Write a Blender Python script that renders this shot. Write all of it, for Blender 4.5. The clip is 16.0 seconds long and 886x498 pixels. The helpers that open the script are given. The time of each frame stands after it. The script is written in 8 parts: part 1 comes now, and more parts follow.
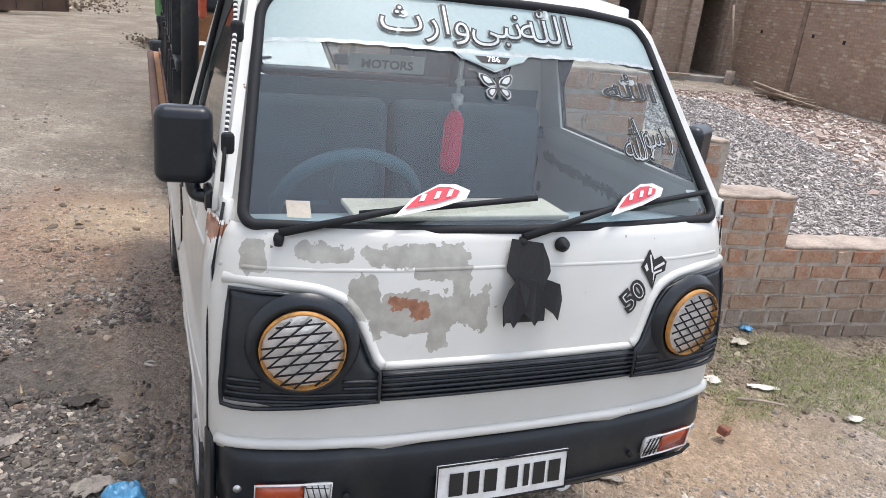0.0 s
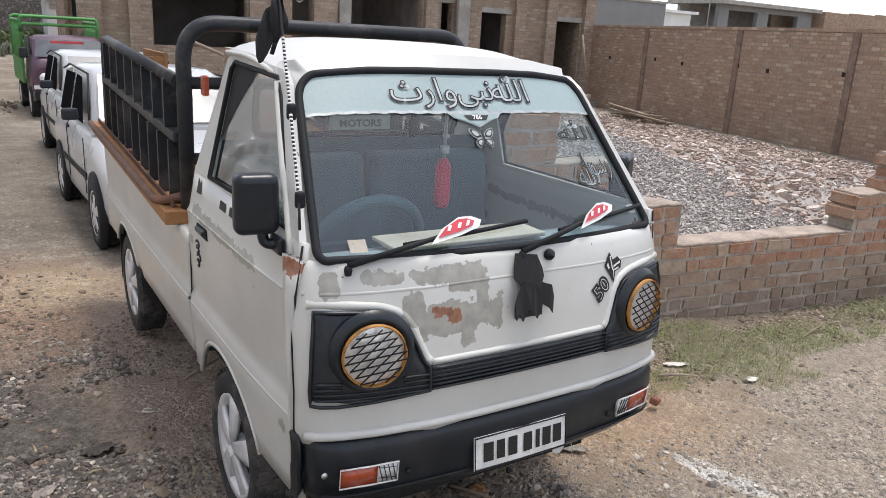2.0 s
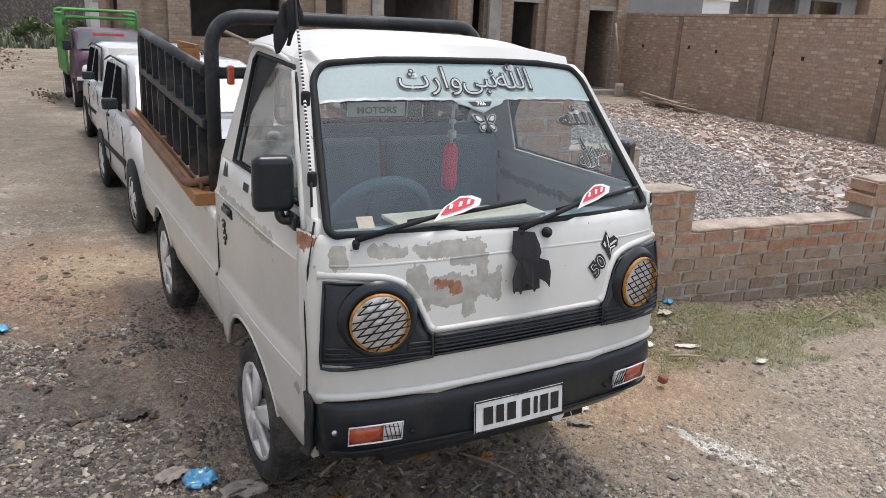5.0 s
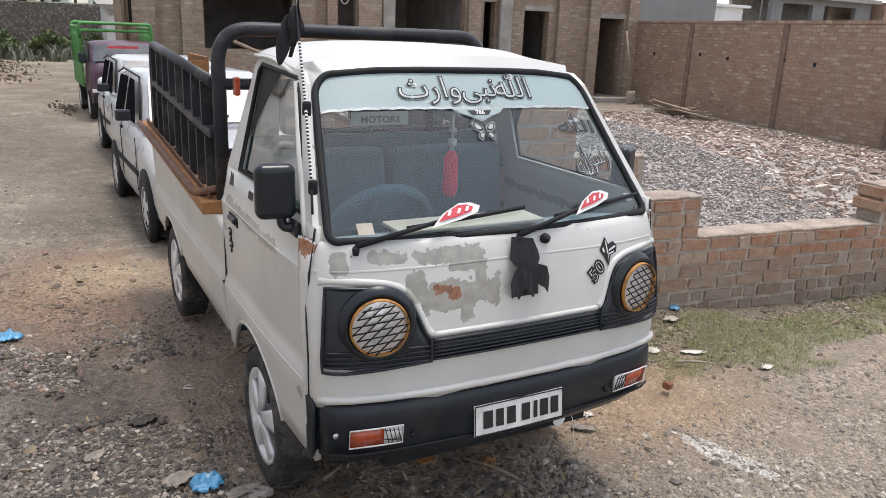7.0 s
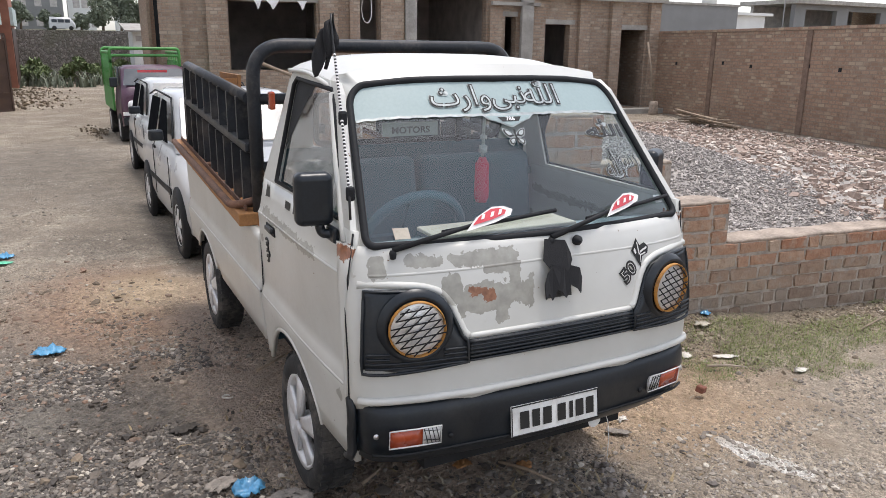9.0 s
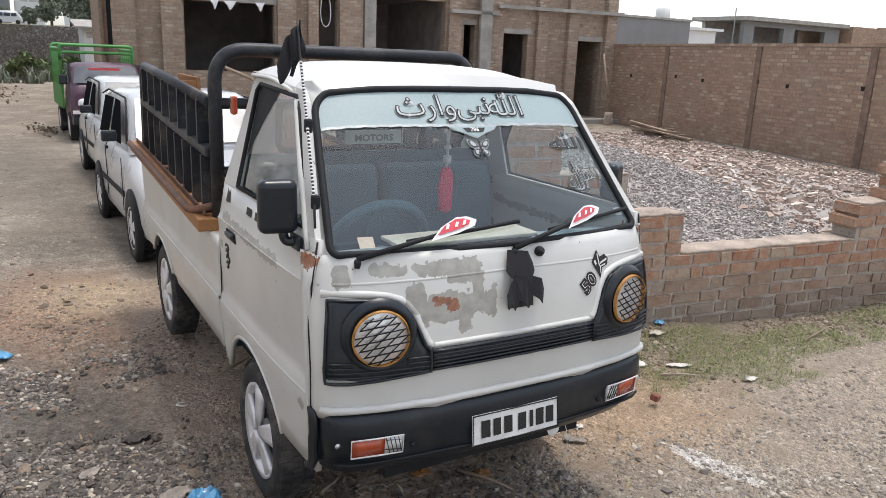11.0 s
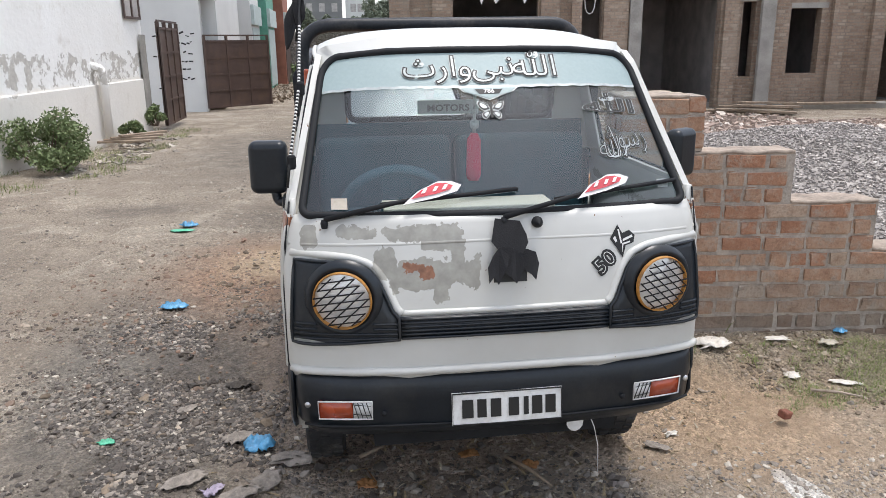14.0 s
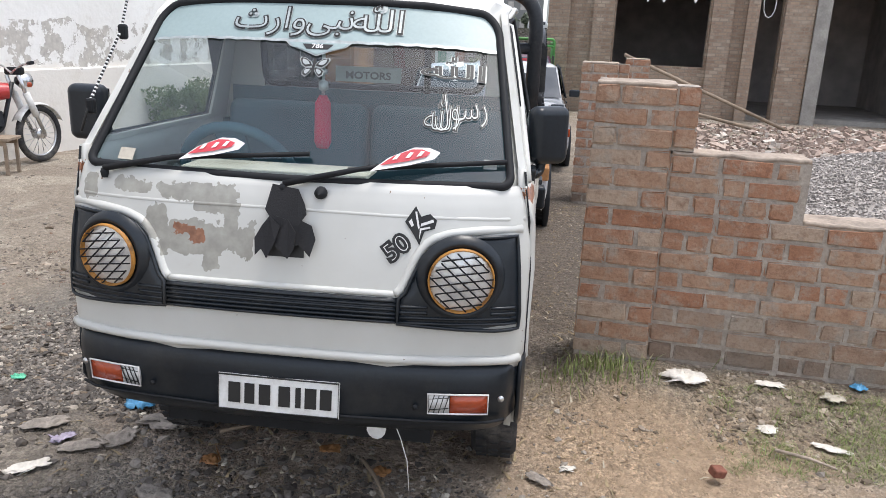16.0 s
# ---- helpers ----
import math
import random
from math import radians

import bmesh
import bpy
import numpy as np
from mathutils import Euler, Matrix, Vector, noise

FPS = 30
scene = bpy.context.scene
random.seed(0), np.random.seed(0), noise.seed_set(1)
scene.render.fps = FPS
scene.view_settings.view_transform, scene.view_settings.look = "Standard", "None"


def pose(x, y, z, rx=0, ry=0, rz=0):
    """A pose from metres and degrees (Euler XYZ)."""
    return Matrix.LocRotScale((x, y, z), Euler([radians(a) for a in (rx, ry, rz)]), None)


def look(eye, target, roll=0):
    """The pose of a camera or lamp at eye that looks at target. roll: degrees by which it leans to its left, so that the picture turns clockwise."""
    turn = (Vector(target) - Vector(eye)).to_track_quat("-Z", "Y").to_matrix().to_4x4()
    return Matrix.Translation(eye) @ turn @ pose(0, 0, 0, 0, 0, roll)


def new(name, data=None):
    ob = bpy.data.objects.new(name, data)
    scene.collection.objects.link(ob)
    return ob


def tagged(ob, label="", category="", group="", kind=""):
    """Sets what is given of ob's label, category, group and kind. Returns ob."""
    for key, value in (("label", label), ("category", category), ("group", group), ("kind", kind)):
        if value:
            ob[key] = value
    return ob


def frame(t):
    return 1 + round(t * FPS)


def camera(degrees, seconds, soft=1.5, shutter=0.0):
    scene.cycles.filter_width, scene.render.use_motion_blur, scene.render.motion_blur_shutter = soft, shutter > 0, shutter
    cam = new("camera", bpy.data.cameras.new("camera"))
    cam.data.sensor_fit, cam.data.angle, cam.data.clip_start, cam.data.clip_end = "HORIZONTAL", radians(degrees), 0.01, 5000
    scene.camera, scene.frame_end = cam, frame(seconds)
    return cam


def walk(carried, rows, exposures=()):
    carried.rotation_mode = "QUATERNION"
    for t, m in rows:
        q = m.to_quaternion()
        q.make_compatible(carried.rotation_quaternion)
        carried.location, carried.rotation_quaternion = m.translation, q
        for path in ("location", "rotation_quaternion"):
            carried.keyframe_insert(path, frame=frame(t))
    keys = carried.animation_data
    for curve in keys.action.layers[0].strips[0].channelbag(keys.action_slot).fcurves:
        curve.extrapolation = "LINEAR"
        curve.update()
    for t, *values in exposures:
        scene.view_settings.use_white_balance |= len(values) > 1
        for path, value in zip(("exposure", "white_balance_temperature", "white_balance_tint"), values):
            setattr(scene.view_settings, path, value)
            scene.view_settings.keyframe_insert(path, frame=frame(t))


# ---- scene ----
cam = camera(61.0, 16.0, 0.7)
PATH = [
    (0, (-0.805, -1.389, 1.65), (-0.07, 0.351, 0.991), 6.4),
    (0.5, (-0.929, -1.517, 1.679), (-0.129, 0.218, 1.089), 4.3),
    (1, (-1.063, -1.666, 1.716), (-0.216, 0.039, 1.103), 5.3),
    (1.5, (-1.254, -1.669, 1.731), (-0.313, 0.004, 1.166), 3.4),
    (2, (-1.362, -1.645, 1.736), (-0.33, -0.022, 1.189), 3.3),
    (2.5, (-1.392, -1.65, 1.738), (-0.334, -0.033, 1.222), 3.2),
    (3, (-1.411, -1.658, 1.73), (-0.319, -0.067, 1.204), 3.1),
    (3.5, (-1.42, -1.664, 1.725), (-0.293, -0.109, 1.165), 3.2),
    (4, (-1.407, -1.711, 1.737), (-0.319, -0.121, 1.199), 2.2),
    (4.5, (-1.384, -1.786, 1.744), (-0.413, -0.135, 1.169), 3.0),
    (7, (-1.346, -1.9, 1.753), (-0.425, -0.214, 1.197), 2.3),
    (7.5, (-1.363, -1.855, 1.74), (-0.437, -0.148, 1.26), -0.3),
    (8, (-1.381, -1.847, 1.726), (-0.479, -0.153, 1.163), 0.9),
    (8.5, (-1.397, -1.907, 1.724), (-0.567, -0.174, 1.169), 0.6),
    (9, (-1.403, -1.94, 1.728), (-0.535, -0.214, 1.211), 0.7),
    (9.5, (-1.446, -1.927, 1.743), (-0.463, -0.261, 1.235), 2.0),
    (12, (-1.381, -1.946, 1.742), (-0.443, -0.245, 1.268), 3.4),
    (12.5, (-1.26, -1.99, 1.729), (-0.409, -0.243, 1.257), 3.4),
    (13, (-1.028, -1.976, 1.677), (-0.321, -0.175, 1.171), 3.7),
    (13.5, (-0.756, -2.041, 1.659), (-0.242, -0.176, 1.148), 0.4),
    (14, (-0.48, -2.155, 1.643), (-0.229, -0.242, 1.116), -0.7),
    (14.5, (-0.234, -2.117, 1.599), (0.04, -0.215, 1.045), 1.2),
    (15, (0.081, -2.027, 1.576), (0.379, -0.134, 1.003), 2.3),
    (15.5, (0.402, -2.036, 1.548), (0.389, -0.117, 0.984), 2.5),
    (16, (0.673, -1.905, 1.519), (0.451, 0.009, 0.986), 2.3),
]
walk(cam, [(t, look(eye, target, roll)) for t, eye, target, roll in PATH],
     [(0, 1.10, 6340, 12), (0.5, 1.0, 6400, 12), (1.5, 0.84, 6480, 12), (3.5, 0.79, 6520, 12), (9, 0.83, 6540, 12), (12.5, 0.86, 6450, 11), (14, 0.90, 6420, 11), (16, 1.0, 6420, 11)])

# ---- world and sun: a hazy bright day, soft sun nearly overhead ----
world = bpy.data.worlds.new("sky")
scene.world = world
world.use_nodes = True
wn = world.node_tree.nodes
sky = wn.new("ShaderNodeTexSky")
sky.sky_type = "NISHITA"
sky.sun_disc = False
sky.sun_elevation, sky.sun_rotation = radians(79), radians(82)
sky.air_density, sky.dust_density, sky.ozone_density = 1.0, 1.6, 1.5
haze = wn.new("ShaderNodeHueSaturation")
haze.inputs["Saturation"].default_value = 0.42
world.node_tree.links.new(sky.outputs[0], haze.inputs["Color"])
world.node_tree.links.new(haze.outputs[0], wn["Background"].inputs[0])
wn["Background"].inputs[1].default_value = 0.165
sun = new("sun", bpy.data.lights.new("sun", "SUN"))
sun.data.energy, sun.data.angle, sun.data.color = 1.25, radians(14), (1.0, 0.955, 0.89)
sun.matrix_world = look((2.4, 2.35, 13), (0, 2, 0))

# ---- materials ----
def nodes_of(name):
    m = bpy.data.materials.new(name)
    m.use_nodes = True
    nt = m.node_tree
    return m, nt, nt.nodes["Principled BSDF"], nt.nodes.new, nt.links.new


def mth(nt, op, a, b=0.5, c=None):
    n = nt.nodes.new("ShaderNodeMath")
    n.operation = op
    for k, v in enumerate((a, b, c)):
        if v is None:
            continue
        if isinstance(v, (int, float)):
            n.inputs[k].default_value = v
        else:
            nt.links.new(v, n.inputs[k])
    return n.outputs[0]


def ramp(nt, src, lo, hi):
    n = nt.nodes.new("ShaderNodeMapRange")
    n.inputs["From Min"].default_value, n.inputs["From Max"].default_value = lo, hi
    nt.links.new(src, n.inputs["Value"])
    return n.outputs[0]


def mixc(nt, fac, a, b):
    n = nt.nodes.new("ShaderNodeMix")
    n.data_type = "RGBA"
    for sock, v in ((n.inputs[0], fac), (n.inputs[6], a), (n.inputs[7], b)):
        if isinstance(v, (int, float)):
            sock.default_value = v
        elif isinstance(v, (tuple, list)):
            sock.default_value = (*v, 1)
        else:
            nt.links.new(v, sock)
    return n.outputs[2]


def noisen(nt, scale, detail=5, vec=None, rough=0.55, dist=0.0):
    n = nt.nodes.new("ShaderNodeTexNoise")
    n.inputs["Scale"].default_value, n.inputs["Detail"].default_value = scale, detail
    n.inputs["Roughness"].default_value, n.inputs["Distortion"].default_value = rough, dist
    if vec is None:
        vec = coords(nt)
    nt.links.new(vec, n.inputs["Vector"])
    return n.outputs[0]


def coords(nt):
    n = nt.nodes.get("coords") or nt.nodes.new("ShaderNodeTexCoord")
    n.name = "coords"
    return n.outputs["Object"]


def bumped(nt, height, strength, dist=0.01):
    b = nt.nodes.new("ShaderNodeBump")
    b.inputs["Strength"].default_value, b.inputs["Distance"].default_value = strength, dist
    nt.links.new(height, b.inputs["Height"])
    nt.links.new(b.outputs[0], nt.nodes["Principled BSDF"].inputs["Normal"])


def plain(name, col, rough=0.6, metal=0.0, var=0.25, scale=6.0, bump=0.15, bscale=90.0, dirt=None, dirty=0.0, coat=0.0, island=0.0, spec=0.5):
    """A surface of one colour with wear at two scales; dirt: a second colour that lies over it in patches."""
    m, nt, p, nn, ln = nodes_of(name)
    big, fine = noisen(nt, scale, 6), noisen(nt, bscale, 3)
    mix = mth(nt, "ADD", mth(nt, "MULTIPLY", big, 0.65), mth(nt, "MULTIPLY", fine, 0.35))
    c = mixc(nt, ramp(nt, mix, 0.35, 0.65), tuple(v * (1 - var) for v in col), tuple(min(1, v * (1 + var)) for v in col))
    if dirt:
        c = mixc(nt, mth(nt, "MULTIPLY", ramp(nt, noisen(nt, scale * 0.6, 8, rough=0.7), 0.5, 0.68), dirty), c, dirt)
    if island:
        g = nn("ShaderNodeNewGeometry")
        h = nn("ShaderNodeHueSaturation")
        ln(mth(nt, "ADD", mth(nt, "MULTIPLY", g.outputs["Random Per Island"], island), 1 - island / 2), h.inputs["Value"])
        ln(c, h.inputs["Color"])
        c = h.outputs[0]
    ln(c, p.inputs["Base Color"])
    ln(ramp(nt, mth(nt, "ADD", mth(nt, "MULTIPLY", big, 0.3), rough - 0.15), 0.0, 1.0), p.inputs["Roughness"])
    p.inputs["Metallic"].default_value = metal
    p.inputs["Coat Weight"].default_value = coat
    p.inputs["Specular IOR Level"].default_value = spec
    bumped(nt, mix, bump)
    return m


def glassy(name, tint, base=0.0):
    m, nt, p, nn, ln = nodes_of(name)
    nt.nodes.remove(p)
    t, g, mix, fr = nn("ShaderNodeBsdfTransparent"), nn("ShaderNodeBsdfGlossy"), nn("ShaderNodeMixShader"), nn("ShaderNodeLayerWeight")
    t.inputs[0].default_value = (*tint, 1)
    g.inputs["Roughness"].default_value = 0.03
    fr.inputs["Blend"].default_value = 0.5
    ln(mth(nt, "ADD", mth(nt, "MULTIPLY", mth(nt, "POWER", fr.outputs["Facing"], 5.0), 0.85), base + 0.04), mix.inputs[0])
    ln(t.outputs[0], mix.inputs[1])
    ln(g.outputs[0], mix.inputs[2])
    ln(mix.outputs[0], nt.nodes["Material Output"].inputs[0])
    return m


def blobs(nt, vec, spots, ax, az, wob=0.015, wscale=23.0):
    """A mask of ragged patches: spots are (a, c, half width, half height) in the axes ax and az."""
    sep = nt.nodes.new("ShaderNodeSeparateXYZ")
    nt.links.new(vec, sep.inputs[0])
    wa = mth(nt, "MULTIPLY", mth(nt, "SUBTRACT", noisen(nt, wscale, 4), 0.5), wob * 4)
    wb = mth(nt, "MULTIPLY", mth(nt, "SUBTRACT", noisen(nt, wscale * 1.7, 4, dist=0.5), 0.5), wob * 4)
    a, c = mth(nt, "ADD", sep.outputs[ax], wa), mth(nt, "ADD", sep.outputs[az], wb)
    out = None
    for ca, cc, ra, rc in spots:
        da = mth(nt, "DIVIDE", mth(nt, "ABSOLUTE", mth(nt, "SUBTRACT", a, ca)), ra)
        dc = mth(nt, "DIVIDE", mth(nt, "ABSOLUTE", mth(nt, "SUBTRACT", c, cc)), rc)
        d = mth(nt, "LESS_THAN", mth(nt, "ADD", mth(nt, "POWER", da, 3.0), mth(nt, "POWER", dc, 3.0)), 0.8)
        out = d if out is None else mth(nt, "MAXIMUM", out, d)
    return out


def bodypaint(name, primer=(), rust=(), ax=0, az=2):
    m, nt, p, nn, ln = nodes_of(name)
    big, fine = noisen(nt, 2.2, 6), noisen(nt, 45, 5, rough=0.7)
    c = mixc(nt, ramp(nt, big, 0.3, 0.7), (0.505, 0.50, 0.465), (0.60, 0.60, 0.57))
    c = mixc(nt, mth(nt, "MULTIPLY", ramp(nt, noisen(nt, 7, 9, rough=0.75), 0.58, 0.75), 0.35), c, (0.42, 0.38, 0.31))
    chips = mth(nt, "GREATER_THAN", noisen(nt, 60, 2), 0.765)
    c = mixc(nt, chips, c, (0.16, 0.09, 0.05))
    rough = ramp(nt, fine, -0.6, 2.4)
    if primer:
        k = blobs(nt, coords(nt), primer, ax, az)
        grey = mixc(nt, ramp(nt, noisen(nt, 30, 6), 0.3, 0.7), (0.26, 0.25, 0.22), (0.37, 0.36, 0.32))
        c = mixc(nt, k, c, grey)
    if rust:
        k2 = blobs(nt, coords(nt), rust, ax, az, 0.014, 40)
        c = mixc(nt, k2, c, mixc(nt, ramp(nt, noisen(nt, 50, 5), 0.35, 0.65), (0.17, 0.07, 0.035), (0.30, 0.13, 0.07)))
    ln(c, p.inputs["Base Color"])
    ln(rough, p.inputs["Roughness"])
    p.inputs["Coat Weight"].default_value = 0.25
    p.inputs["Coat Roughness"].default_value = 0.25
    bumped(nt, mth(nt, "ADD", noisen(nt, 3.5, 2), mth(nt, "MULTIPLY", fine, 0.03)), 0.12, 0.02)
    return m


def brickwork(name, cols, mortar, plaster=0.0, course=0.078, length=0.19, plastercol=(0.40, 0.36, 0.31)):
    """Brickwork in a wall's own axes, x along it and z up, with worn faces and smeared mortar."""
    m, nt, p, nn, ln = nodes_of(name)
    sep, com, br = nn("ShaderNodeSeparateXYZ"), nn("ShaderNodeCombineXYZ"), nn("ShaderNodeTexBrick")
    ln(coords(nt), sep.inputs[0])
    wob = mth(nt, "MULTIPLY", mth(nt, "SUBTRACT", noisen(nt, 4.0, 4), 0.5), 0.035)
    ln(mth(nt, "ADD", mth(nt, "ADD", sep.outputs[0], sep.outputs[1]), wob), com.inputs[0])
    ln(mth(nt, "ADD", sep.outputs[2], wob), com.inputs[1])
    ln(com.outputs[0], br.inputs["Vector"])
    for key, v in (("Scale", 1.0), ("Mortar Size", 0.012), ("Mortar Smooth", 0.15), ("Bias", 0.0), ("Brick Width", length), ("Row Height", course)):
        br.inputs[key].default_value = v
    br.inputs["Color1"].default_value, br.inputs["Color2"].default_value = (*cols[0], 1), (*cols[1], 1)
    br.inputs["Mortar"].default_value = (*mortar, 1)
    odd = nn("ShaderNodeTexBrick")
    ln(com.outputs[0], odd.inputs["Vector"])
    for key, v in (("Scale", 1.0), ("Mortar Size", 0.012), ("Mortar Smooth", 0.15), ("Bias", 0.0), ("Brick Width", length), ("Row Height", course)):
        odd.inputs[key].default_value = v
    odd.inputs["Color1"].default_value, odd.inputs["Color2"].default_value, odd.inputs["Mortar"].default_value = (0, 0, 0, 1), (1, 1, 1, 1), (0, 0, 0, 1)
    pick = nn("ShaderNodeRGBToBW")
    ln(odd.outputs[0], pick.inputs[0])
    c = mixc(nt, mth(nt, "MULTIPLY", ramp(nt, noisen(nt, 22, 6, rough=0.7), 0.42, 0.7), 0.55), mixc(nt, mth(nt, "MULTIPLY", ramp(nt, noisen(nt, 2.7, 6, rough=0.7), 0.42, 0.62), 0.35), br.outputs[0], mixc(nt, noisen(nt, 11, 4), cols[0], cols[1])), cols[2])
    c = mixc(nt, mth(nt, "MULTIPLY", ramp(nt, noisen(nt, 6.5, 7, rough=0.75), 0.55, 0.70), 0.75), c, tuple(v * 0.42 for v in cols[1]))
    c = mixc(nt, mth(nt, "MULTIPLY", ramp(nt, noisen(nt, 1.7, 8, rough=0.75), 0.55, 0.72), 0.6), c, tuple(min(0.7, v * 1.25) for v in cols[2]))
    c = mixc(nt, mth(nt, "MULTIPLY", ramp(nt, pick.outputs[0], 0.78, 0.92), 0.6), c, tuple(min(0.7, v * 1.1) for v in cols[2]))
    c = mixc(nt, mth(nt, "MULTIPLY", ramp(nt, pick.outputs[0], 0.18, 0.08), 0.45), c, tuple(v * 0.55 for v in cols[1]))
    smear = ramp(nt, noisen(nt, 1.1, 9, rough=0.72), 0.50, 0.66)
    c = mixc(nt, mth(nt, "MULTIPLY", smear, 0.35), c, mortar)
    c = mixc(nt, ramp(nt, noisen(nt, 0.35, 4), 0.2, 0.9), mixc(nt, 0.35, c, (0.1, 0.07, 0.055)), c)
    if plaster:
        c = mixc(nt, plaster, c, plastercol)
    ln(c, p.inputs["Base Color"])
    p.inputs["Roughness"].default_value = 0.92
    bumped(nt, mth(nt, "SUBTRACT", mth(nt, "MULTIPLY", noisen(nt, 40, 5), 0.5), br.outputs["Fac"]), 0.6, 0.015)
    return m


def loose(name, cols, rough=0.9, scale=30):
    """For many small separate pieces: each piece takes its own colour out of the three given."""
    m, nt, p, nn, ln = nodes_of(name)
    g = nn("ShaderNodeNewGeometry")
    r = g.outputs["Random Per Island"]
    c = mixc(nt, ramp(nt, r, 0.0, 0.6), cols[0], cols[1])
    c = mixc(nt, mth(nt, "GREATER_THAN", r, 0.8), c, cols[2])
    c = mixc(nt, mth(nt, "MULTIPLY", ramp(nt, noisen(nt, scale, 5), 0.4, 0.7), 0.45), c, tuple(v * 0.55 for v in cols[1]))
    ln(c, p.inputs["Base Color"])
    p.inputs["Roughness"].default_value = rough
    bumped(nt, noisen(nt, scale * 4, 3), 0.3)
    return m


def single(name, cols, mortar):
    """For bricks that are objects of their own: colour by Object Info's Random."""
    m, nt, p, nn, ln = nodes_of(name)
    r = nn("ShaderNodeObjectInfo").outputs["Random"]
    c = mixc(nt, ramp(nt, r, 0.0, 0.7), cols[0], cols[1])
    c = mixc(nt, mth(nt, "MULTIPLY", mth(nt, "GREATER_THAN", r, 0.83), 0.65), c, cols[2])
    geo = nn("ShaderNodeNewGeometry")
    world_noise = noisen(nt, 9, 8, geo.outputs["Position"], 0.72)
    patch = noisen(nt, 17, 6, geo.outputs["Position"], 0.65)
    c = mixc(nt, mth(nt, "MULTIPLY", ramp(nt, patch, 0.50, 0.68), 0.6), c, cols[2])
    c = mixc(nt, mth(nt, "MULTIPLY", ramp(nt, patch, 0.46, 0.30), 0.55), c, tuple(v * 0.5 for v in cols[0]))
    c = mixc(nt, mth(nt, "MULTIPLY", ramp(nt, world_noise, 0.53, 0.63), 0.7), c, mortar)
    c = mixc(nt, mth(nt, "MULTIPLY", ramp(nt, noisen(nt, 70, 4, geo.outputs["Position"]), 0.5, 0.75), 0.4), c, (0.13, 0.07, 0.05))
    ln(c, p.inputs["Base Color"])
    p.inputs["Roughness"].default_value = 0.93
    bumped(nt, mth(nt, "ADD", noisen(nt, 55, 6, geo.outputs["Position"]), world_noise), 0.55, 0.012)
    return m


WHITE = bodypaint("white_paint")
WHITE_FRONT = bodypaint("white_paint_front",
    primer=[(-0.595, 1.08, 0.026, 0.04), (-0.45, 1.09, 0.07, 0.02), (-0.25, 1.088, 0.135, 0.024), (-0.19, 1.052, 0.08, 0.024), (-0.37, 1.0, 0.035, 0.05),
            (-0.345, 0.95, 0.016, 0.05), (-0.25, 0.962, 0.10, 0.055), (-0.145, 0.985, 0.025, 0.06), (-0.10, 0.955, 0.03, 0.045), (-0.088, 1.0, 0.012, 0.03), (-0.2, 0.905, 0.02, 0.03)],
    rust=[(-0.285, 0.985, 0.035, 0.016), (-0.245, 0.965, 0.028, 0.022)])
WHITE_SIDE = bodypaint("white_paint_side", primer=[(1.13, 1.062, 0.06, 0.024), (0.98, 1.050, 0.12, 0.020), (0.78, 1.046, 0.14, 0.023), (0.56, 1.040, 0.12, 0.022), (1.20, 0.93, 0.018, 0.02), (0.24, 0.62, 0.03, 0.02)],
    rust=[(0.195, 1.115, 0.045, 0.026)], ax=1)
PLASTIC = plain("dark_plastic", (0.010, 0.014, 0.019), 0.34, var=0.3, scale=4, bump=0.10, dirt=(0.075, 0.07, 0.062), dirty=0.35, spec=0.42)
RUBBER = plain("black_rubber", (0.014, 0.015, 0.017), 0.65, bump=0.1, spec=0.25)
TYRE = plain("tyre_rubber", (0.022, 0.022, 0.023), 0.85, scale=12, dirt=(0.14, 0.125, 0.11), dirty=0.75, bump=0.4)
BLACKSTEEL = plain("black_painted_steel", (0.022, 0.024, 0.028), 0.45, var=0.35, scale=7, spec=0.3, dirt=(0.15, 0.13, 0.115), dirty=0.5, bump=0.2)
RUSTSTEEL = plain("rusty_steel", (0.13, 0.065, 0.04), 0.8, var=0.5, scale=9, dirt=(0.06, 0.045, 0.04), dirty=0.7, bump=0.5)
ALLOY = plain("alloy", (0.70, 0.70, 0.71), 0.42, 0.35, var=0.12, dirt=(0.28, 0.24, 0.20), dirty=0.45)
CHROME = plain("worn_chrome", (0.6, 0.6, 0.6), 0.3, 0.9, var=0.1)
WOOD = plain("orange_wood", (0.33, 0.155, 0.055), 0.7, var=0.35, scale=5, bump=0.3, dirt=(0.12, 0.06, 0.03), dirty=0.7)
WOODGREY = plain("weathered_wood", (0.26, 0.20, 0.145), 0.85, var=0.3, scale=9, bump=0.5)
AMBER = plain("amber_lens", (0.36, 0.055, 0.015), 0.25, var=0.15, coat=0.6)
LAMPGLASS = plain("fluted_lamp_glass", (0.80, 0.80, 0.79), 0.22, 0.45, var=0.18, scale=18, bump=0.6, bscale=50, coat=0.8)
CLEARLENS = plain("clear_lens", (0.75, 0.75, 0.74), 0.25, var=0.15, coat=0.6)
BOWL = plain("headlamp_bowl", (0.80, 0.80, 0.80), 0.35, 0.2, var=0.1, scale=20, coat=0.5)
YELLOW = plain("yellow_paint", (0.42, 0.19, 0.035), 0.5, var=0.3, scale=30, dirt=(0.06, 0.035, 0.02), dirty=0.85)
PLATEWHITE = plain("plate_paint", (0.72, 0.72, 0.70), 0.5, var=0.08, scale=10, dirt=(0.35, 0.30, 0.25), dirty=0.5)
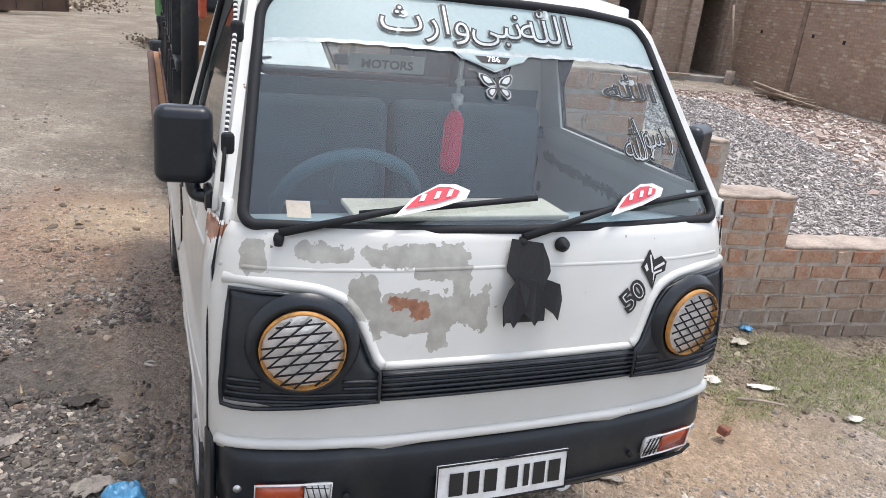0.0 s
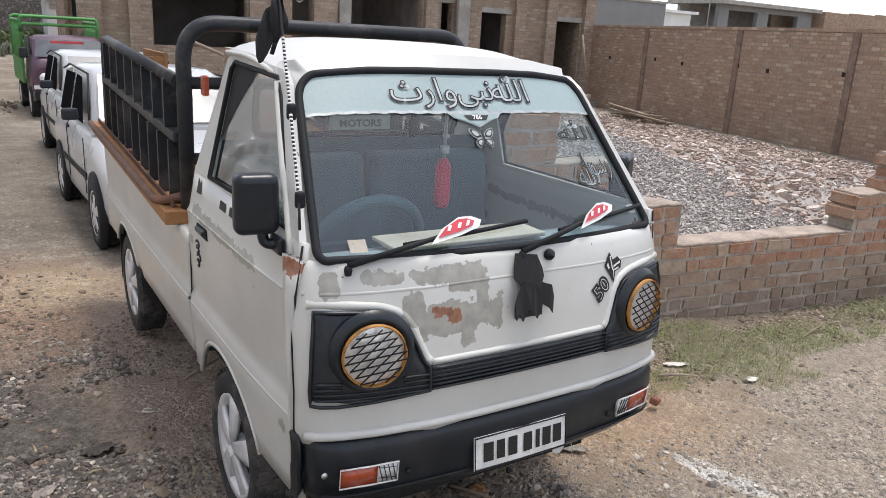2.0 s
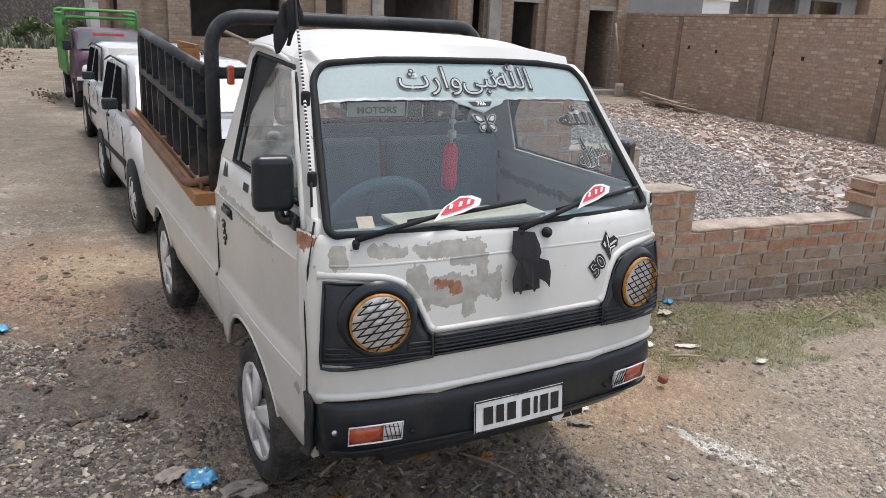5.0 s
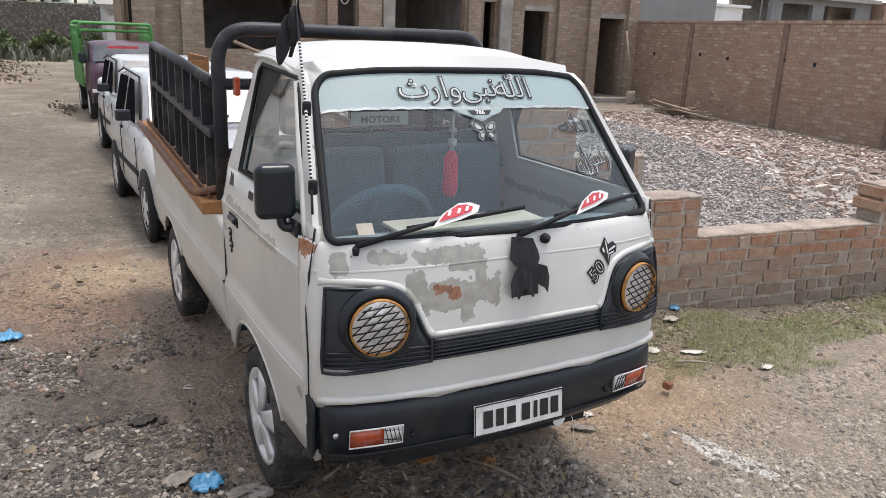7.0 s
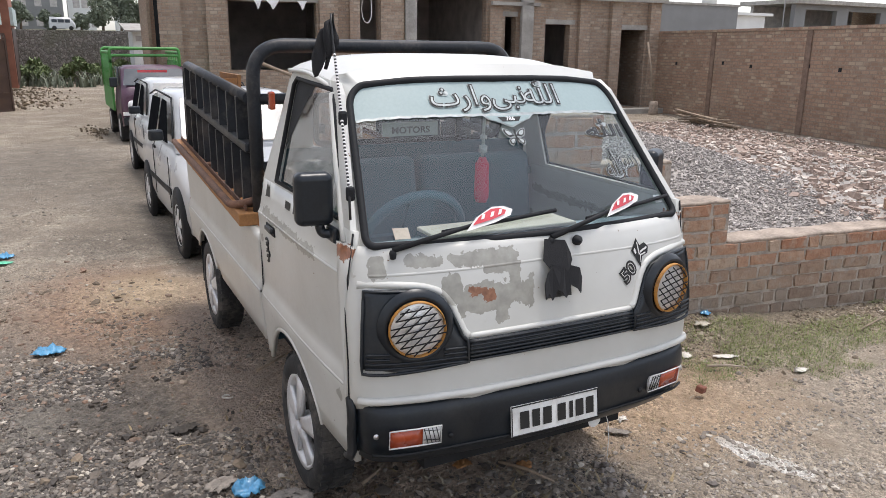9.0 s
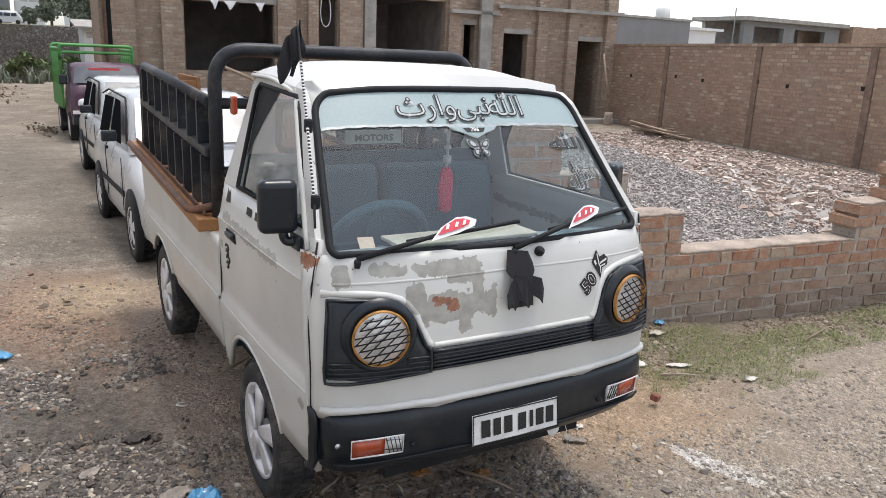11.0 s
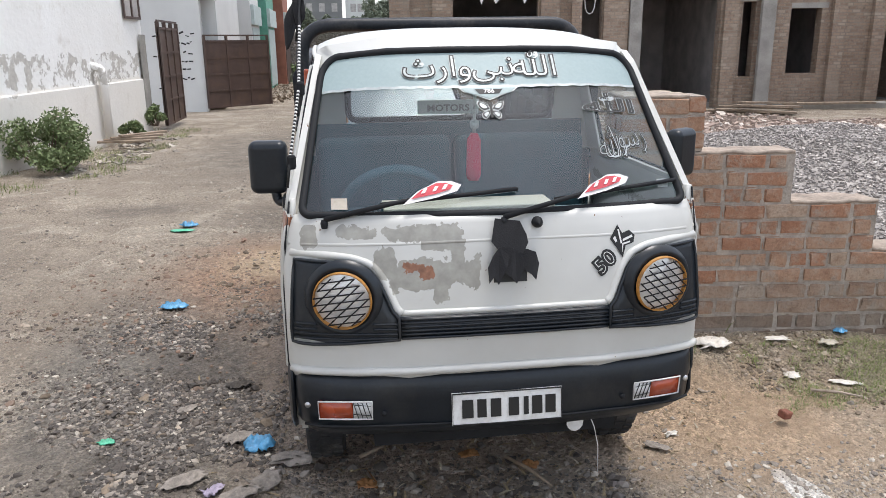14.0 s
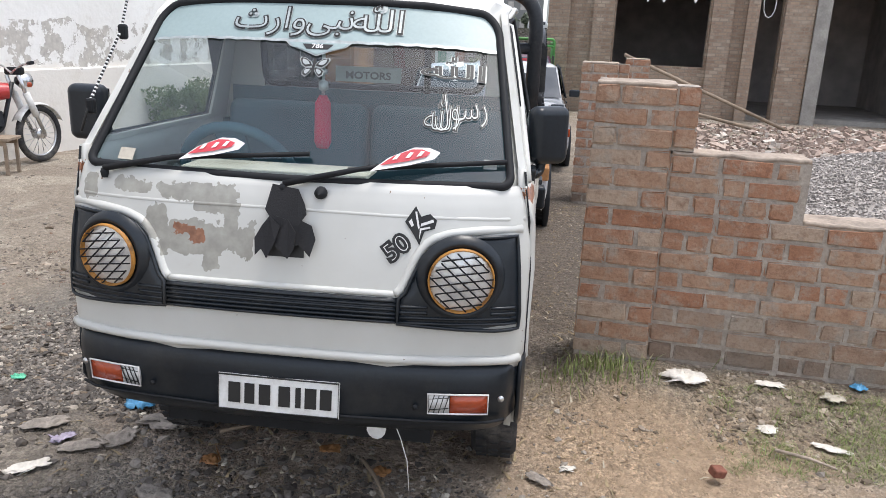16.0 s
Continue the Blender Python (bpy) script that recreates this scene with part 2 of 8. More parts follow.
INK = plain("black_paint", (0.012, 0.012, 0.012), 0.5, var=0.1, bump=0.02)
SILVERFOIL = plain("silver_foil", (0.40, 0.43, 0.425), 0.34, 0.4, var=0.25, scale=25, bump=0.05)
BAND = plain("pale_green_film", (0.29, 0.37, 0.37), 0.4, var=0.08, scale=3, bump=0.02, coat=0.12)
REDFOIL = plain("red_foil", (0.55, 0.045, 0.06), 0.35, var=0.2, coat=0.4)
WHITEFOIL = plain("white_foil", (0.75, 0.73, 0.72), 0.35, var=0.1, coat=0.4)
CLOTH = plain("black_cloth", (0.018, 0.018, 0.020), 0.95, bump=0.4, bscale=200)
PINK = plain("crimson_tassel", (0.50, 0.03, 0.07), 0.8, var=0.2, bump=0.4)
CABIN = plain("cabin_lining", (0.22, 0.27, 0.29), 0.8, var=0.15, scale=3)
SEAT = plain("seat_vinyl", (0.04, 0.10, 0.125), 0.6, var=0.2, scale=4)
DASH = plain("dashboard_cover", (0.44, 0.40, 0.33), 0.8, var=0.2, scale=6)
REARGLASS = glassy("dusty_rear_glass", (0.62, 0.68, 0.70), 0.05)
GLASS = glassy("windscreen_glass", (0.86, 0.955, 0.965), 0.055)
SIDEGLASS = glassy("side_glass", (0.97, 0.98, 0.97), 0.22)
CLEARSIDE = glassy("clear_side_glass", (0.86, 0.90, 0.89), 0.05)
MIRROR = plain("mirror_glass", (0.8, 0.8, 0.8), 0.06, 1.0, var=0.01, bump=0.0)
CARWHITE = plain("white_car_paint", (0.50, 0.51, 0.52), 0.3, var=0.05, scale=2, bump=0.02, coat=0.5, dirt=(0.45, 0.42, 0.37), dirty=0.3)
PURPLE = plain("maroon_paint", (0.075, 0.028, 0.055), 0.4, var=0.2, coat=0.4, dirt=(0.2, 0.17, 0.15), dirty=0.3)
GREEN = plain("green_paint", (0.07, 0.26, 0.06), 0.5, var=0.25, dirt=(0.12, 0.14, 0.07), dirty=0.5)
BRICK1 = single("red_brick", ((0.35, 0.165, 0.095), (0.40, 0.25, 0.165), (0.45, 0.36, 0.275)), (0.36, 0.31, 0.255))
BRICKTAN = single("tan_brick", ((0.29, 0.185, 0.125), (0.34, 0.25, 0.185), (0.40, 0.335, 0.27)), (0.30, 0.26, 0.215))
BRICKMUD = single("mud_coated_brick", ((0.22, 0.155, 0.112), (0.25, 0.19, 0.143), (0.30, 0.245, 0.195)), (0.22, 0.18, 0.143))
MORTAR = plain("mortar", (0.37, 0.32, 0.27), 0.95, var=0.35, scale=9, bump=1.0, bscale=60, dirt=(0.33, 0.275, 0.225), dirty=0.6)
CAPPING = plain("cement_cap", (0.35, 0.285, 0.23), 0.95, var=0.4, scale=6, bump=0.7, bscale=50)
FACADE = brickwork("facade_brick", ((0.45, 0.315, 0.22), (0.25, 0.165, 0.12), (0.54, 0.445, 0.34)), (0.48, 0.415, 0.335))
BOUNDARY = brickwork("boundary_brick", ((0.48, 0.295, 0.20), (0.245, 0.14, 0.095), (0.58, 0.465, 0.325)), (0.45, 0.365, 0.28))
PIERMUD = plain("muddy_joint", (0.20, 0.135, 0.10), 0.95, var=0.35, scale=7, bump=0.7, bscale=40, dirt=(0.30, 0.22, 0.17), dirty=0.6)
CONCRETE = plain("grey_concrete", (0.33, 0.31, 0.28), 0.93, var=0.25, scale=3, bump=0.5, bscale=40, dirt=(0.2, 0.18, 0.155), dirty=0.5)
DARKROOM = plain("raw_inside_wall", (0.44, 0.41, 0.39), 0.95, var=0.3, scale=2, bump=0.4)
CRUSH = loose("crushed_stone", ((0.41, 0.372, 0.34), (0.255, 0.23, 0.21), (0.58, 0.53, 0.485)))
GREYSTONE = loose("grey_road_stones", ((0.16, 0.14, 0.12), (0.06, 0.052, 0.045), (0.29, 0.255, 0.22)), 0.65)
PEBBLE = loose("road_stones", ((0.25, 0.205, 0.165), (0.115, 0.092, 0.075), (0.37, 0.32, 0.265)))
FINE = loose("pale_fine_stones", ((0.37, 0.325, 0.27), (0.22, 0.19, 0.16), (0.54, 0.485, 0.41)))
BATS = loose("brick_rubble", ((0.46, 0.36, 0.295), (0.33, 0.25, 0.205), (0.62, 0.55, 0.48)))
SOILBIT = loose("soil_crumb", ((0.25, 0.195, 0.14), (0.15, 0.115, 0.082), (0.42, 0.35, 0.275)))
REDBITS = loose("red_brick_bits", ((0.28, 0.18, 0.13), (0.23, 0.165, 0.125), (0.36, 0.29, 0.225)))
GRASS = loose("grass_blade", ((0.16, 0.21, 0.06), (0.23, 0.26, 0.09), (0.36, 0.32, 0.18)), 0.7)
SIDE_D = plain("dark_side_glass", (0.012, 0.013, 0.015), 0.9, var=0.2, bump=0.0, spec=0.0)
DARKSTONE = loose("dark_wet_stones", ((0.17, 0.145, 0.125), (0.075, 0.062, 0.053), (0.27, 0.235, 0.20)), 0.6)
MUDLUMP = loose("mud_lump", ((0.075, 0.06, 0.048), (0.05, 0.04, 0.032), (0.13, 0.105, 0.083)), 0.6)
SACKING = plain("muddy_sacking", (0.25, 0.22, 0.19), 0.9, var=0.35, scale=25, bump=0.8, bscale=120)
MUDCLOTH = plain("muddy_cloth", (0.055, 0.047, 0.04), 0.8, var=0.4, scale=20, bump=0.8, bscale=80)
STRAW = loose("dry_litter", ((0.34, 0.27, 0.16), (0.24, 0.175, 0.10), (0.48, 0.42, 0.32)))
LEAF = loose("leaf", ((0.12, 0.17, 0.06), (0.16, 0.205, 0.085), (0.21, 0.235, 0.12)), 0.7)
# far foliage: distance haze is mixed into these pale, greyed greens
HAZELEAF = loose("hazed_far_leaf", ((0.19, 0.215, 0.16), (0.165, 0.19, 0.135), (0.23, 0.25, 0.195)), 0.9)
BARK = plain("bark", (0.14, 0.10, 0.07), 0.95, bump=0.7)
LILAC = plain("lilac_plastic", (0.36, 0.31, 0.40), 0.45, var=0.3, scale=20, bump=0.4)
BLUEBAG = plain("blue_plastic_bag", (0.08, 0.29, 0.50), 0.35, var=0.3, scale=12, bump=0.3, coat=0.4)
GREENBAG = plain("green_plastic_bag", (0.10, 0.45, 0.28), 0.35, var=0.3, scale=12, bump=0.3)
PAPER = plain("dirty_white_paper", (0.62, 0.58, 0.52), 0.8, var=0.2, scale=14, bump=0.4)
GATE = plain("brown_gate_paint", (0.085, 0.055, 0.045), 0.55, var=0.25, scale=3, dirt=(0.14, 0.085, 0.055), dirty=0.5)
FARWALL = plain("far_grey_render", (0.20, 0.20, 0.198), 0.9, var=0.15, scale=0.6)
FARWHITE = plain("far_white_render", (0.66, 0.66, 0.64), 0.9, var=0.1, scale=0.6)


def rubble_masonry(name, cols, joint, scale):
    """Random rubble stonework: cells of uneven size with sunk joints and weeds."""
    m, nt, p, nn, ln = nodes_of(name)
    a, b = nn("ShaderNodeTexVoronoi"), nn("ShaderNodeTexVoronoi")
    b.feature = "DISTANCE_TO_EDGE"
    for v in (a, b):
        v.inputs["Scale"].default_value = scale
        ln(coords(nt), v.inputs["Vector"])
    grey = nn("ShaderNodeRGBToBW")
    ln(a.outputs["Color"], grey.inputs[0])
    c = mixc(nt, ramp(nt, grey.outputs[0], 0.25, 0.75), cols[0], cols[1])
    c = mixc(nt, ramp(nt, b.outputs["Distance"], 0.09, 0.02), c, joint)
    c = mixc(nt, mth(nt, "MULTIPLY", ramp(nt, noisen(nt, 0.5, 7, rough=0.7), 0.48, 0.62), 0.6), c, cols[2])
    ln(c, p.inputs["Base Color"])
    p.inputs["Roughness"].default_value = 0.95
    bumped(nt, mth(nt, "ADD", ramp(nt, b.outputs["Distance"], 0.0, 0.15), mth(nt, "MULTIPLY", noisen(nt, 12, 5), 0.5)), 0.8, 0.08)
    return m


STONE = rubble_masonry("far_stone", ((0.20, 0.18, 0.155), (0.32, 0.285, 0.25), (0.18, 0.18, 0.125)), (0.15, 0.135, 0.115), 8.0)
SHOPGREEN = plain("shop_green", (0.10, 0.30, 0.22), 0.6, var=0.2)
SHOPBLUE = plain("shop_pale", (0.45, 0.52, 0.50), 0.6, var=0.15)
BIKERED = plain("red_bike_paint", (0.45, 0.03, 0.03), 0.35, var=0.15, coat=0.6)


def ground_material():
    m, nt, p, nn, ln = nodes_of("lane_ground")
    sep = nn("ShaderNodeSeparateXYZ")
    ln(coords(nt), sep.inputs[0])
    n1, n2, n3, n4 = noisen(nt, 0.55, 8, rough=0.65), noisen(nt, 4.0, 8, rough=0.7), noisen(nt, 26, 6, rough=0.7), noisen(nt, 90, 3)
    c = mixc(nt, ramp(nt, n1, 0.35, 0.65), (0.245, 0.20, 0.155), (0.385, 0.325, 0.255))
    c = mixc(nt, mth(nt, "MULTIPLY", ramp(nt, n2, 0.45, 0.68), 0.6), c, (0.23, 0.185, 0.14))
    silt = ramp(nt, noisen(nt, 1.25, 7, rough=0.62, dist=0.6), 0.53, 0.575)
    c = mixc(nt, mth(nt, "MULTIPLY", silt, 0.5), c, mixc(nt, ramp(nt, n2, 0.35, 0.65), (0.42, 0.365, 0.295), (0.53, 0.465, 0.375)))
    c = mixc(nt, mth(nt, "MULTIPLY", ramp(nt, n3, 0.5, 0.72), 0.55), c, (0.37, 0.325, 0.265))

    def area(cx, cy, rx, ry, soft=0.45):
        dx = mth(nt, "DIVIDE", mth(nt, "SUBTRACT", sep.outputs[0], cx), rx)
        dy = mth(nt, "DIVIDE", mth(nt, "SUBTRACT", sep.outputs[1], cy), ry)
        d = mth(nt, "SQRT", mth(nt, "ADD", mth(nt, "MULTIPLY", dx, dx), mth(nt, "MULTIPLY", dy, dy)))
        d = mth(nt, "ADD", d, mth(nt, "MULTIPLY", mth(nt, "SUBTRACT", n2, 0.5), 1.3))
        return mth(nt, "SUBTRACT", 1.0, ramp(nt, d, 1 - soft, 1 + soft))

    red = area(-1.2, 3.25, 0.62, 1.15)
    c = mixc(nt, mth(nt, "MULTIPLY", red, 0.85), c, mixc(nt, ramp(nt, n3, 0.35, 0.65), (0.23, 0.135, 0.088), (0.43, 0.285, 0.19)))
    ochre = area(-1.0, 3.65, 0.40, 0.42)
    c = mixc(nt, mth(nt, "MULTIPLY", ochre, 0.75), c, mixc(nt, ramp(nt, n2, 0.35, 0.65), (0.40, 0.30, 0.19), (0.58, 0.465, 0.32)))
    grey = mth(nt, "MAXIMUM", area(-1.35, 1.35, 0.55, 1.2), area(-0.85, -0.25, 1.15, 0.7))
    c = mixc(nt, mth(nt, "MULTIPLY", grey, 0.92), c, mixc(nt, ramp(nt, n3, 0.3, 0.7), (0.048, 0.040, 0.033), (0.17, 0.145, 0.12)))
    wet = mth(nt, "MAXIMUM", area(-0.66, 2.05, 0.30, 1.25), mth(nt, "MAXIMUM", area(-0.1, 0.85, 0.75, 0.5), area(-0.1, 2.4, 0.55, 1.7)))
    c = mixc(nt, mth(nt, "MULTIPLY", wet, 0.85), c, mixc(nt, ramp(nt, n3, 0.3, 0.7), (0.23, 0.168, 0.125), (0.43, 0.33, 0.25)))
    damp = mth(nt, "MAXIMUM", mth(nt, "MAXIMUM", area(-1.0, 5.35, 0.62, 0.75), area(-0.85, 8.2, 0.6, 2.0)), mth(nt, "MAXIMUM", area(-2.62, 6.05, 0.6, 0.32), area(-1.7, 11.0, 1.3, 3.0)))
    c = mixc(nt, mth(nt, "MULTIPLY", damp, 0.8), c, mixc(nt, ramp(nt, n2, 0.3, 0.7), (0.125, 0.105, 0.085), (0.27, 0.23, 0.185)))
    crust = area(-1.85, 1.9, 0.32, 1.1)
    c = mixc(nt, mth(nt, "MULTIPLY", crust, 0.8), c, mixc(nt, ramp(nt, n2, 0.35, 0.65), (0.15, 0.135, 0.115), (0.25, 0.225, 0.19)))
    # strip right of the truck: dark soil, deepened by shade painted into its colour
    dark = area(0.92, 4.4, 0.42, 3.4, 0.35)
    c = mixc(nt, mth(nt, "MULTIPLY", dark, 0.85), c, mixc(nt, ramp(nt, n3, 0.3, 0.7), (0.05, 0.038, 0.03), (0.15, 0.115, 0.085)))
    pale = area(2.6, 0.1, 1.7, 0.75)
    c = mixc(nt, mth(nt, "MULTIPLY", pale, 0.7), c, mixc(nt, ramp(nt, n2, 0.35, 0.65), (0.35, 0.285, 0.215), (0.51, 0.425, 0.33)))
    soil = area(2.4, 1.25, 2.1, 0.35)
    c = mixc(nt, mth(nt, "MULTIPLY", soil, 0.75), c, mixc(nt, ramp(nt, n3, 0.35, 0.65), (0.16, 0.125, 0.088), (0.32, 0.26, 0.18)))
    sand = area(1.3, 0.7, 0.6, 0.5)
    c = mixc(nt, mth(nt, "MULTIPLY", sand, 0.75), c, mixc(nt, ramp(nt, n2, 0.35, 0.65), (0.40, 0.28, 0.18), (0.52, 0.385, 0.26)))
    lime = area(1.185, 0.25, 0.05, 0.06, 0.3)
    for lx, ly, lr in ((1.21, 0.17, 0.07), (1.235, 0.08, 0.06), (1.255, -0.01, 0.055), (1.275, -0.09, 0.04)):
        lime = mth(nt, "MAXIMUM", lime, area(lx, ly, lr * 1.0, lr * 1.35, 0.3))
    lime = mth(nt, "MULTIPLY", mth(nt, "GREATER_THAN", mth(nt, "ADD", lime, mth(nt, "MULTIPLY", mth(nt, "SUBTRACT", n3, 0.5), 0.9)), 0.45), 0.9)
    c = mixc(nt, lime, c, (0.72, 0.69, 0.64))
    c = mixc(nt, mth(nt, "MULTIPLY", ramp(nt, n4, 0.55, 0.8), 0.4), c, (0.42, 0.38, 0.32))
    sandy = area(1.12, 0.78, 0.42, 0.42)
    c = mixc(nt, mth(nt, "MULTIPLY", sandy, 0.8), c, mixc(nt, ramp(nt, n3, 0.3, 0.7), (0.36, 0.255, 0.165), (0.52, 0.38, 0.255)))
    grit = []
    for sc in (48, 105):
        vo = nn("ShaderNodeTexVoronoi")
        vo.inputs["Scale"].default_value = sc
        ln(coords(nt), vo.inputs["Vector"])
        grit.append((vo.outputs["Distance"], vo.outputs["Color"]))
    stony = ramp(nt, mth(nt, "ADD", mth(nt, "MULTIPLY", n2, 0.6), mth(nt, "MULTIPLY", n1, 0.4)), 0.38, 0.56)
    for (dist, colour), amount in zip(grit, (0.55, 0.6)):
        bw_ = nn("ShaderNodeRGBToBW")
        ln(colour, bw_.inputs[0])
        hs = nn("ShaderNodeHueSaturation")
        ln(mth(nt, "ADD", mth(nt, "MULTIPLY", bw_.outputs[0], 1.5), 0.42), hs.inputs["Value"])
        ln(c, hs.inputs["Color"])
        c = mixc(nt, mth(nt, "MULTIPLY", stony, amount), c, hs.outputs[0])
    ln(c, p.inputs["Base Color"])
    ln(mth(nt, "SUBTRACT", 0.95, mth(nt, "MULTIPLY", mth(nt, "MAXIMUM", wet, mth(nt, "MULTIPLY", grey, 0.7)), 0.38)), p.inputs["Roughness"])
    grain = mth(nt, "MULTIPLY", stony, mth(nt, "ADD", grit[0][0], mth(nt, "MULTIPLY", grit[1][0], 0.5)))
    h = mth(nt, "ADD", mth(nt, "SUBTRACT", n3, mth(nt, "MULTIPLY", grain, 0.7)), mth(nt, "ADD", mth(nt, "MULTIPLY", n4, 0.35), mth(nt, "MULTIPLY", n2, 0.8)))
    bumped(nt, h, 1.0, 0.045)
    return m


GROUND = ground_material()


def plaster_material():
    """White limewash over old plaster: peeled belt, stains, grey foot."""
    m, nt, p, nn, ln = nodes_of("old_limewash")
    sep = nn("ShaderNodeSeparateXYZ")
    ln(coords(nt), sep.inputs[0])
    z = mth(nt, "ADD", sep.outputs[2], mth(nt, "MULTIPLY", mth(nt, "SUBTRACT", noisen(nt, 1.5, 5), 0.5), 0.5))
    c = mixc(nt, ramp(nt, noisen(nt, 0.8, 6), 0.3, 0.7), (0.80, 0.78, 0.74), (0.88, 0.87, 0.84))
    belt = mth(nt, "MULTIPLY", mth(nt, "GREATER_THAN", z, 1.02), mth(nt, "LESS_THAN", z, 1.55))
    low = ramp(nt, z, 1.06, 0.98)
    c = mixc(nt, mth(nt, "MULTIPLY", low, 0.6), c, (0.72, 0.665, 0.585))
    peel = mth(nt, "GREATER_THAN", noisen(nt, 4.5, 8, rough=0.7), 0.52)
    c = mixc(nt, mth(nt, "MULTIPLY", mth(nt, "MULTIPLY", belt, peel), 0.75), c, mixc(nt, ramp(nt, noisen(nt, 14, 5), 0.3, 0.7), (0.30, 0.27, 0.23), (0.52, 0.48, 0.42)))
    c = mixc(nt, mth(nt, "MULTIPLY", ramp(nt, noisen(nt, 2.5, 9, rough=0.75), 0.56, 0.7), 0.4), c, (0.50, 0.44, 0.36))
    ln(c, p.inputs["Base Color"])
    p.inputs["Roughness"].default_value = 0.93
    bumped(nt, mth(nt, "ADD", noisen(nt, 12, 6), mth(nt, "MULTIPLY", mth(nt, "MULTIPLY", belt, peel), -0.8)), 0.5, 0.02)
    return m


LIMEWASH = plaster_material()

# ---- mesh tools ----
def root(name, m=None):
    ob = new(name)
    ob.empty_display_size = 0.2
    if m is not None:
        ob.matrix_world = m
    return ob


def part(name, bm, mat, parent=None, label="", smooth=False, bevel=0.0):
    """Links a bmesh as one mesh object under a thing or a part."""
    me = bpy.data.meshes.new(name)
    if smooth:
        for fc in bm.faces:
            fc.smooth = True
    bm.to_mesh(me)
    bm.free()
    for one in mat if isinstance(mat, (list, tuple)) else (mat,):
        me.materials.append(one)
    ob = new(name, me)
    if parent is not None:
        ob.parent = parent
    if label:
        ob["label"] = label
    if bevel:
        b = ob.modifiers.new("edge", "BEVEL")
        b.width, b.segments, b.limit_method, b.angle_limit = bevel, 5 if bevel > 0.02 else 2, "ANGLE", radians(40)
        if bevel > 0.02:
            for fc in me.polygons:
                fc.use_smooth = True
            b.harden_normals = True
    return ob


def box(bm, lo, hi, m=None):
    """A block between two corners."""
    lo, hi = Vector(lo), Vector(hi)
    out = bmesh.ops.create_cube(bm, size=1.0)
    t = Matrix.Translation((lo + hi) / 2) @ Matrix.Diagonal((*(hi - lo), 1))
    bmesh.ops.transform(bm, matrix=(m @ t) if m is not None else t, verts=out["verts"])
    return bm


def boxes(*pairs):
    bm = bmesh.new()
    for lo, hi in pairs:
        box(bm, lo, hi)
    return bm


def tube(bm, pts, r, seg=10, closed=False, cap=True):
    """A round bar along points; r may be a list, one for each point."""
    pts = [Vector(p) for p in pts]
    n = len(pts)
    rs = r if isinstance(r, (list, tuple)) else [r] * n
    rings, side = [], None
    for i, p in enumerate(pts):
        a = pts[(i - 1) % n] if (closed or i > 0) else p
        b = pts[(i + 1) % n] if (closed or i < n - 1) else p
        d = (b - a).normalized()
        if side is None:
            side = d.orthogonal().normalized()
        side = (side - d * side.dot(d)).normalized()
        up = d.cross(side)
        rings.append([bm.verts.new(p + (side * math.cos(2 * math.pi * k / seg) + up * math.sin(2 * math.pi * k / seg)) * rs[i]) for k in range(seg)])
    for i in range(n if closed else n - 1):
        a, b = rings[i], rings[(i + 1) % n]
        for k in range(seg):
            fc = bm.faces.new((a[k], a[(k + 1) % seg], b[(k + 1) % seg], b[k]))
            fc.smooth = True
    if cap and not closed:
        bm.faces.new(rings[0][::-1])
        bm.faces.new(rings[-1])
    return bm


def bend(pts, r, seg=6):
    """The same polyline with rounded corners."""
    pts = [Vector(p) for p in pts]
    out = [pts[0]]
    for a, b, c in zip(pts, pts[1:], pts[2:]):
        u, v = (a - b), (c - b)
        k = min(r, u.length * 0.49, v.length * 0.49)
        p, q = b + u.normalized() * k, b + v.normalized() * k
        for i in range(seg + 1):
            t = i / seg
            out.append(p * (1 - t) ** 2 + b * 2 * t * (1 - t) + q * t * t)
    out.append(pts[-1])
    return out


def sheet(fn, us, vs, thick=0.0, smooth=True):
    """A grid over fn(u, v), with a back at the given thickness."""
    bm = bmesh.new()
    g = [[bm.verts.new(fn(u, v)) for u in us] for v in vs]
    faces = [bm.faces.new((g[j][i], g[j][i + 1], g[j + 1][i + 1], g[j + 1][i])) for j in range(len(vs) - 1) for i in range(len(us) - 1)]
    for fc in faces:
        fc.smooth = smooth
    if thick:
        bm.normal_update()
        bmesh.ops.solidify(bm, geom=faces, thickness=thick)
        bmesh.ops.recalc_face_normals(bm, faces=bm.faces[:])
    return bm


def lathe(profile, seg=32, axis="x"):
    """A turned body: profile of (along, radius) about an axis."""
    bm = bmesh.new()
    rows = []
    for a, r in profile:
        row = []
        for k in range(seg):
            t = 2 * math.pi * k / seg
            c, s = r * math.cos(t), r * math.sin(t)
            row.append(bm.verts.new({"x": (a, c, s), "y": (c, a, s), "z": (c, s, a)}[axis]))
        rows.append(row)
    for a, b in zip(rows, rows[1:]):
        for k in range(seg):
            fc = bm.faces.new((a[k], a[(k + 1) % seg], b[(k + 1) % seg], b[k]))
            fc.smooth = True
    bmesh.ops.recalc_face_normals(bm, faces=bm.faces)
    return bm


def moved(bm, m):
    bmesh.ops.transform(bm, matrix=m, verts=bm.verts)
    return bm


def lerp(table, x):
    return float(np.interp(x, [a for a, _ in table], [b for _, b in table]))


def span(a, b, n):
    return [a + (b - a) * i / n for i in range(n + 1)]


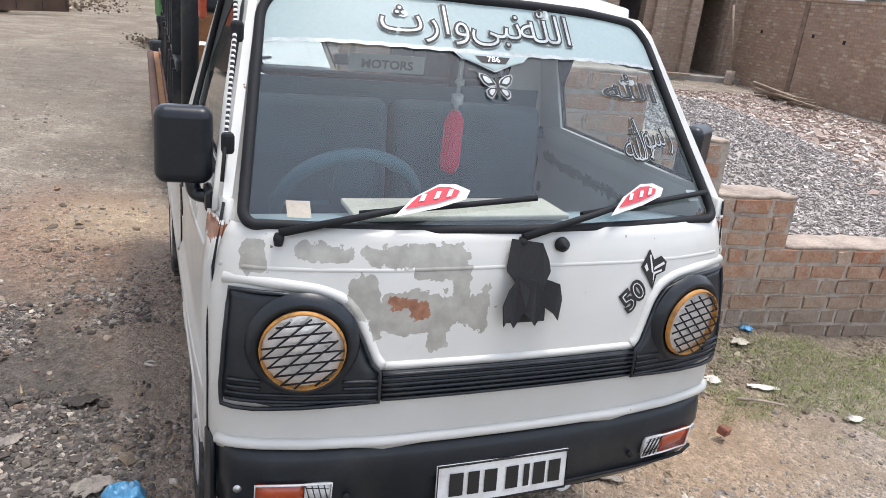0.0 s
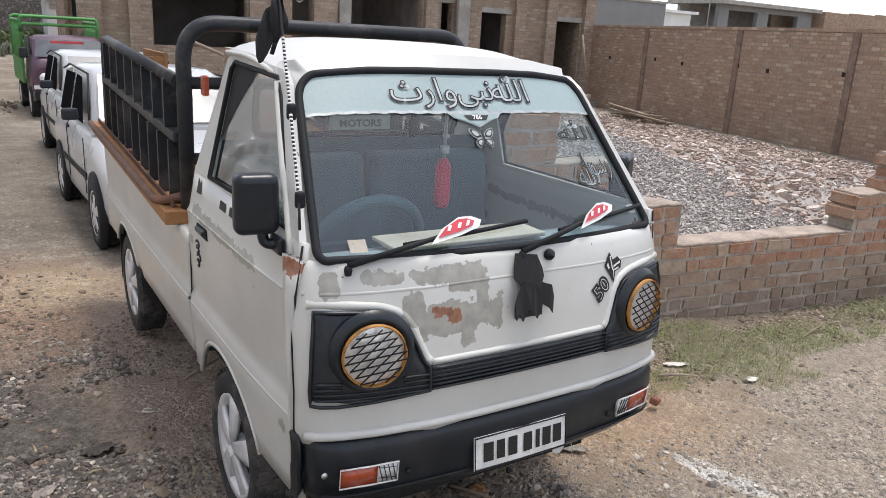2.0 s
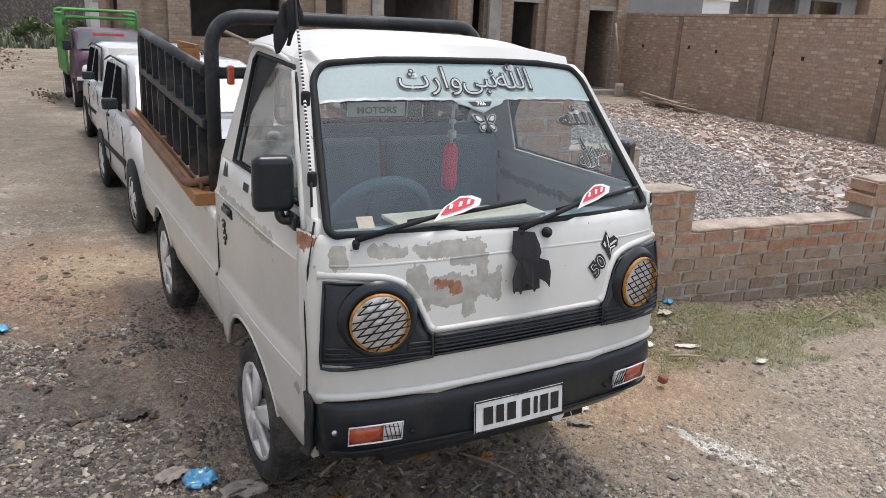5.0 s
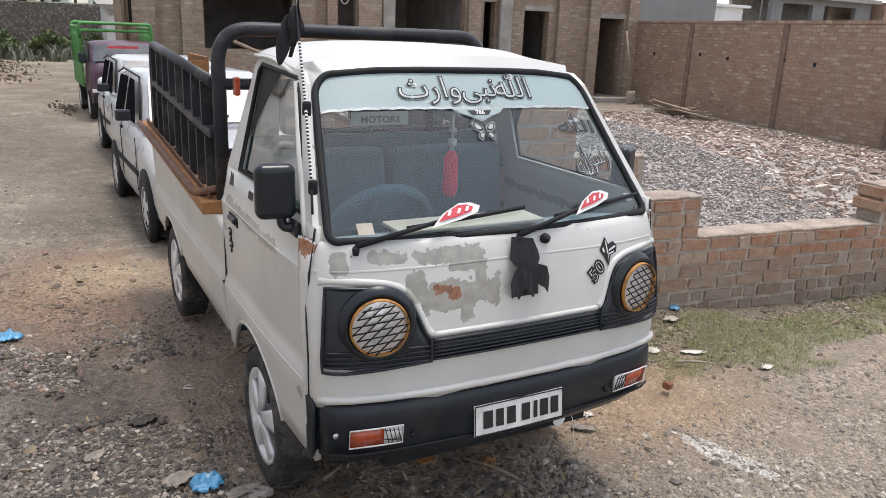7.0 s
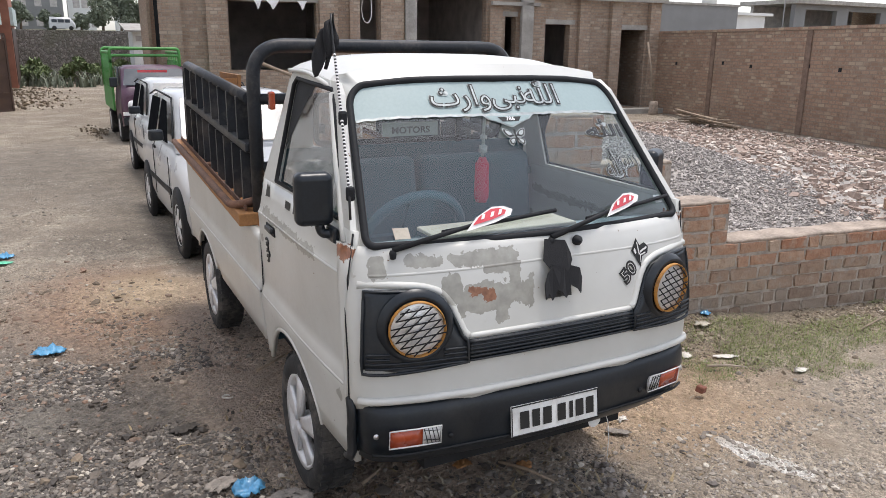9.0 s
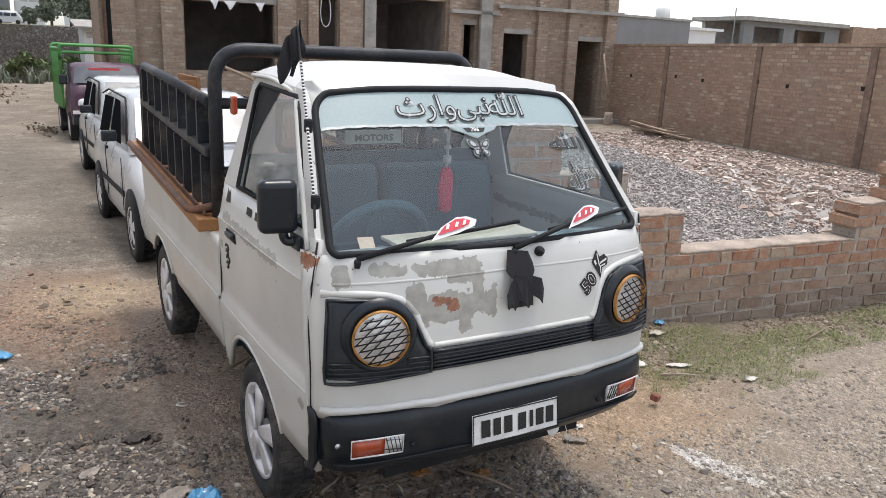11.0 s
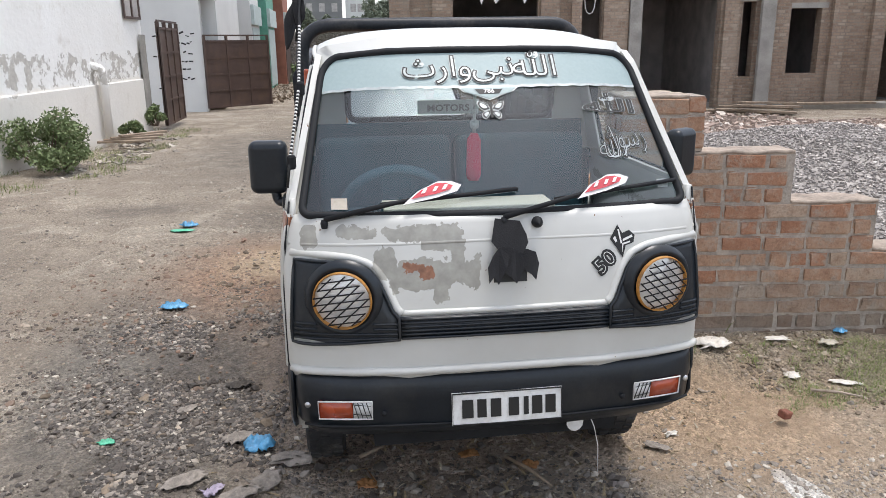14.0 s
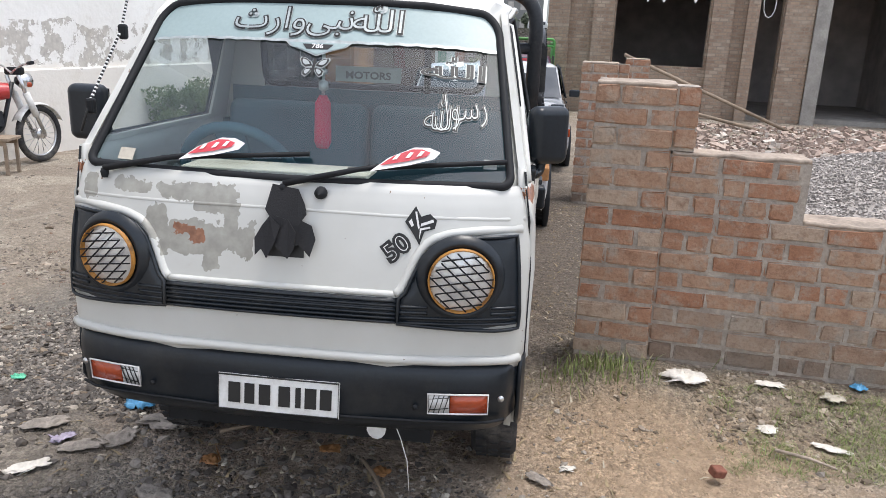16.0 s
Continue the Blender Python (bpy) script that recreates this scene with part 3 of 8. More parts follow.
def letters(text, size, fn, name, mat, parent, label="", spread=0.0, extra=1.0):
    """Lettering in the built-in font, laid over a surface: fn(a, b) gives the place for a metres along and b up."""
    cu = bpy.data.curves.new("text", "FONT")
    cu.body, cu.size, cu.align_x, cu.align_y, cu.offset, cu.resolution_u = text, size, "CENTER", "CENTER", spread, 3
    ob = bpy.data.objects.new("text", cu)
    scene.collection.objects.link(ob)
    me = bpy.data.meshes.new_from_object(ob)
    bpy.data.objects.remove(ob)
    bpy.data.curves.remove(cu)
    bm = bmesh.new()
    bm.from_mesh(me)
    bpy.data.meshes.remove(me)
    for v in bm.verts:
        v.co = fn(v.co.x * extra, v.co.y)
    left = set(bm.faces)
    while left:
        todo, island = [left.pop()], []
        while todo:
            fc = todo.pop()
            island.append(fc)
            for e in fc.edges:
                for other in e.link_faces:
                    if other in left:
                        left.discard(other)
                        todo.append(other)
        one, ids = bmesh.new(), {}
        for fc in island:
            for v in fc.verts:
                if v not in ids:
                    ids[v] = one.verts.new(v.co)
            one.faces.new([ids[v] for v in fc.verts])
        part(name, one, mat, parent, label)
    bm.free()


def outline_plate(pts, fn, thick_fn=None):
    """A flat cut-out shape laid over a surface: pts in (a, b), fn(a, b) the place."""
    bm = bmesh.new()
    bm.faces.new([bm.verts.new(fn(a, b)) for a, b in pts])
    bmesh.ops.triangulate(bm, faces=bm.faces[:])
    return bm


def stones(name, mat, pts, sizes, seed, flat=0.7, boxy=False, label="", category="", turn=True):
    """Many small separate pieces in one mesh."""
    rng = np.random.default_rng(seed)
    n = len(pts)
    if boxy:
        base = np.array([(x, y, z) for x in (-1, 1) for y in (-1, 1) for z in (-1, 1)], float) * (1.0, 0.7, 0.55)
        faces = np.array([(0, 1, 3, 2), (4, 6, 7, 5), (0, 4, 5, 1), (2, 3, 7, 6), (0, 2, 6, 4), (1, 5, 7, 3)])
    else:
        bm = bmesh.new()
        bmesh.ops.create_icosphere(bm, subdivisions=1, radius=1.0)
        base = np.array([v.co[:] for v in bm.verts])
        faces = np.array([[v.index for v in fc.verts] for fc in bm.faces])
        bm.free()
    k = len(base)
    v = base[None] * (1 + rng.uniform(-0.32, 0.32, (n, k, 1 if not boxy else 3)))
    v = v * rng.uniform(0.6, 1.25, (n, 1, 3)) * (1, 1, flat)
    ang = rng.uniform(0, 2 * math.pi, n)
    tilt = rng.uniform(-0.45, 0.45, n)
    ct, st = np.cos(tilt)[:, None], np.sin(tilt)[:, None]
    v = np.stack([v[..., 0] * ct + v[..., 2] * st, v[..., 1], v[..., 2] * ct - v[..., 0] * st], -1)
    c, s = np.cos(ang)[:, None], np.sin(ang)[:, None]
    v = np.stack([v[..., 0] * c - v[..., 1] * s, v[..., 0] * s + v[..., 1] * c, v[..., 2]], -1)
    v = v * np.asarray(sizes)[:, None, None] + np.asarray(pts)[:, None]
    f = (faces[None] + (np.arange(n) * k)[:, None, None]).reshape(-1, faces.shape[1])
    me = bpy.data.meshes.new(name)
    me.from_pydata(v.reshape(-1, 3).tolist(), [], f.tolist())
    me.materials.append(mat)
    return tagged(new(name, me), label, category, kind="stuff")


def blades(name, mat, pts, heights, seed, width=0.006, lean=0.6, label="", category=""):
    """Grass or litter: one bent, tapered blade a point."""
    rng = np.random.default_rng(seed)
    n = len(pts)
    ang, l = rng.uniform(0, 2 * math.pi, n), rng.uniform(0.1, lean, n) * heights
    w = width * rng.uniform(0.6, 1.3, n)
    d = np.stack([np.cos(ang), np.sin(ang), 0 * ang], -1)
    s = np.stack([-np.sin(ang), np.cos(ang), 0 * ang], -1) * w[:, None]
    p = np.asarray(pts)
    up = np.array([0, 0, 1.0])
    mid = p + d * (l * 0.35)[:, None] + up * (heights * 0.6)[:, None]
    tip = p + d * l[:, None] + up * (heights * rng.uniform(0.75, 1.0, n))[:, None]
    v = np.stack([p - s, p + s, mid + s * 0.7, mid - s * 0.7, tip], 1).reshape(-1, 3)
    o = np.arange(n)[:, None] * 5
    q = (o + [0, 1, 2, 3]).tolist()
    t = (o + [3, 2, 4]).tolist()
    me = bpy.data.meshes.new(name)
    me.from_pydata(v.tolist(), [], q + t)
    me.materials.append(mat)
    return tagged(new(name, me), label, category, kind="stuff")


def leaves(centres, radii, per, seed, size):
    """A crown of many small leaves round uneven clumps."""
    rng = np.random.default_rng(seed)
    vs, fs = [], []
    for c, r in zip(centres, radii):
        for _ in range(per):
            d = rng.normal(size=3)
            d /= np.linalg.norm(d)
            p = np.array(c) + d * r * rng.uniform(0.45, 1.08) * (1, 1, 0.8)
            a, b = rng.normal(size=3), rng.normal(size=3)
            a /= np.linalg.norm(a)
            b = np.cross(a, b)
            b /= np.linalg.norm(b)
            s = size * rng.uniform(0.6, 1.4)
            o = len(vs)
            vs += [p - a * s, p + b * s * 0.45, p + a * s, p - b * s * 0.45]
            fs.append((o, o + 1, o + 2, o + 3))
    bm = bmesh.new()
    vv = [bm.verts.new(v) for v in vs]
    for fc in fs:
        bm.faces.new([vv[i] for i in fc])
    return bm


def rubbish(name, place, size, mat, seed, label, category, flat=0.35, turn=0.0):
    """A crumpled sheet of bag or paper lying on the ground."""
    rng = np.random.default_rng(seed)
    off = rng.uniform(0, 50, 2)

    def fn(u, v):
        r = 1 + 0.35 * noise.noise((u * 1.6 + off[0], v * 1.6 + off[1], 0.0)) + 0.2 * noise.noise((u * 4 + off[1], v * 4 + off[0], 5.0))
        du, dv = u * math.sqrt(1 - v * v / 2), v * math.sqrt(1 - u * u / 2)
        h = abs(noise.noise((u * 2.2 + off[1], v * 2.2, off[0]))) + 0.5 * abs(noise.noise((u * 5, v * 5 + off[0], 3.0)))
        return Vector((du * size[0] / 2 * r, dv * size[1] / 2 * r, 0.003 + h * flat * 0.8 * min(size) * (1.15 - 0.8 * max(abs(u), abs(v)))))

    bm = sheet(fn, span(-1, 1, 12), span(-1, 1, 12), 0.002)
    for v in bm.verts:
        v.co = Vector((max(-size[0] * 0.6, min(size[0] * 0.6, v.co.x)), max(-size[1] * 0.6, min(size[1] * 0.6, v.co.y)), max(-0.002, min(0.02 + flat * min(size), v.co.z))))
    ob = part(name, bm, mat)
    ob.matrix_world = pose(place[0], place[1], rise(place[0], place[1]) + 0.010, 0, 0, turn)
    return tagged(ob, label, category)

# ---- the ground and the large structure ----
def rise(x, y):
    """Height of the ground: ruts and lumps near by, flat further off."""
    near = max(0.0, 1 - math.hypot(x, y - 2) / 16)
    z = 0.035 * near * noise.noise((x * 0.9, y * 0.9, 0)) + 0.012 * near * noise.noise((x * 5, y * 5, 4)) + 0.008 * near * noise.noise((x * 12, y * 12, 9)) + 0.006 * near * noise.noise((x * 27, y * 27, 1))
    z -= (0.03 * math.exp(-((x + 0.58) / 0.25) ** 2) + 0.025 * math.exp(-((x - 0.6) / 0.25) ** 2 - ((y - 0.6) / 0.6) ** 2)) * near
    for rx, deep in ((-1.95, 0.03), (-2.75, 0.035), (-3.4, 0.025)):
        w = x - rx - 0.12 * noise.noise((rx, y * 0.35, 2))
        z -= deep * near * (math.exp(-(w / 0.14) ** 2) - 0.7 * math.exp(-((w - 0.2) / 0.1) ** 2)) * (0.6 + 0.8 * noise.noise((rx * 3, y * 0.6, 6)))
    bank = max(0.0, min(1.0, (y - 1.02) / 0.42)) * max(0.0, min(1.0, (x - 0.82) / 0.2)) * max(0.0, min(1.0, (2.05 - y) / 0.3)) * (1.0 if x < 2.0 else max(0.25, 1.0 - (x - 2.0) / 1.2))
    z += 0.095 * bank * bank * (3 - 2 * bank)
    fall = min(1.0, max(0.0, (y - 4.0) / 12.0))
    lane = min(1.0, max(0.0, (1.1 - x) / 0.6))
    return z - 0.012 - 0.15 * fall * fall * (3 - 2 * fall) * lane


xs = sorted({round(v, 3) for v in [*span(-7, 8, 110), *span(-3.0, 2.6, 170), *[-7 - 0.35 * 1.27 ** k for k in range(28)], *[8 + 0.35 * 1.27 ** k for k in range(28)]]})
ys = sorted({round(v, 3) for v in [*span(-3, 12, 110), *span(-1.6, 3.4, 150), *[-3 - 0.35 * 1.27 ** k for k in range(28)], *[12 + 0.35 * 1.27 ** k for k in range(28)]]})
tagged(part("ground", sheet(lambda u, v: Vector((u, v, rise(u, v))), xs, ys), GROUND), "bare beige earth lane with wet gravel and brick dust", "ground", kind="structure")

# unfinished brick building behind the plot; s runs from its right corner to the left, in its own axes x is -s
BUILD = pose(14.2, 15.5, 0, 0, 0, -7.0)


def wall_with_holes(name, mat, x0, x1, z1, holes, thick, parent, z0=-0.1, label=""):
    """A wall along x from y=0 to y=thick, with openings (x0, x1, z0, z1) that go right through."""
    xc = sorted({x0, x1, *[h[0] for h in holes], *[h[1] for h in holes]})
    bm = bmesh.new()
    for a, b in zip(xc, xc[1:]):
        cut = sorted([(h[2], h[3]) for h in holes if h[0] <= a + 1e-6 and h[1] >= b - 1e-6])
        z = z0
        for lo, hi in cut:
            if lo > z + 1e-4:
                box(bm, (a, 0, z), (b, thick, lo))
            z = hi
        if z < z1:
            box(bm, (a, 0, z), (b, thick, z1))
    bmesh.ops.remove_doubles(bm, verts=bm.verts, dist=1e-4)
    return part(name, bm, mat, parent, label)


building = root("brick_building", BUILD)
tagged(building, "unfinished bare brick building with dark open doorways", "building")
HOLES = [(-11.94, -9.85, 1.15, 2.75), (-8.78, -8.28, -0.1, 3.0), (-7.3, -5.35, -0.1, 3.1), (-4.8, -4.48, 0.75, 2.55), (-3.63, -2.84, 0.82, 2.38), (-1.22, -0.41, 0.12, 2.28)]
wall_with_holes("front_wall", FACADE, -13.48, 0.0, 4.3, HOLES, 0.3, building)
for nm, a, b in (("pier", -13.5, -13.0), ("pier", -12.45, -11.98), ("pier", -9.8, -9.35), ("pier", -9.05, -8.8), ("pier", -8.26, -7.66), ("pier", -5.3, -4.95), ("pier", -4.05, -3.68), ("pier", -2.62, -2.3), ("pier", -1.62, -1.3), ("pier", -0.36, -0.02)):
    part(nm, boxes(((a, -0.16, -0.1), (b, -0.002, 4.3))), FACADE, building)
for a, b, y in ((-7.64, -7.34, -0.24), (-4.44, -4.1, -0.30)):
    part("column", boxes(((a, y, -0.1), (b, -0.165, 4.3))), CONCRETE, building, "grey cast concrete column", bevel=0.01)
for a, b, z in ((-12.0, -9.8, 2.75), (-3.8, -2.7, 2.38), (-1.35, -0.3, 2.28), (-4.9, -4.44, 2.55)):
    part("lintel", boxes(((a, -0.03, z + 0.003), (b, -0.004, z + 0.13))), CONCRETE, building)
for a, b, z in ((-3.9, 0.1, 3.02), (-5.3, -3.9, 2.82)):
    part("ledge", boxes(((a, -0.3, z), (b, -0.17, z + 0.09))), CONCRETE, building)
part("floor_slab", boxes(((-13.4, 0.31, -0.1), (-0.1, 6.0, 0.10))), CONCRETE, building)
part("plinth", boxes(((-4.0, -0.75, -0.1), (-0.1, -0.31, 0.13))), CONCRETE, building, bevel=0.02)
part("back_wall", boxes(((-13.48, 6.0, -0.1), (0, 6.2, 4.3))), DARKROOM, building)
part("side_wall", boxes(((-13.48, 0.305, -0.1), (-13.2, 5.99, 4.3))), FACADE, building)
part("side_wall", boxes(((-0.28, 0.305, -0.1), (0.0, 5.99, 4.3))), FACADE, building)
for x in (-9.1, -4.95, -2.2):
    part("inner_wall", boxes(((x, 0.31, -0.1), (x + 0.2, 5.98, 3.28))), DARKROOM, building)
part("roof_slab", boxes(((-13.6, -0.1, 4.302), (0.15, 6.3, 4.5))), CONCRETE, building)
part("inner_ceiling", boxes(((-13.19, 0.31, 3.3), (-0.3, 5.98, 3.42))), DARKROOM, building)
part("low_infill", boxes(((-11.9, 0.02, -0.1), (-9.88, 0.2, 1.12))), FACADE, building)
# torn plastic on the lintel and a hanging wire
for k, (x, w) in enumerate(((-10.9, 0.16), (-10.2, 0.12), (-11.25, 0.1))):
    bm = bmesh.new()
    bm.faces.new([bm.verts.new(p) for p in ((x - w, -0.045, 2.77), (x + w, -0.045, 2.78), (x + 0.25 * w, -0.06, 2.60), (x, -0.05, 2.56), (x - 0.4 * w, -0.06, 2.68))])
    part("torn_plastic", bm, WHITEFOIL, building)
part("hanging_wire", tube(bmesh.new(), [(-8.6 + 0.13 * math.sin(t * 0.52), -0.06, 3.4 - 1.1 * math.sin(math.pi * t / 12)) for t in range(13)], 0.012, 5), WHITEFOIL, building, "white hanging cable")

# tall brick wall on the far side of the plot
bw = root("wall_east", pose(14.1, 15.3, 0, 0, 0, -101.5))
tagged(bw, "long reddish brown brick boundary wall", "wall", kind="structure")
part("wall_panel", boxes(((0, 0, -0.2), (24, 0.23, 2.18))), BOUNDARY, bw)
part("wall_coping", boxes(((0, -0.015, 2.183), (24, 0.245, 2.25))), BOUNDARY, bw)
for x in (2.6, 6.0, 9.0, 12.0, 15.0, 18.0):
    part("wall_pier", boxes(((x, -0.03, -0.2), (x + 0.16, -0.003, 2.18))), PIERMUD, bw)
# no recesses cut: black blocks on the face stand for the holes' shade
part("putlog_hole_shade", boxes(*[((x, -0.012, 1.35 + 0.05 * (k % 2)), (x + 0.08, -0.004, 1.43 + 0.05 * (k % 2))) for k, x in enumerate((1.0, 3.1, 4.2, 6.1, 7.0, 8.9, 9.9, 11.8, 12.9))]), RUBBER, bw, "black block standing for the shade in a scaffold hole")

# old limewashed wall on the other side of the lane
lw = root("wall_west", pose(-4.62, 15.2, 0, 0, 0, -95.5))
tagged(lw, "old white limewashed wall with peeled belt and stains", "wall", kind="structure")
part("wall_panel", boxes(((0, 0, -0.6), (30, 0.3, 5.2))), LIMEWASH, lw).matrix_basis = pose(0, -0.3, 0)
part("wall_foot", boxes(((0, 0.003, -0.6), (30, 0.05, 1.0))), LIMEWASH, lw, bevel=0.02)
win = part("wall_window", boxes(((0.15, 0.01, 2.25), (0.95, 0.03, 3.4))), DARKROOM, lw)
part("window_frame", boxes(((0.1, 0.031, 2.2), (0.15, 0.06, 3.45)), ((0.95, 0.031, 2.2), (1.0, 0.06, 3.45)), ((0.151, 0.031, 2.2), (0.949, 0.06, 2.25)), ((0.52, 0.031, 2.251), (0.57, 0.06, 3.4))), GATE, win)
part("cement_patch", boxes(((-0.02, 0.052, 0.0), (0.35, 0.056, 1.9))), CONCRETE, lw, "grey cement patch beside the gate")
part("drain_pipe", tube(bmesh.new(), bend([(2.75, 0.16, -0.1), (2.75, 0.16, 1.28), (2.75, -0.1, 1.36)], 0.08), 0.075, 12), LIMEWASH, lw, "white painted drain pipe on the wall")

# ---- the white pickup: x across, front at y = 0, wheels on the ground ----
PLAN = [(0, 0), (0.2, 0.001), (0.45, 0.006), (0.7, 0.028), (0.85, 0.052), (0.93, 0.072), (0.965, 0.092), (0.985, 0.115), (1.0, 0.17)]
NOSE = [(0.40, 0.02), (0.62, 0.0), (0.72, -0.003), (0.80, 0.0), (0.83, 0.002), (0.95, 0.022), (1.08, 0.05), (1.14, 0.075), (1.18, 0.10)]
SIDE = [(0.38, 0.652), (0.46, 0.656), (0.56, 0.660), (0.60, 0.664), (0.635, 0.686), (0.66, 0.690), (0.80, 0.690), (0.97, 0.690), (1.00, 0.684), (1.12, 0.672), (1.2, 0.660), (1.62, 0.558), (1.68, 0.546)]


def half(z):
    return lerp(SIDE, z)


def nose(u, z, out=0.0):
    """The front skin: u from -1 to 1 across, z up, out forward of it."""
    a = abs(u)
    return Vector((u * half(z), lerp(NOSE, z) + lerp(PLAN, a) - out, z))


def nose_at(x, z, out=0.0):
    return nose(x / half(z), z, out)


def screen(u, v, out=0.0):
    """The windscreen's skin: u from -1 to 1 across, v from 0 at its foot to 1 at its head."""
    zb, zt = 1.128 + 0.004 * u * u, 1.622 - 0.03 * u ** 4
    yb, yt = 0.082 + 0.062 * u * u, 0.475 + 0.05 * u * u
    x = u * (0.622 + (0.537 - 0.622) * v)
    return Vector((x, yb + (yt - yb) * v - 0.78 * out, zb + (zt - zb) * v + 0.62 * out))


def screen_loop(inset=0.0, n=8, r=0.10):
    """A rounded loop in u and v."""
    a, b, ru, rv = 1 - inset, 1 - inset * 1.25, r, r * 1.3
    pts = []
    for cu_, cv, t0 in ((a - ru, b - rv, 0), (-a + ru, b - rv, 90), (-a + ru * 0.45, 1 - b + rv * 0.45, 180), (a - ru * 0.45, 1 - b + rv * 0.45, 270)):
        k = 1.0 if t0 < 180 else 0.45
        for i in range(n + 1):
            t = radians(t0 + 90 * i / n)
            pts.append((cu_ + ru * k * math.cos(t), cv + rv * k * math.sin(t)))
    out = []
    for (u0, v0), (u1, v1) in zip(pts, pts[1:] + pts[:1]):
        m = 6 if math.hypot(u1 - u0, v1 - v0) > 0.3 else 1
        out += [(u0 + (u1 - u0) * k / m, v0 + (v1 - v0) * k / m) for k in range(m)]
    return out


truck = root("pickup_truck")
tagged(truck, "worn white mini pickup truck with black bumper and peeling paint", "pickup truck")

US = sorted({*span(-1, 1, 40), -0.985, 0.985, -0.965, 0.965, -0.93, 0.93})
front = part("front_panel", sheet(lambda u, z: nose(u, z), US, [0.62, 0.66, 0.70, 0.74, 0.78, 0.80, 0.83, 0.88, 0.93, 0.98, 1.03, 1.08, 1.10, 1.112, 1.14], 0.012), WHITE_FRONT, truck, "white front panel with grey primer patches and rust")
# pressed crease above the lamps and the seam under the screen
part("panel_bead", tube(bmesh.new(), [nose(u, 1.058 - 0.006 * abs(u), -0.0072) for u in span(-0.97, 0.97, 30)], 0.0085, 12), WHITE_FRONT, front)
part("lower_lip", tube(bmesh.new(), [nose(u, 0.660, 0.004) for u in span(-0.97, 0.97, 60)], 0.013, 12), WHITE_FRONT, front)
# windscreen surround: skin from the rubber outwards to the doors, roof and cowl
loop_in, loop_out = screen_loop(0.0), screen_loop(-0.075)


def ringed(fn_in, fn_out, rows=3):
    bm = bmesh.new()
    rr = []
    for k in range(rows + 1):
        t = k / rows
        rr.append([bm.verts.new(a.lerp(b, t)) for a, b in zip(fn_in, fn_out)])
    for a, b in zip(rr, rr[1:]):
        for i in range(len(a)):
            j = (i + 1) % len(a)
            bm.faces.new((a[i], a[j], b[j], b[i])).smooth = True
    return bm


def surround_out(u, v):
    p = screen(max(-1.06, min(1.06, u)), max(-0.02, min(1.1, v)))
    if abs(u) > 1.0:
        p.y += 0.055
        p.x = math.copysign(min(abs(p.x) + 0.006, half(p.z)), u)
    if v > 1.0:
        p.y += 0.015
        p.z += 0.004
    return p


part("screen_surround", ringed([screen(u, v, -0.002) for u, v in loop_in], [surround_out(u, v) for u, v in loop_out]), WHITE, truck, smooth=True)
glass = part("windscreen", outline_plate(screen_loop(0.012), lambda u, v: screen(u, v, 0.002)), GLASS, truck, "dusty windscreen with pale green top band and stickers")
bmg = sheet(lambda u, v: screen(u, v, 0.002), span(-0.985, 0.985, 24), span(0.02, 0.98, 12))
old = glass.data
glass.data = bpy.data.meshes.new("windscreen")
bmg.to_mesh(glass.data)
bmg.free()
glass.data.materials.append(GLASS)
bpy.data.meshes.remove(old)
glass.visible_shadow = False
part("rubber_seal", tube(bmesh.new(), [screen(u, v, 0.006) for u, v in screen_loop(0.006)], 0.0125, 8, closed=True), RUBBER, glass, "black rubber windscreen seal")


def band_v(u):
    return 0.755 + 0.012 * u * u


part("tint_band", sheet(lambda u, t: screen(u, band_v(u) + (0.975 - band_v(u)) * t, 0.005), span(-0.975, 0.975, 24), span(0, 1, 4)), BAND, glass, "pale green sun strip film")
part("band_trim", sheet(lambda u, t: screen(u, band_v(u) - 0.012 + 0.016 * t + 0.003 * math.sin(u * 60), 0.007), span(-0.97, 0.97, 60), span(0, 1, 1)), SILVERFOIL, glass, "silver trim edge")


def on_screen(cx, cz, turn=0.0, out=0.008):
    """Lays lettering on the glass, centred cx metres across and at height v = cz."""
    ca, sa = math.cos(radians(turn)), math.sin(radians(turn))

    def fn(a, b):
        x, h = a * ca - b * sa, a * sa + b * ca
        v = cz + h / 0.632
        return screen((cx + x) / (0.622 - 0.085 * v), v, out)

    return fn


for word, size, cx, cz, ex in (("ﺙﺭﺍﻭ", 0.118, -0.155, 0.87, 0.98), ("ﻰﺒﻧ", 0.118, 0.035, 0.875, 0.95), ("ﷲ", 0.122, 0.18, 0.87, 1.05)):
    letters(word, size, on_screen(cx, cz, 0, 0.008), "lettering", SILVERFOIL, glass, "silver edged calligraphy", 0.0056, ex)
    letters(word, size, on_screen(cx, cz, 0, 0.0095), "lettering", INK, glass, "black outlined calligraphy", 0.0038, ex)
    letters(word, size, on_screen(cx, cz, 0, 0.011), "lettering", SILVERFOIL, glass, "silver calligraphy", -0.0012, ex)
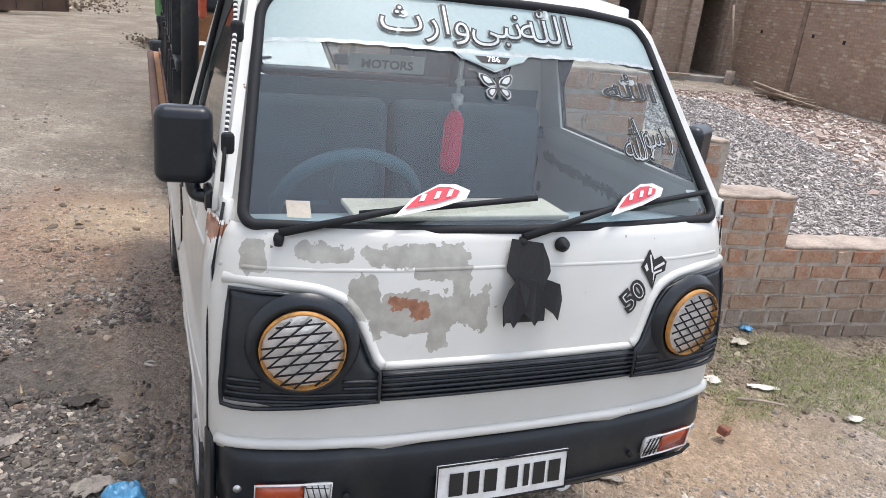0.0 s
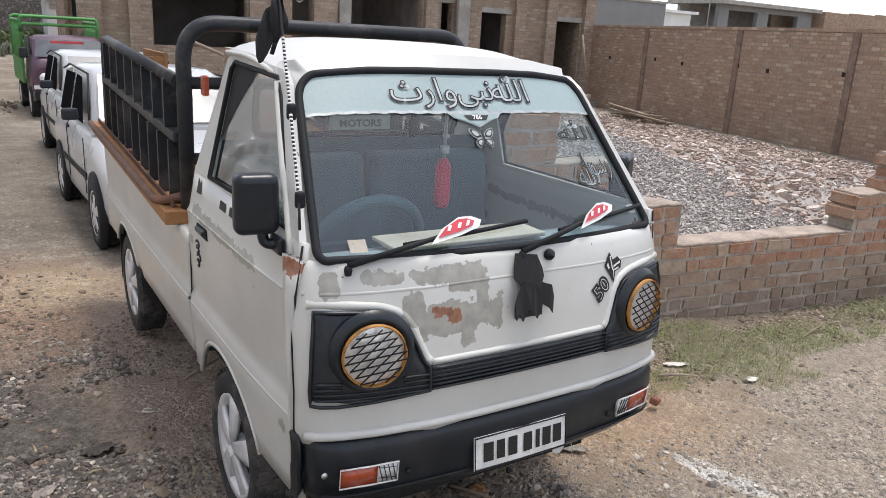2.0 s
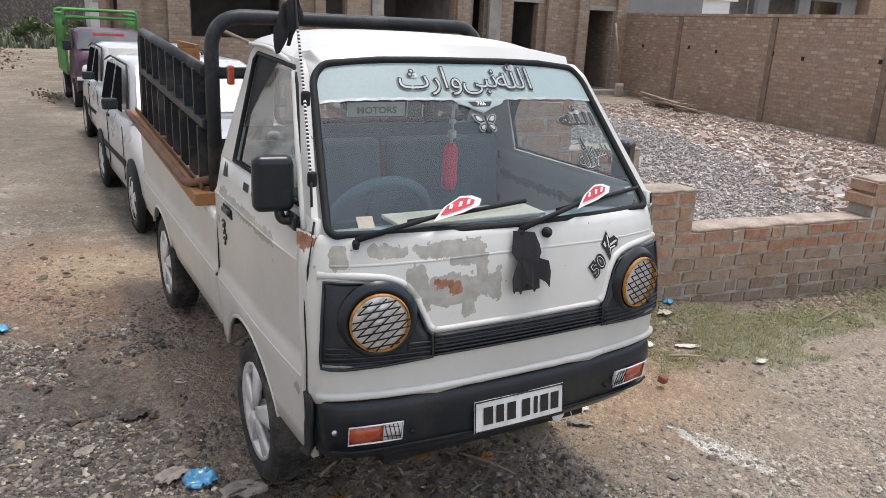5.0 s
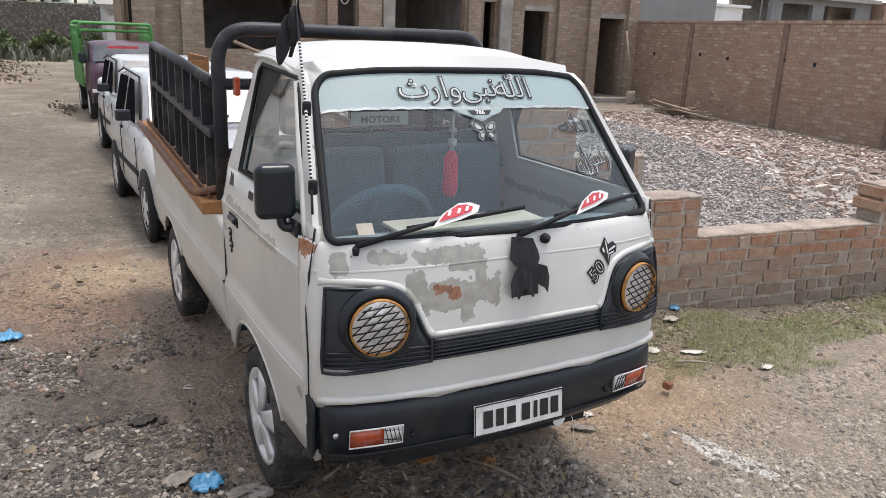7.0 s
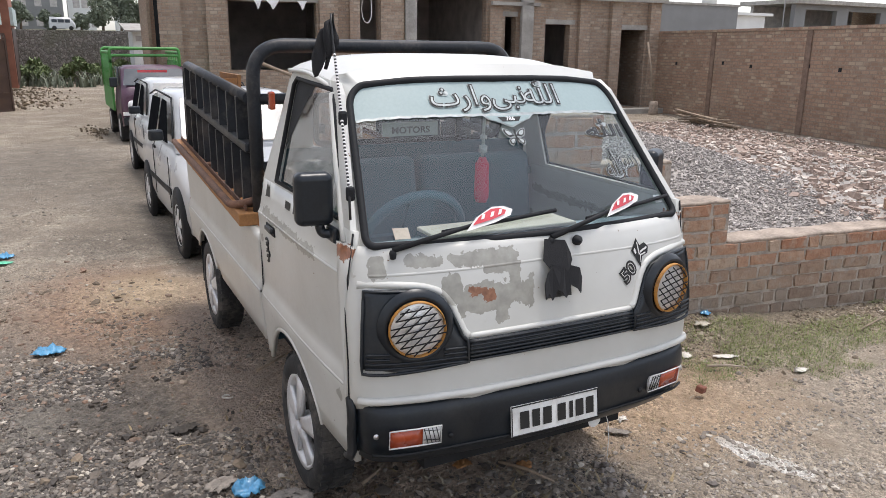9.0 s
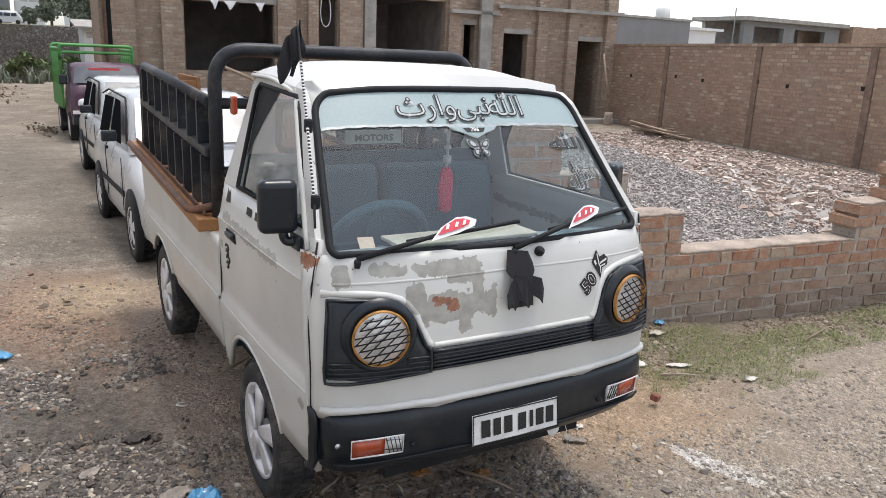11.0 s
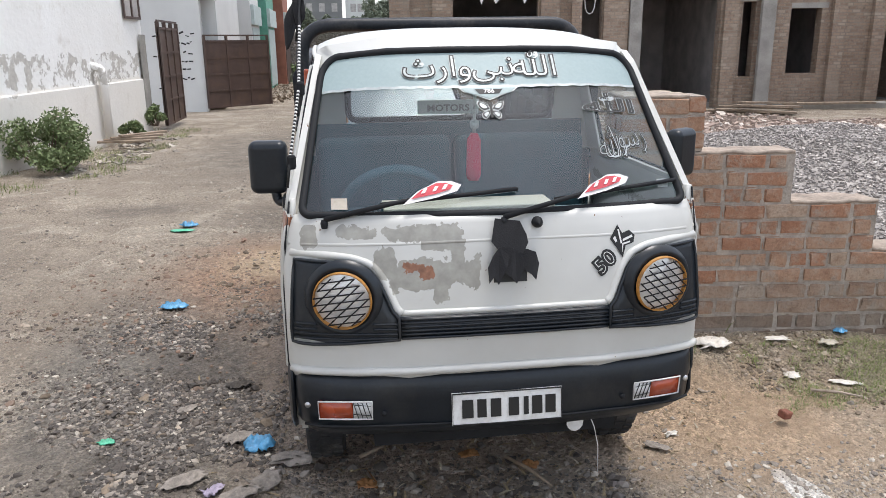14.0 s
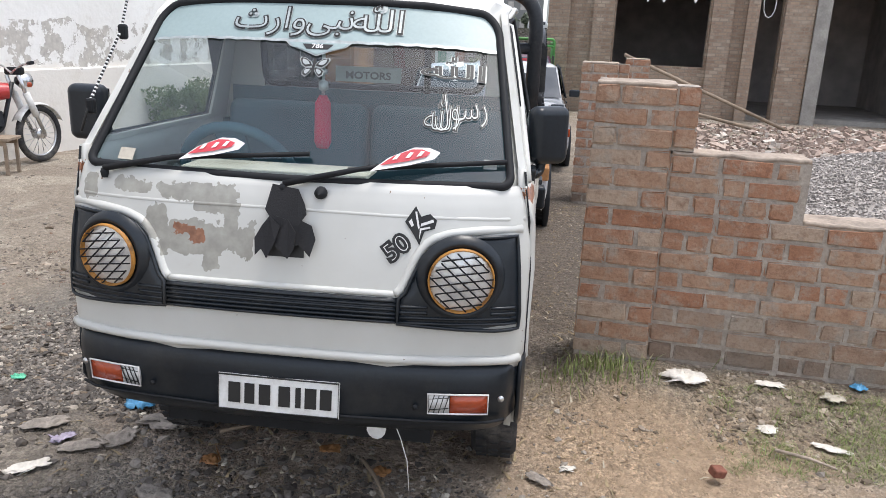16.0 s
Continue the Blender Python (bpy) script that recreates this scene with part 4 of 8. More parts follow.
for word, size, cx, cz, ex, tn in (("ﷲ", 0.078, 0.425, 0.612, 1.95, 0), ("ﻝﻮﺳﺭ", 0.135, 0.455, 0.41, 0.50, 10), ("ﷲ", 0.122, 0.405, 0.345, 0.66, 0)):
    letters(word, size, on_screen(cx, cz, tn, 0.006), "lettering", SILVERFOIL, glass, "silver calligraphy sticker", 0.0036, ex)
    letters(word, size, on_screen(cx, cz, tn, 0.0075), "lettering", INK, glass, "black outlined calligraphy", 0.0022, ex)
    letters(word, size, on_screen(cx, cz, tn, 0.009), "lettering", SILVERFOIL, glass, "", -0.003, ex)
badge = [(-0.105, 0.024), (0.105, 0.024), (0.085, 0.004), (0.045, -0.010), (0.0, -0.030), (-0.045, -0.010), (-0.085, 0.004)]
part("winged_badge", outline_plate(badge, on_screen(0.01, 0.71)), SILVERFOIL, glass, "silver winged badge sticker")
part("badge_field", outline_plate([(a * 0.90, b * 0.80 - 0.0005) for a, b in badge], on_screen(0.01, 0.71, 0, 0.0095)), BAND, glass)
part("badge_bar", outline_plate([(-0.048, 0.013), (0.048, 0.013), (0.033, -0.006), (-0.033, -0.006)], on_screen(0.01, 0.71, 0, 0.0105)), INK, glass)
letters("786", 0.022, on_screen(0.01, 0.716, 0, 0.012), "badge_number", WHITEFOIL, glass, "small white number", 0.0005, 1.1)
UPPER = [(0.003, 0.004), (0.012, 0.022), (0.030, 0.036), (0.050, 0.041), (0.053, 0.030), (0.044, 0.010), (0.028, -0.002)]
LOWER = [(0.003, -0.002), (0.026, -0.006), (0.038, -0.016), (0.036, -0.032), (0.024, -0.040), (0.012, -0.026), (0.004, -0.012)]
bfly = part("butterfly_sticker", outline_plate([(-0.004, 0.03), (0.004, 0.03), (0.004, -0.03), (-0.004, -0.03)], on_screen(0.01, 0.60, 0, 0.0105)), INK, glass, "black and silver butterfly sticker")
for s in (-1, 1):
    for wing in (UPPER, LOWER):
        cx_, cy_ = sum(a for a, _ in wing) / len(wing), sum(b for _, b in wing) / len(wing)
        shrink = lambda k: [(0.85 * s * (cx_ + (a - cx_) * k), 0.85 * (cy_ + (b - cy_) * k)) for a, b in wing]
        part("butterfly_wing", outline_plate(shrink(1.10), on_screen(0.01, 0.60, 0, 0.008)), SILVERFOIL, glass)
        part("wing_edge", outline_plate(shrink(0.92), on_screen(0.01, 0.60, 0, 0.0092)), INK, glass)
        part("wing_field", outline_plate(shrink(0.58), on_screen(0.01, 0.60, 0, 0.0104)), SILVERFOIL, glass)
part("corner_sticker", outline_plate([(-0.025, -0.02), (0.025, -0.02), (0.025, 0.02), (-0.025, 0.02)], on_screen(-0.50, 0.07)), DASH, glass)
part("corner_sticker", outline_plate([(-0.018, -0.016), (0.018, -0.016), (0.018, 0.016), (-0.018, 0.016)], on_screen(0.555, 0.12)), SILVERFOIL, glass)


# black lamp panels and grille strip
def panel_pts(s):
    """The lamp panel's outline in x and z, s = -1 or 1."""
    pts = [(0.645, 1.012), (0.55, 1.008), (0.47, 1.0), (0.425, 0.985), (0.395, 0.955), (0.37, 0.90), (0.352, 0.855), (0.335, 0.838), (0.333, 0.768), (0.50, 0.757), (0.60, 0.752), (0.662, 0.755), (0.664, 0.80), (0.655, 0.92)]
    return [(s * a, b) for a, b in pts]


def fine_panel(pts, out, n=3):
    dense = []
    for (a, b), (c, d) in zip(pts, pts[1:] + pts[:1]):
        dense += [(a + (c - a) * k / n, b + (d - b) * k / n) for k in range(n)]
    return dense


def slab(loop, out_lo, out_hi, cols=9):
    """A raised panel that follows the front skin: horizontal strips between the outline's two sides."""
    zs = [b for _, b in loop]
    lo, hi = min(zs) + 0.003, max(zs) - 0.003
    bm = bmesh.new()
    rows = []
    for z in span(lo, hi, 16):
        hits = sorted(a + (c - a) * (z - b) / (d - b) for (a, b), (c, d) in zip(loop, loop[1:] + loop[:1]) if (b - z) * (d - z) < 0)
        x0, x1 = hits[0], hits[-1]
        rows.append([bm.verts.new(nose_at(x0 + (x1 - x0) * k / cols, z, out_hi)) for k in range(cols + 1)])
    for a, b in zip(rows, rows[1:]):
        for k in range(cols):
            bm.faces.new((a[k], a[k + 1], b[k + 1], b[k])).smooth = True
    bmesh.ops.recalc_face_normals(bm, faces=bm.faces)
    ret = bmesh.ops.extrude_face_region(bm, geom=bm.faces[:])
    for v in ret["geom"]:
        if isinstance(v, bmesh.types.BMVert):
            v.co.y += out_hi - out_lo
    bmesh.ops.recalc_face_normals(bm, faces=bm.faces)
    return bm


def headlamp(s):
    c = nose_at(s * 0.5, 0.898, 0.012)
    tip = pose(c.x, c.y, c.z, 0, 0, s * 11)
    pan = part("lamp_panel", slab(fine_panel(panel_pts(s), 0), 0.0, 0.012), PLASTIC, truck, "black plastic headlamp panel with ribs")
    for z in (0.772, 0.787, 0.802, 0.818):
        dx = 0.0
        for a, b in ((0.34, 0.415), (0.585, 0.652)) if z > 0.795 else ((0.34, 0.655),):
            part("rib", tube(bmesh.new(), [nose_at(s * x, z, 0.013) for x in span(a, b, 10)], 0.0045, 5), PLASTIC, pan)
    part("edge_bead", tube(bmesh.new(), [nose_at(a, b, 0.012) for a, b in fine_panel(panel_pts(s), 0)], 0.0055, 6, closed=True), PLASTIC, pan)
    lamp = part("headlamp", moved(lathe([(0.012, 0.0), (0.006, 0.05), (-0.012, 0.084), (-0.016, 0.086)], 32, "y"), tip), BOWL, truck, "round headlamp with yellow ring and black mesh guard")
    part("recess_ring", moved(lathe([(-0.006, 0.086), (-0.018, 0.098), (-0.018, 0.108), (0.006, 0.122)], 36, "y"), tip), PLASTIC, lamp)
    part("yellow_ring", moved(lathe([(-0.016, 0.085), (-0.030, 0.0865), (-0.031, 0.089), (-0.018, 0.0915)], 36, "y"), tip), YELLOW, lamp, "flaking yellow ring")
    lens = part("lens", moved(lathe([(-0.016, 0.085), (-0.024, 0.055), (-0.029, 0.02), (-0.030, 0.0)], 32, "y"), tip), LAMPGLASS, lamp)
    guard = bmesh.new()
    for k in range(-4, 5):
        b = k * 0.0225
        for slope in (0.14, s * -0.95):
            t = []
            for a in span(-0.1, 0.1, 14):
                q = (a, (b if abs(slope) < 0.5 else b * 1.5) + a * slope)
                if math.hypot(*q) < 0.087:
                    t.append(tip @ Vector((q[0], -0.036, q[1])))
            if len(t) > 1:
                tube(guard, [t[0], t[-1]], 0.0022, 5)
    part("mesh_guard", guard, RUBBER, lamp, "black wire mesh guard")
    return lamp


for s in (-1, 1):
    headlamp(s)
    part("panel_lip", tube(bmesh.new(), bend([nose_at(s * a, b, -0.002) for a, b in ((0.655, 1.026), (0.55, 1.024), (0.465, 1.015), (0.41, 0.995), (0.378, 0.955), (0.34, 0.862), (0.325, 0.847))], 0.02), 0.013, 12), WHITE_FRONT, front)
strip = part("grille_strip", sheet(lambda x, z: nose_at(x, z, 0.008), span(-0.331, 0.331, 24), [0.768, 0.80, 0.838], 0.01), PLASTIC, truck, "black ribbed grille strip")
for z in (0.772, 0.784, 0.796, 0.808, 0.820, 0.832):
    part("rib", tube(bmesh.new(), [nose_at(x, z, 0.011) for x in span(-0.328, 0.328, 16)], 0.0045, 5), PLASTIC, strip)
part("strip_lip", tube(bmesh.new(), [nose_at(x, 0.848, 0.0) for x in span(-0.325, 0.325, 20)], 0.009, 12), WHITE_FRONT, front)

# bumper
BUMP = [(0.648, 0.000), (0.642, 0.030), (0.618, 0.042), (0.565, 0.048), (0.545, 0.040), (0.475, 0.044), (0.455, 0.030), (0.43, 0.010), (0.425, -0.02)]


def bumper_at(x, z, out=0.0):
    a = abs(x) / 0.668
    return Vector((x, 0.028 + lerp([(0, 0), (0.3, 0.004), (0.6, 0.018), (0.8, 0.035), (0.9, 0.05), (0.97, 0.08), (1.0, 0.13)], a) - lerp([(b, c) for b, c in reversed(BUMP)], z) - out, z))


def bump_point(x, k):
    z, o = BUMP[k]
    tuck = 0.018 * max(0, (abs(x) / 0.668) ** 8) * (1 if z < 0.5 else 0)
    p = bumper_at(x, z)
    return Vector((x * (1 - (0.03 if z < 0.47 else 0)), p.y + tuck, z))


XB = sorted({*span(-0.62, 0.62, 24), *[s * v for s in (-1, 1) for v in (0.64, 0.653, 0.662, 0.668)]})
bumper = part("bumper", sheet(lambda x, k: bump_point(x, int(k)), XB, range(len(BUMP)), -0.012), PLASTIC, truck, "scuffed dark grey plastic front bumper")
for s in (-1, 1):
    part("bumper_end", sheet(lambda t, k: Vector((s * (0.668 + 0.012 * t), 0.158 - BUMP[int(k)][1] + 0.035 * t, BUMP[int(k)][0])), span(0, 1, 4), range(len(BUMP)), 0.012 * s), PLASTIC, bumper)
part("bumper_groove", tube(bmesh.new(), [bumper_at(x, 0.478, 0.001) for x in span(-0.64, 0.64, 26)], 0.005, 5), RUBBER, bumper)


def indicator(s):
    bm = sheet(lambda a, z: bumper_at(s * a, z, 0.006), span(0.488, 0.592, 4), [0.508, 0.566], 0.01 * s)
    lamp = part("indicator_lamp", bm, AMBER, truck, "amber indicator lamp with white cross-hatched end")
    part("clear_end", sheet(lambda a, z: bumper_at(s * a, z, 0.006), span(0.429, 0.486, 3), [0.508, 0.566], 0.01 * s), CLEARLENS, lamp)
    hatch = bmesh.new()
    for k in range(4):
        tube(hatch, [bumper_at(s * (0.430 + 0.0135 * k), 0.509, 0.009), bumper_at(s * (0.445 + 0.0135 * k), 0.565, 0.009)], 0.0017, 4)
    for k in range(3):
        tube(hatch, [bumper_at(s * 0.431, 0.517 + 0.017 * k, 0.009), bumper_at(s * 0.485, 0.523 + 0.017 * k, 0.009)], 0.0014, 4)
    part("hatching", hatch, INK, lamp)
    part("lamp_rim", tube(bmesh.new(), [bumper_at(s * a, b, 0.008) for a, b in ((0.427, 0.506), (0.51, 0.506), (0.594, 0.506), (0.594, 0.568), (0.51, 0.568), (0.427, 0.568))], 0.003, 5, closed=True), WHITEFOIL, lamp, "white painted rim")


for s in (-1, 1):
    indicator(s)
    c = bumper_at(s * 0.628, 0.545, 0.004)
    part("bumper_bolt", moved(lathe([(0.0, 0.010), (-0.003, 0.009), (-0.004, 0.0)], 12, "y"), pose(*c)), CHROME, bumper)
    c = bumper_at(s * 0.39, 0.52, 0.002)
    part("bumper_bolt", moved(lathe([(0.0, 0.009), (-0.005, 0.008), (-0.006, 0.0)], 10, "y"), pose(*c)), RUBBER, bumper)
plate = part("number_plate", sheet(lambda x, z: bumper_at(x, 0.52, 0.016) + Vector((0, (z - 0.52) * 0.12, z - 0.52)), span(-0.178, 0.178, 4), [0.476, 0.582], 0.004, smooth=False), PLATEWHITE, truck, "white number plate with black painted marks")
part("plate_rim", tube(bmesh.new(), [bumper_at(x, 0.52, 0.018) + Vector((0, (z - 0.52) * 0.12, z - 0.52)) for x, z in ((-0.176, 0.478), (0.176, 0.478), (0.176, 0.580), (-0.176, 0.580))], 0.003, 4, closed=True), INK, plate)
for k, (a, w) in enumerate(((-0.128, 0.036), (-0.083, 0.03), (-0.038, 0.034), (0.02, 0.034), (0.06, 0.016), (0.096, 0.034), (0.14, 0.034))):
    part("plate_mark", sheet(lambda x, z: bumper_at(x, 0.52, 0.019) + Vector((0, (z - 0.52) * 0.12, z - 0.52)), [a - w / 2, a + w / 2], [0.500, 0.560]), INK, plate)
part("loose_wire", tube(bmesh.new(), [(0.315, 0.10, 0.41), (0.335, 0.10, 0.36), (0.355, 0.11, 0.28), (0.362, 0.12, 0.17)], 0.0017, 6), CLEARLENS, truck, "thin pale wire hanging under the bumper")
part("tow_tag", outline_plate([(0.03 * math.cos(t), 0.036 * math.sin(t)) for t in span(0, 5.8, 12)], lambda a, b: Vector((0.262 + a, 0.09, 0.392 + b))), CLEARLENS, truck, "pale oval tag under the bumper")
part("chassis_beam", boxes(((-0.42, 0.14, 0.33), (0.42, 0.22, 0.42)), ((-0.36, 0.2, 0.34), (-0.30, 3.2, 0.42)), ((0.30, 0.2, 0.34), (0.36, 3.2, 0.42)), ((-0.6, 0.82, 0.24), (0.6, 0.88, 0.30)), ((-0.6, 2.73, 0.24), (0.6, 2.79, 0.30))), RUBBER, truck)
part("underfloor", boxes(((-0.6, 0.2, 0.43), (0.6, 1.3, 0.47))), RUBBER, truck)

# doors and cab sides
FRONT_ARCH, REAR_ARCH = (0.83, 0.385), (2.76, 0.38)


def sill(y, z0, arch):
    """Lower edge of the side, lifted over the wheel."""
    cy, r = arch
    d = abs(y - cy)
    return max(z0, 0.235 + math.sqrt(r * r - d * d)) if d < r else z0


# pressed profile of the sides: shoulder under the windows, flare over the sills
FLARE = [(0.38, 0.024), (0.46, 0.026), (0.56, 0.030), (0.60, 0.030), (0.635, 0.012), (0.66, 0.009), (0.69, 0.004), (0.725, -0.008), (0.80, -0.004), (0.97, 0.003), (1.00, 0.009), (1.04, 0.015), (1.06, 0.008), (1.12, 0.002), (1.2, 0.0), (1.7, 0.0)]


def side_skin(s, y, z, out=0.0):
    # slight bulge along the cab, front corner drawn in
    draw = 0.022 * max(0.0, 1 - (y - 0.13) / 0.6) ** 2
    return Vector((s * (half(z) + lerp(FLARE, z) - draw * (1 if z < 1.15 else 0.5) + out), y, z))


def cab_side(s):
    def fn(y, z):
        lo = sill(y, 0.405, FRONT_ARCH)
        return side_skin(s, y, lo + (0.67 - lo) * (z - 0.405) / 0.265 if z < 0.67 else z)

    zs = [0.405, 0.47, 0.54, 0.60, 0.64, 0.67, 0.69, 0.71, 0.725, 0.75, 0.80, 0.88, 0.97, 0.99, 1.01, 1.03, 1.04, 1.05, 1.06, 1.09, 1.12, 1.185]
    door = part("cab_door", sheet(fn, span(0.16, 1.24, 40), zs, 0.02 * s), WHITE_SIDE, truck, "white cab door with scratched paint")
    part("door_gap", tube(bmesh.new(), [side_skin(s, y, z, -0.001) for y, z in ((0.16, 1.18), (0.158, 1.04), (0.156, 0.97), (0.155, 0.8), (0.155, 0.725), (0.155, 0.66), (0.158, 0.60), (0.165, 0.42))], 0.0035, 5), RUBBER, door)
    part("door_gap", tube(bmesh.new(), [side_skin(s, y, z, -0.003) for y, z in ((1.245, 1.18), (1.246, 0.9), (1.247, 0.7), (1.248, 0.42))], 0.003, 5), RUBBER, door)
    part("door_gap", tube(bmesh.new(), [nose(s * 0.992, z, 0.0015) for z in (0.45, 0.55, 0.66, 0.78, 0.9, 1.0, 1.08)], 0.0035, 5), RUBBER, door)
    part("front_corner", sheet(lambda t, z: nose(s * 1.0, z).lerp(side_skin(s, 0.158, z), t), span(0, 1, 3), [0.42, 0.5, 0.6, 0.64, 0.69, 0.725, 0.8, 0.9, 1.0, 1.04, 1.06, 1.14], 0.01 * s), WHITE_SIDE, truck)
    part("waist_crease", tube(bmesh.new(), [side_skin(s, y, 1.04, -0.004) for y in span(0.18, 1.24, 12)], 0.006, 6), WHITE_SIDE, door)
    part("lower_crease", tube(bmesh.new(), [side_skin(s, y, 0.672, -0.005) for y in span(0.18, 1.24, 26)], 0.008, 6), WHITE_SIDE, door)
    part("arch_lip", tube(bmesh.new(), [side_skin(s, 0.83 + 0.385 * math.cos(t), 0.235 + 0.385 * math.sin(t), -0.004) for t in span(0.42, math.pi - 0.42, 16)], 0.010, 6), WHITE_SIDE, door)
    # upper frame: window opening with corners (y, z)
    q = [(0.262, 1.20), (0.525, 1.535), (0.585, 1.585), (1.03, 1.605), (1.06, 1.58), (1.045, 1.20)]
    o = [(0.180, 1.183), (0.50, 1.575), (0.56, 1.612), (1.07, 1.64), (1.12, 1.61), (1.245, 1.183)]
    bm = bmesh.new()
    vi = [bm.verts.new(side_skin(s, y, z)) for y, z in q]
    vo = [bm.verts.new(side_skin(s, y, z)) for y, z in o]
    for k in range(6):
        j = (k + 1) % 6
        bm.faces.new((vi[k], vi[j], vo[j], vo[k]))
    bmesh.ops.recalc_face_normals(bm, faces=bm.faces)
    bmesh.ops.solidify(bm, geom=bm.faces[:], thickness=0.02)
    part("window_frame", bm, WHITE_SIDE, door)
    pane = part("door_window", outline_plate(q, lambda y, z: side_skin(s, y, z, -0.012)), SIDEGLASS if s < 0 else CLEARSIDE, door, "door glass with a dark rear curtain")
    pane.visible_shadow = False
    part("window_seal", tube(bmesh.new(), [side_skin(s, y, z, -0.002) for y, z in q], 0.009, 6, closed=True), RUBBER, pane)
    part("curtain", outline_plate([(1.05, 1.57), (1.03, 1.60), (0.80, 1.588), (0.90, 1.50), (1.0, 1.38), (1.04, 1.32)], lambda y, z: side_skin(s, y, z, -0.010)), RUBBER, door, "black curtain behind the glass")
    handle = part("door_handle", boxes(((s * 0.684, 0.962, 0.984), (s * 0.698, 1.10, 1.026))), RUBBER, door, "black pull handle", bevel=0.005)
    part("handle_pull", boxes(((s * 0.695, 0.972, 1.000), (s * 0.712, 1.07, 1.020))), PLASTIC, handle, bevel=0.005)
    part("keyhole", boxes(((s * 0.695, 1.078, 0.998), (s * 0.701, 1.092, 1.012))), CLEARLENS, handle, bevel=0.002)
    for yc, zc, w, d in ((1.105, 0.940, 0.022, 0.012), (1.108, 0.915, 0.014, 0.014), (1.100, 0.888, 0.024, 0.012), (1.112, 0.864, 0.012, 0.014)):
        part("door_mark", tube(bmesh.new(), [side_skin(s, yc + w * math.cos(t), zc + d * math.sin(t), 0.001) for t in span(0.3, 5.4, 10)], 0.005, 6), INK, door)
    for y0, y1 in ((0.52, 0.60), (0.66, 0.76), (0.80, 0.87)):
        part("door_mark", outline_plate([(y0, 1.125), (y1, 1.125), (y1, 1.155), (y0, 1.155)], lambda y, z: side_skin(s, y, z, 0.002)), INK, door)
    part("corner_mark", outline_plate([(1.10, 1.125), (1.17, 1.12), (1.16, 1.18), (1.13, 1.16), (1.12, 1.185)], lambda y, z: side_skin(s, y, z, 0.002)), INK, door)


for s in (-1, 1):
    cab_side(s)


# roof: from the head of the screen back to the cab's rear edge
def roof(u, t):
    y = 0.475 + 0.03 + 0.045 * u * u + (1.10 - 0.50 - 0.045 * u * u) * t
    edge = 0.545 + 0.018 * min(1, t * 3)
    crown = 1.642 + 0.062 * math.sin(min(1, t * 1.45) * math.pi / 2)
    drop = 0.045 * abs(u) ** 3 + 0.018 * abs(u) ** 12
    return Vector((u * edge, y, crown - drop))


part("roof", sheet(roof, sorted({*span(-1, 1, 28), -0.98, 0.98}), [0, 0.03, 0.08, 0.15, 0.25, 0.4, 0.55, 0.7, 0.85, 0.96, 1.0], 0.014), WHITE, truck, "sun-bleached white roof")
for s in (-1, 1):
    part("rain_gutter", tube(bmesh.new(), [roof(s, t) + Vector((s * 0.006, 0, -0.006)) for t in span(0.10, 1, 10)], [0.003] + [0.0085] * 10, 6), WHITE, truck)
for s in (-1, 1):
    edge = [roof(s, t) + Vector((s * 0.004, 0, -0.004)) for t in (0.14, 0.06, 0.0)] + [surround_out(s * 1.06, v) + Vector((s * 0.001, 0.0, 0.002)) for v in (0.96, 0.86, 0.7, 0.5, 0.3, 0.12, 0.02)]
    part("pillar_gutter", tube(bmesh.new(), edge, [0.008] * 2 + [0.012] * 3 + [0.0105] * 4 + [0.008], 8), WHITE, truck)
part("cab_back", boxes(((-0.665, 1.245, 0.44), (0.665, 1.262, 1.16)), ((-0.55, 1.12, 1.565), (0.55, 1.135, 1.64)), ((-0.655, 1.18, 1.13), (0.655, 1.25, 1.17)), ((-0.60, 1.185, 1.171), (0.60, 1.20, 1.31))), SEAT, truck, "dark blue cab rear bulkhead")
for s in (-1, 1):
    part("rear_pillar", outline_plate([(0.46, 1.171), (half(1.17) - 0.006, 1.171), (half(1.57) - 0.008, 1.60), (0.46, 1.60)], lambda a, b: Vector((s * a, 1.21 - (b - 1.17) * 0.16, b))), WHITE, truck)
part("rear_window_frame", tube(bmesh.new(), bend([(-0.36, 1.175, 1.325), (0.45, 1.175, 1.325), (0.45, 1.145, 1.53), (-0.45, 1.145, 1.53), (-0.45, 1.175, 1.325), (-0.36, 1.175, 1.325)], 0.06), 0.014, 6), RUBBER, truck)
rear_pane = part("rear_window", outline_plate([(-0.45, 1.315), (0.45, 1.315), (0.45, 1.54), (-0.45, 1.54)], lambda a, b: Vector((a, 1.178 - (b - 1.315) * 0.15, b))), REARGLASS, truck, "dusty tinted rear window")
rear_pane.visible_shadow = False
sticker = part("window_sticker", boxes(((-0.15, 1.155, 1.345), (0.12, 1.159, 1.405))), SHOPBLUE, rear_pane, "pale sticker with a row of unreadable print")
letters("MOTORS", 0.040, lambda a, b: Vector((-0.015 + a, 1.1535, 1.370 + b)), "sticker_lettering", FARWALL, sticker, "grey lettering", 0.0012, 1.15)
part("rear_window_bar", boxes(((0.215, 1.148, 1.31), (0.24, 1.163, 1.55))), RUBBER, truck)

# inside the cab
part("cab_floor", boxes(((-0.62, 0.22, 0.48), (0.62, 1.24, 0.52))), SEAT, truck)
part("dashboard", sheet(lambda x, k: Vector((x, *[(0.17, 1.10), (0.24, 1.115), (0.36, 1.09), (0.40, 1.03), (0.38, 0.85)][int(k)])), span(-0.60, 0.60, 10), range(5), 0.02), CABIN, truck, "grey dashboard")
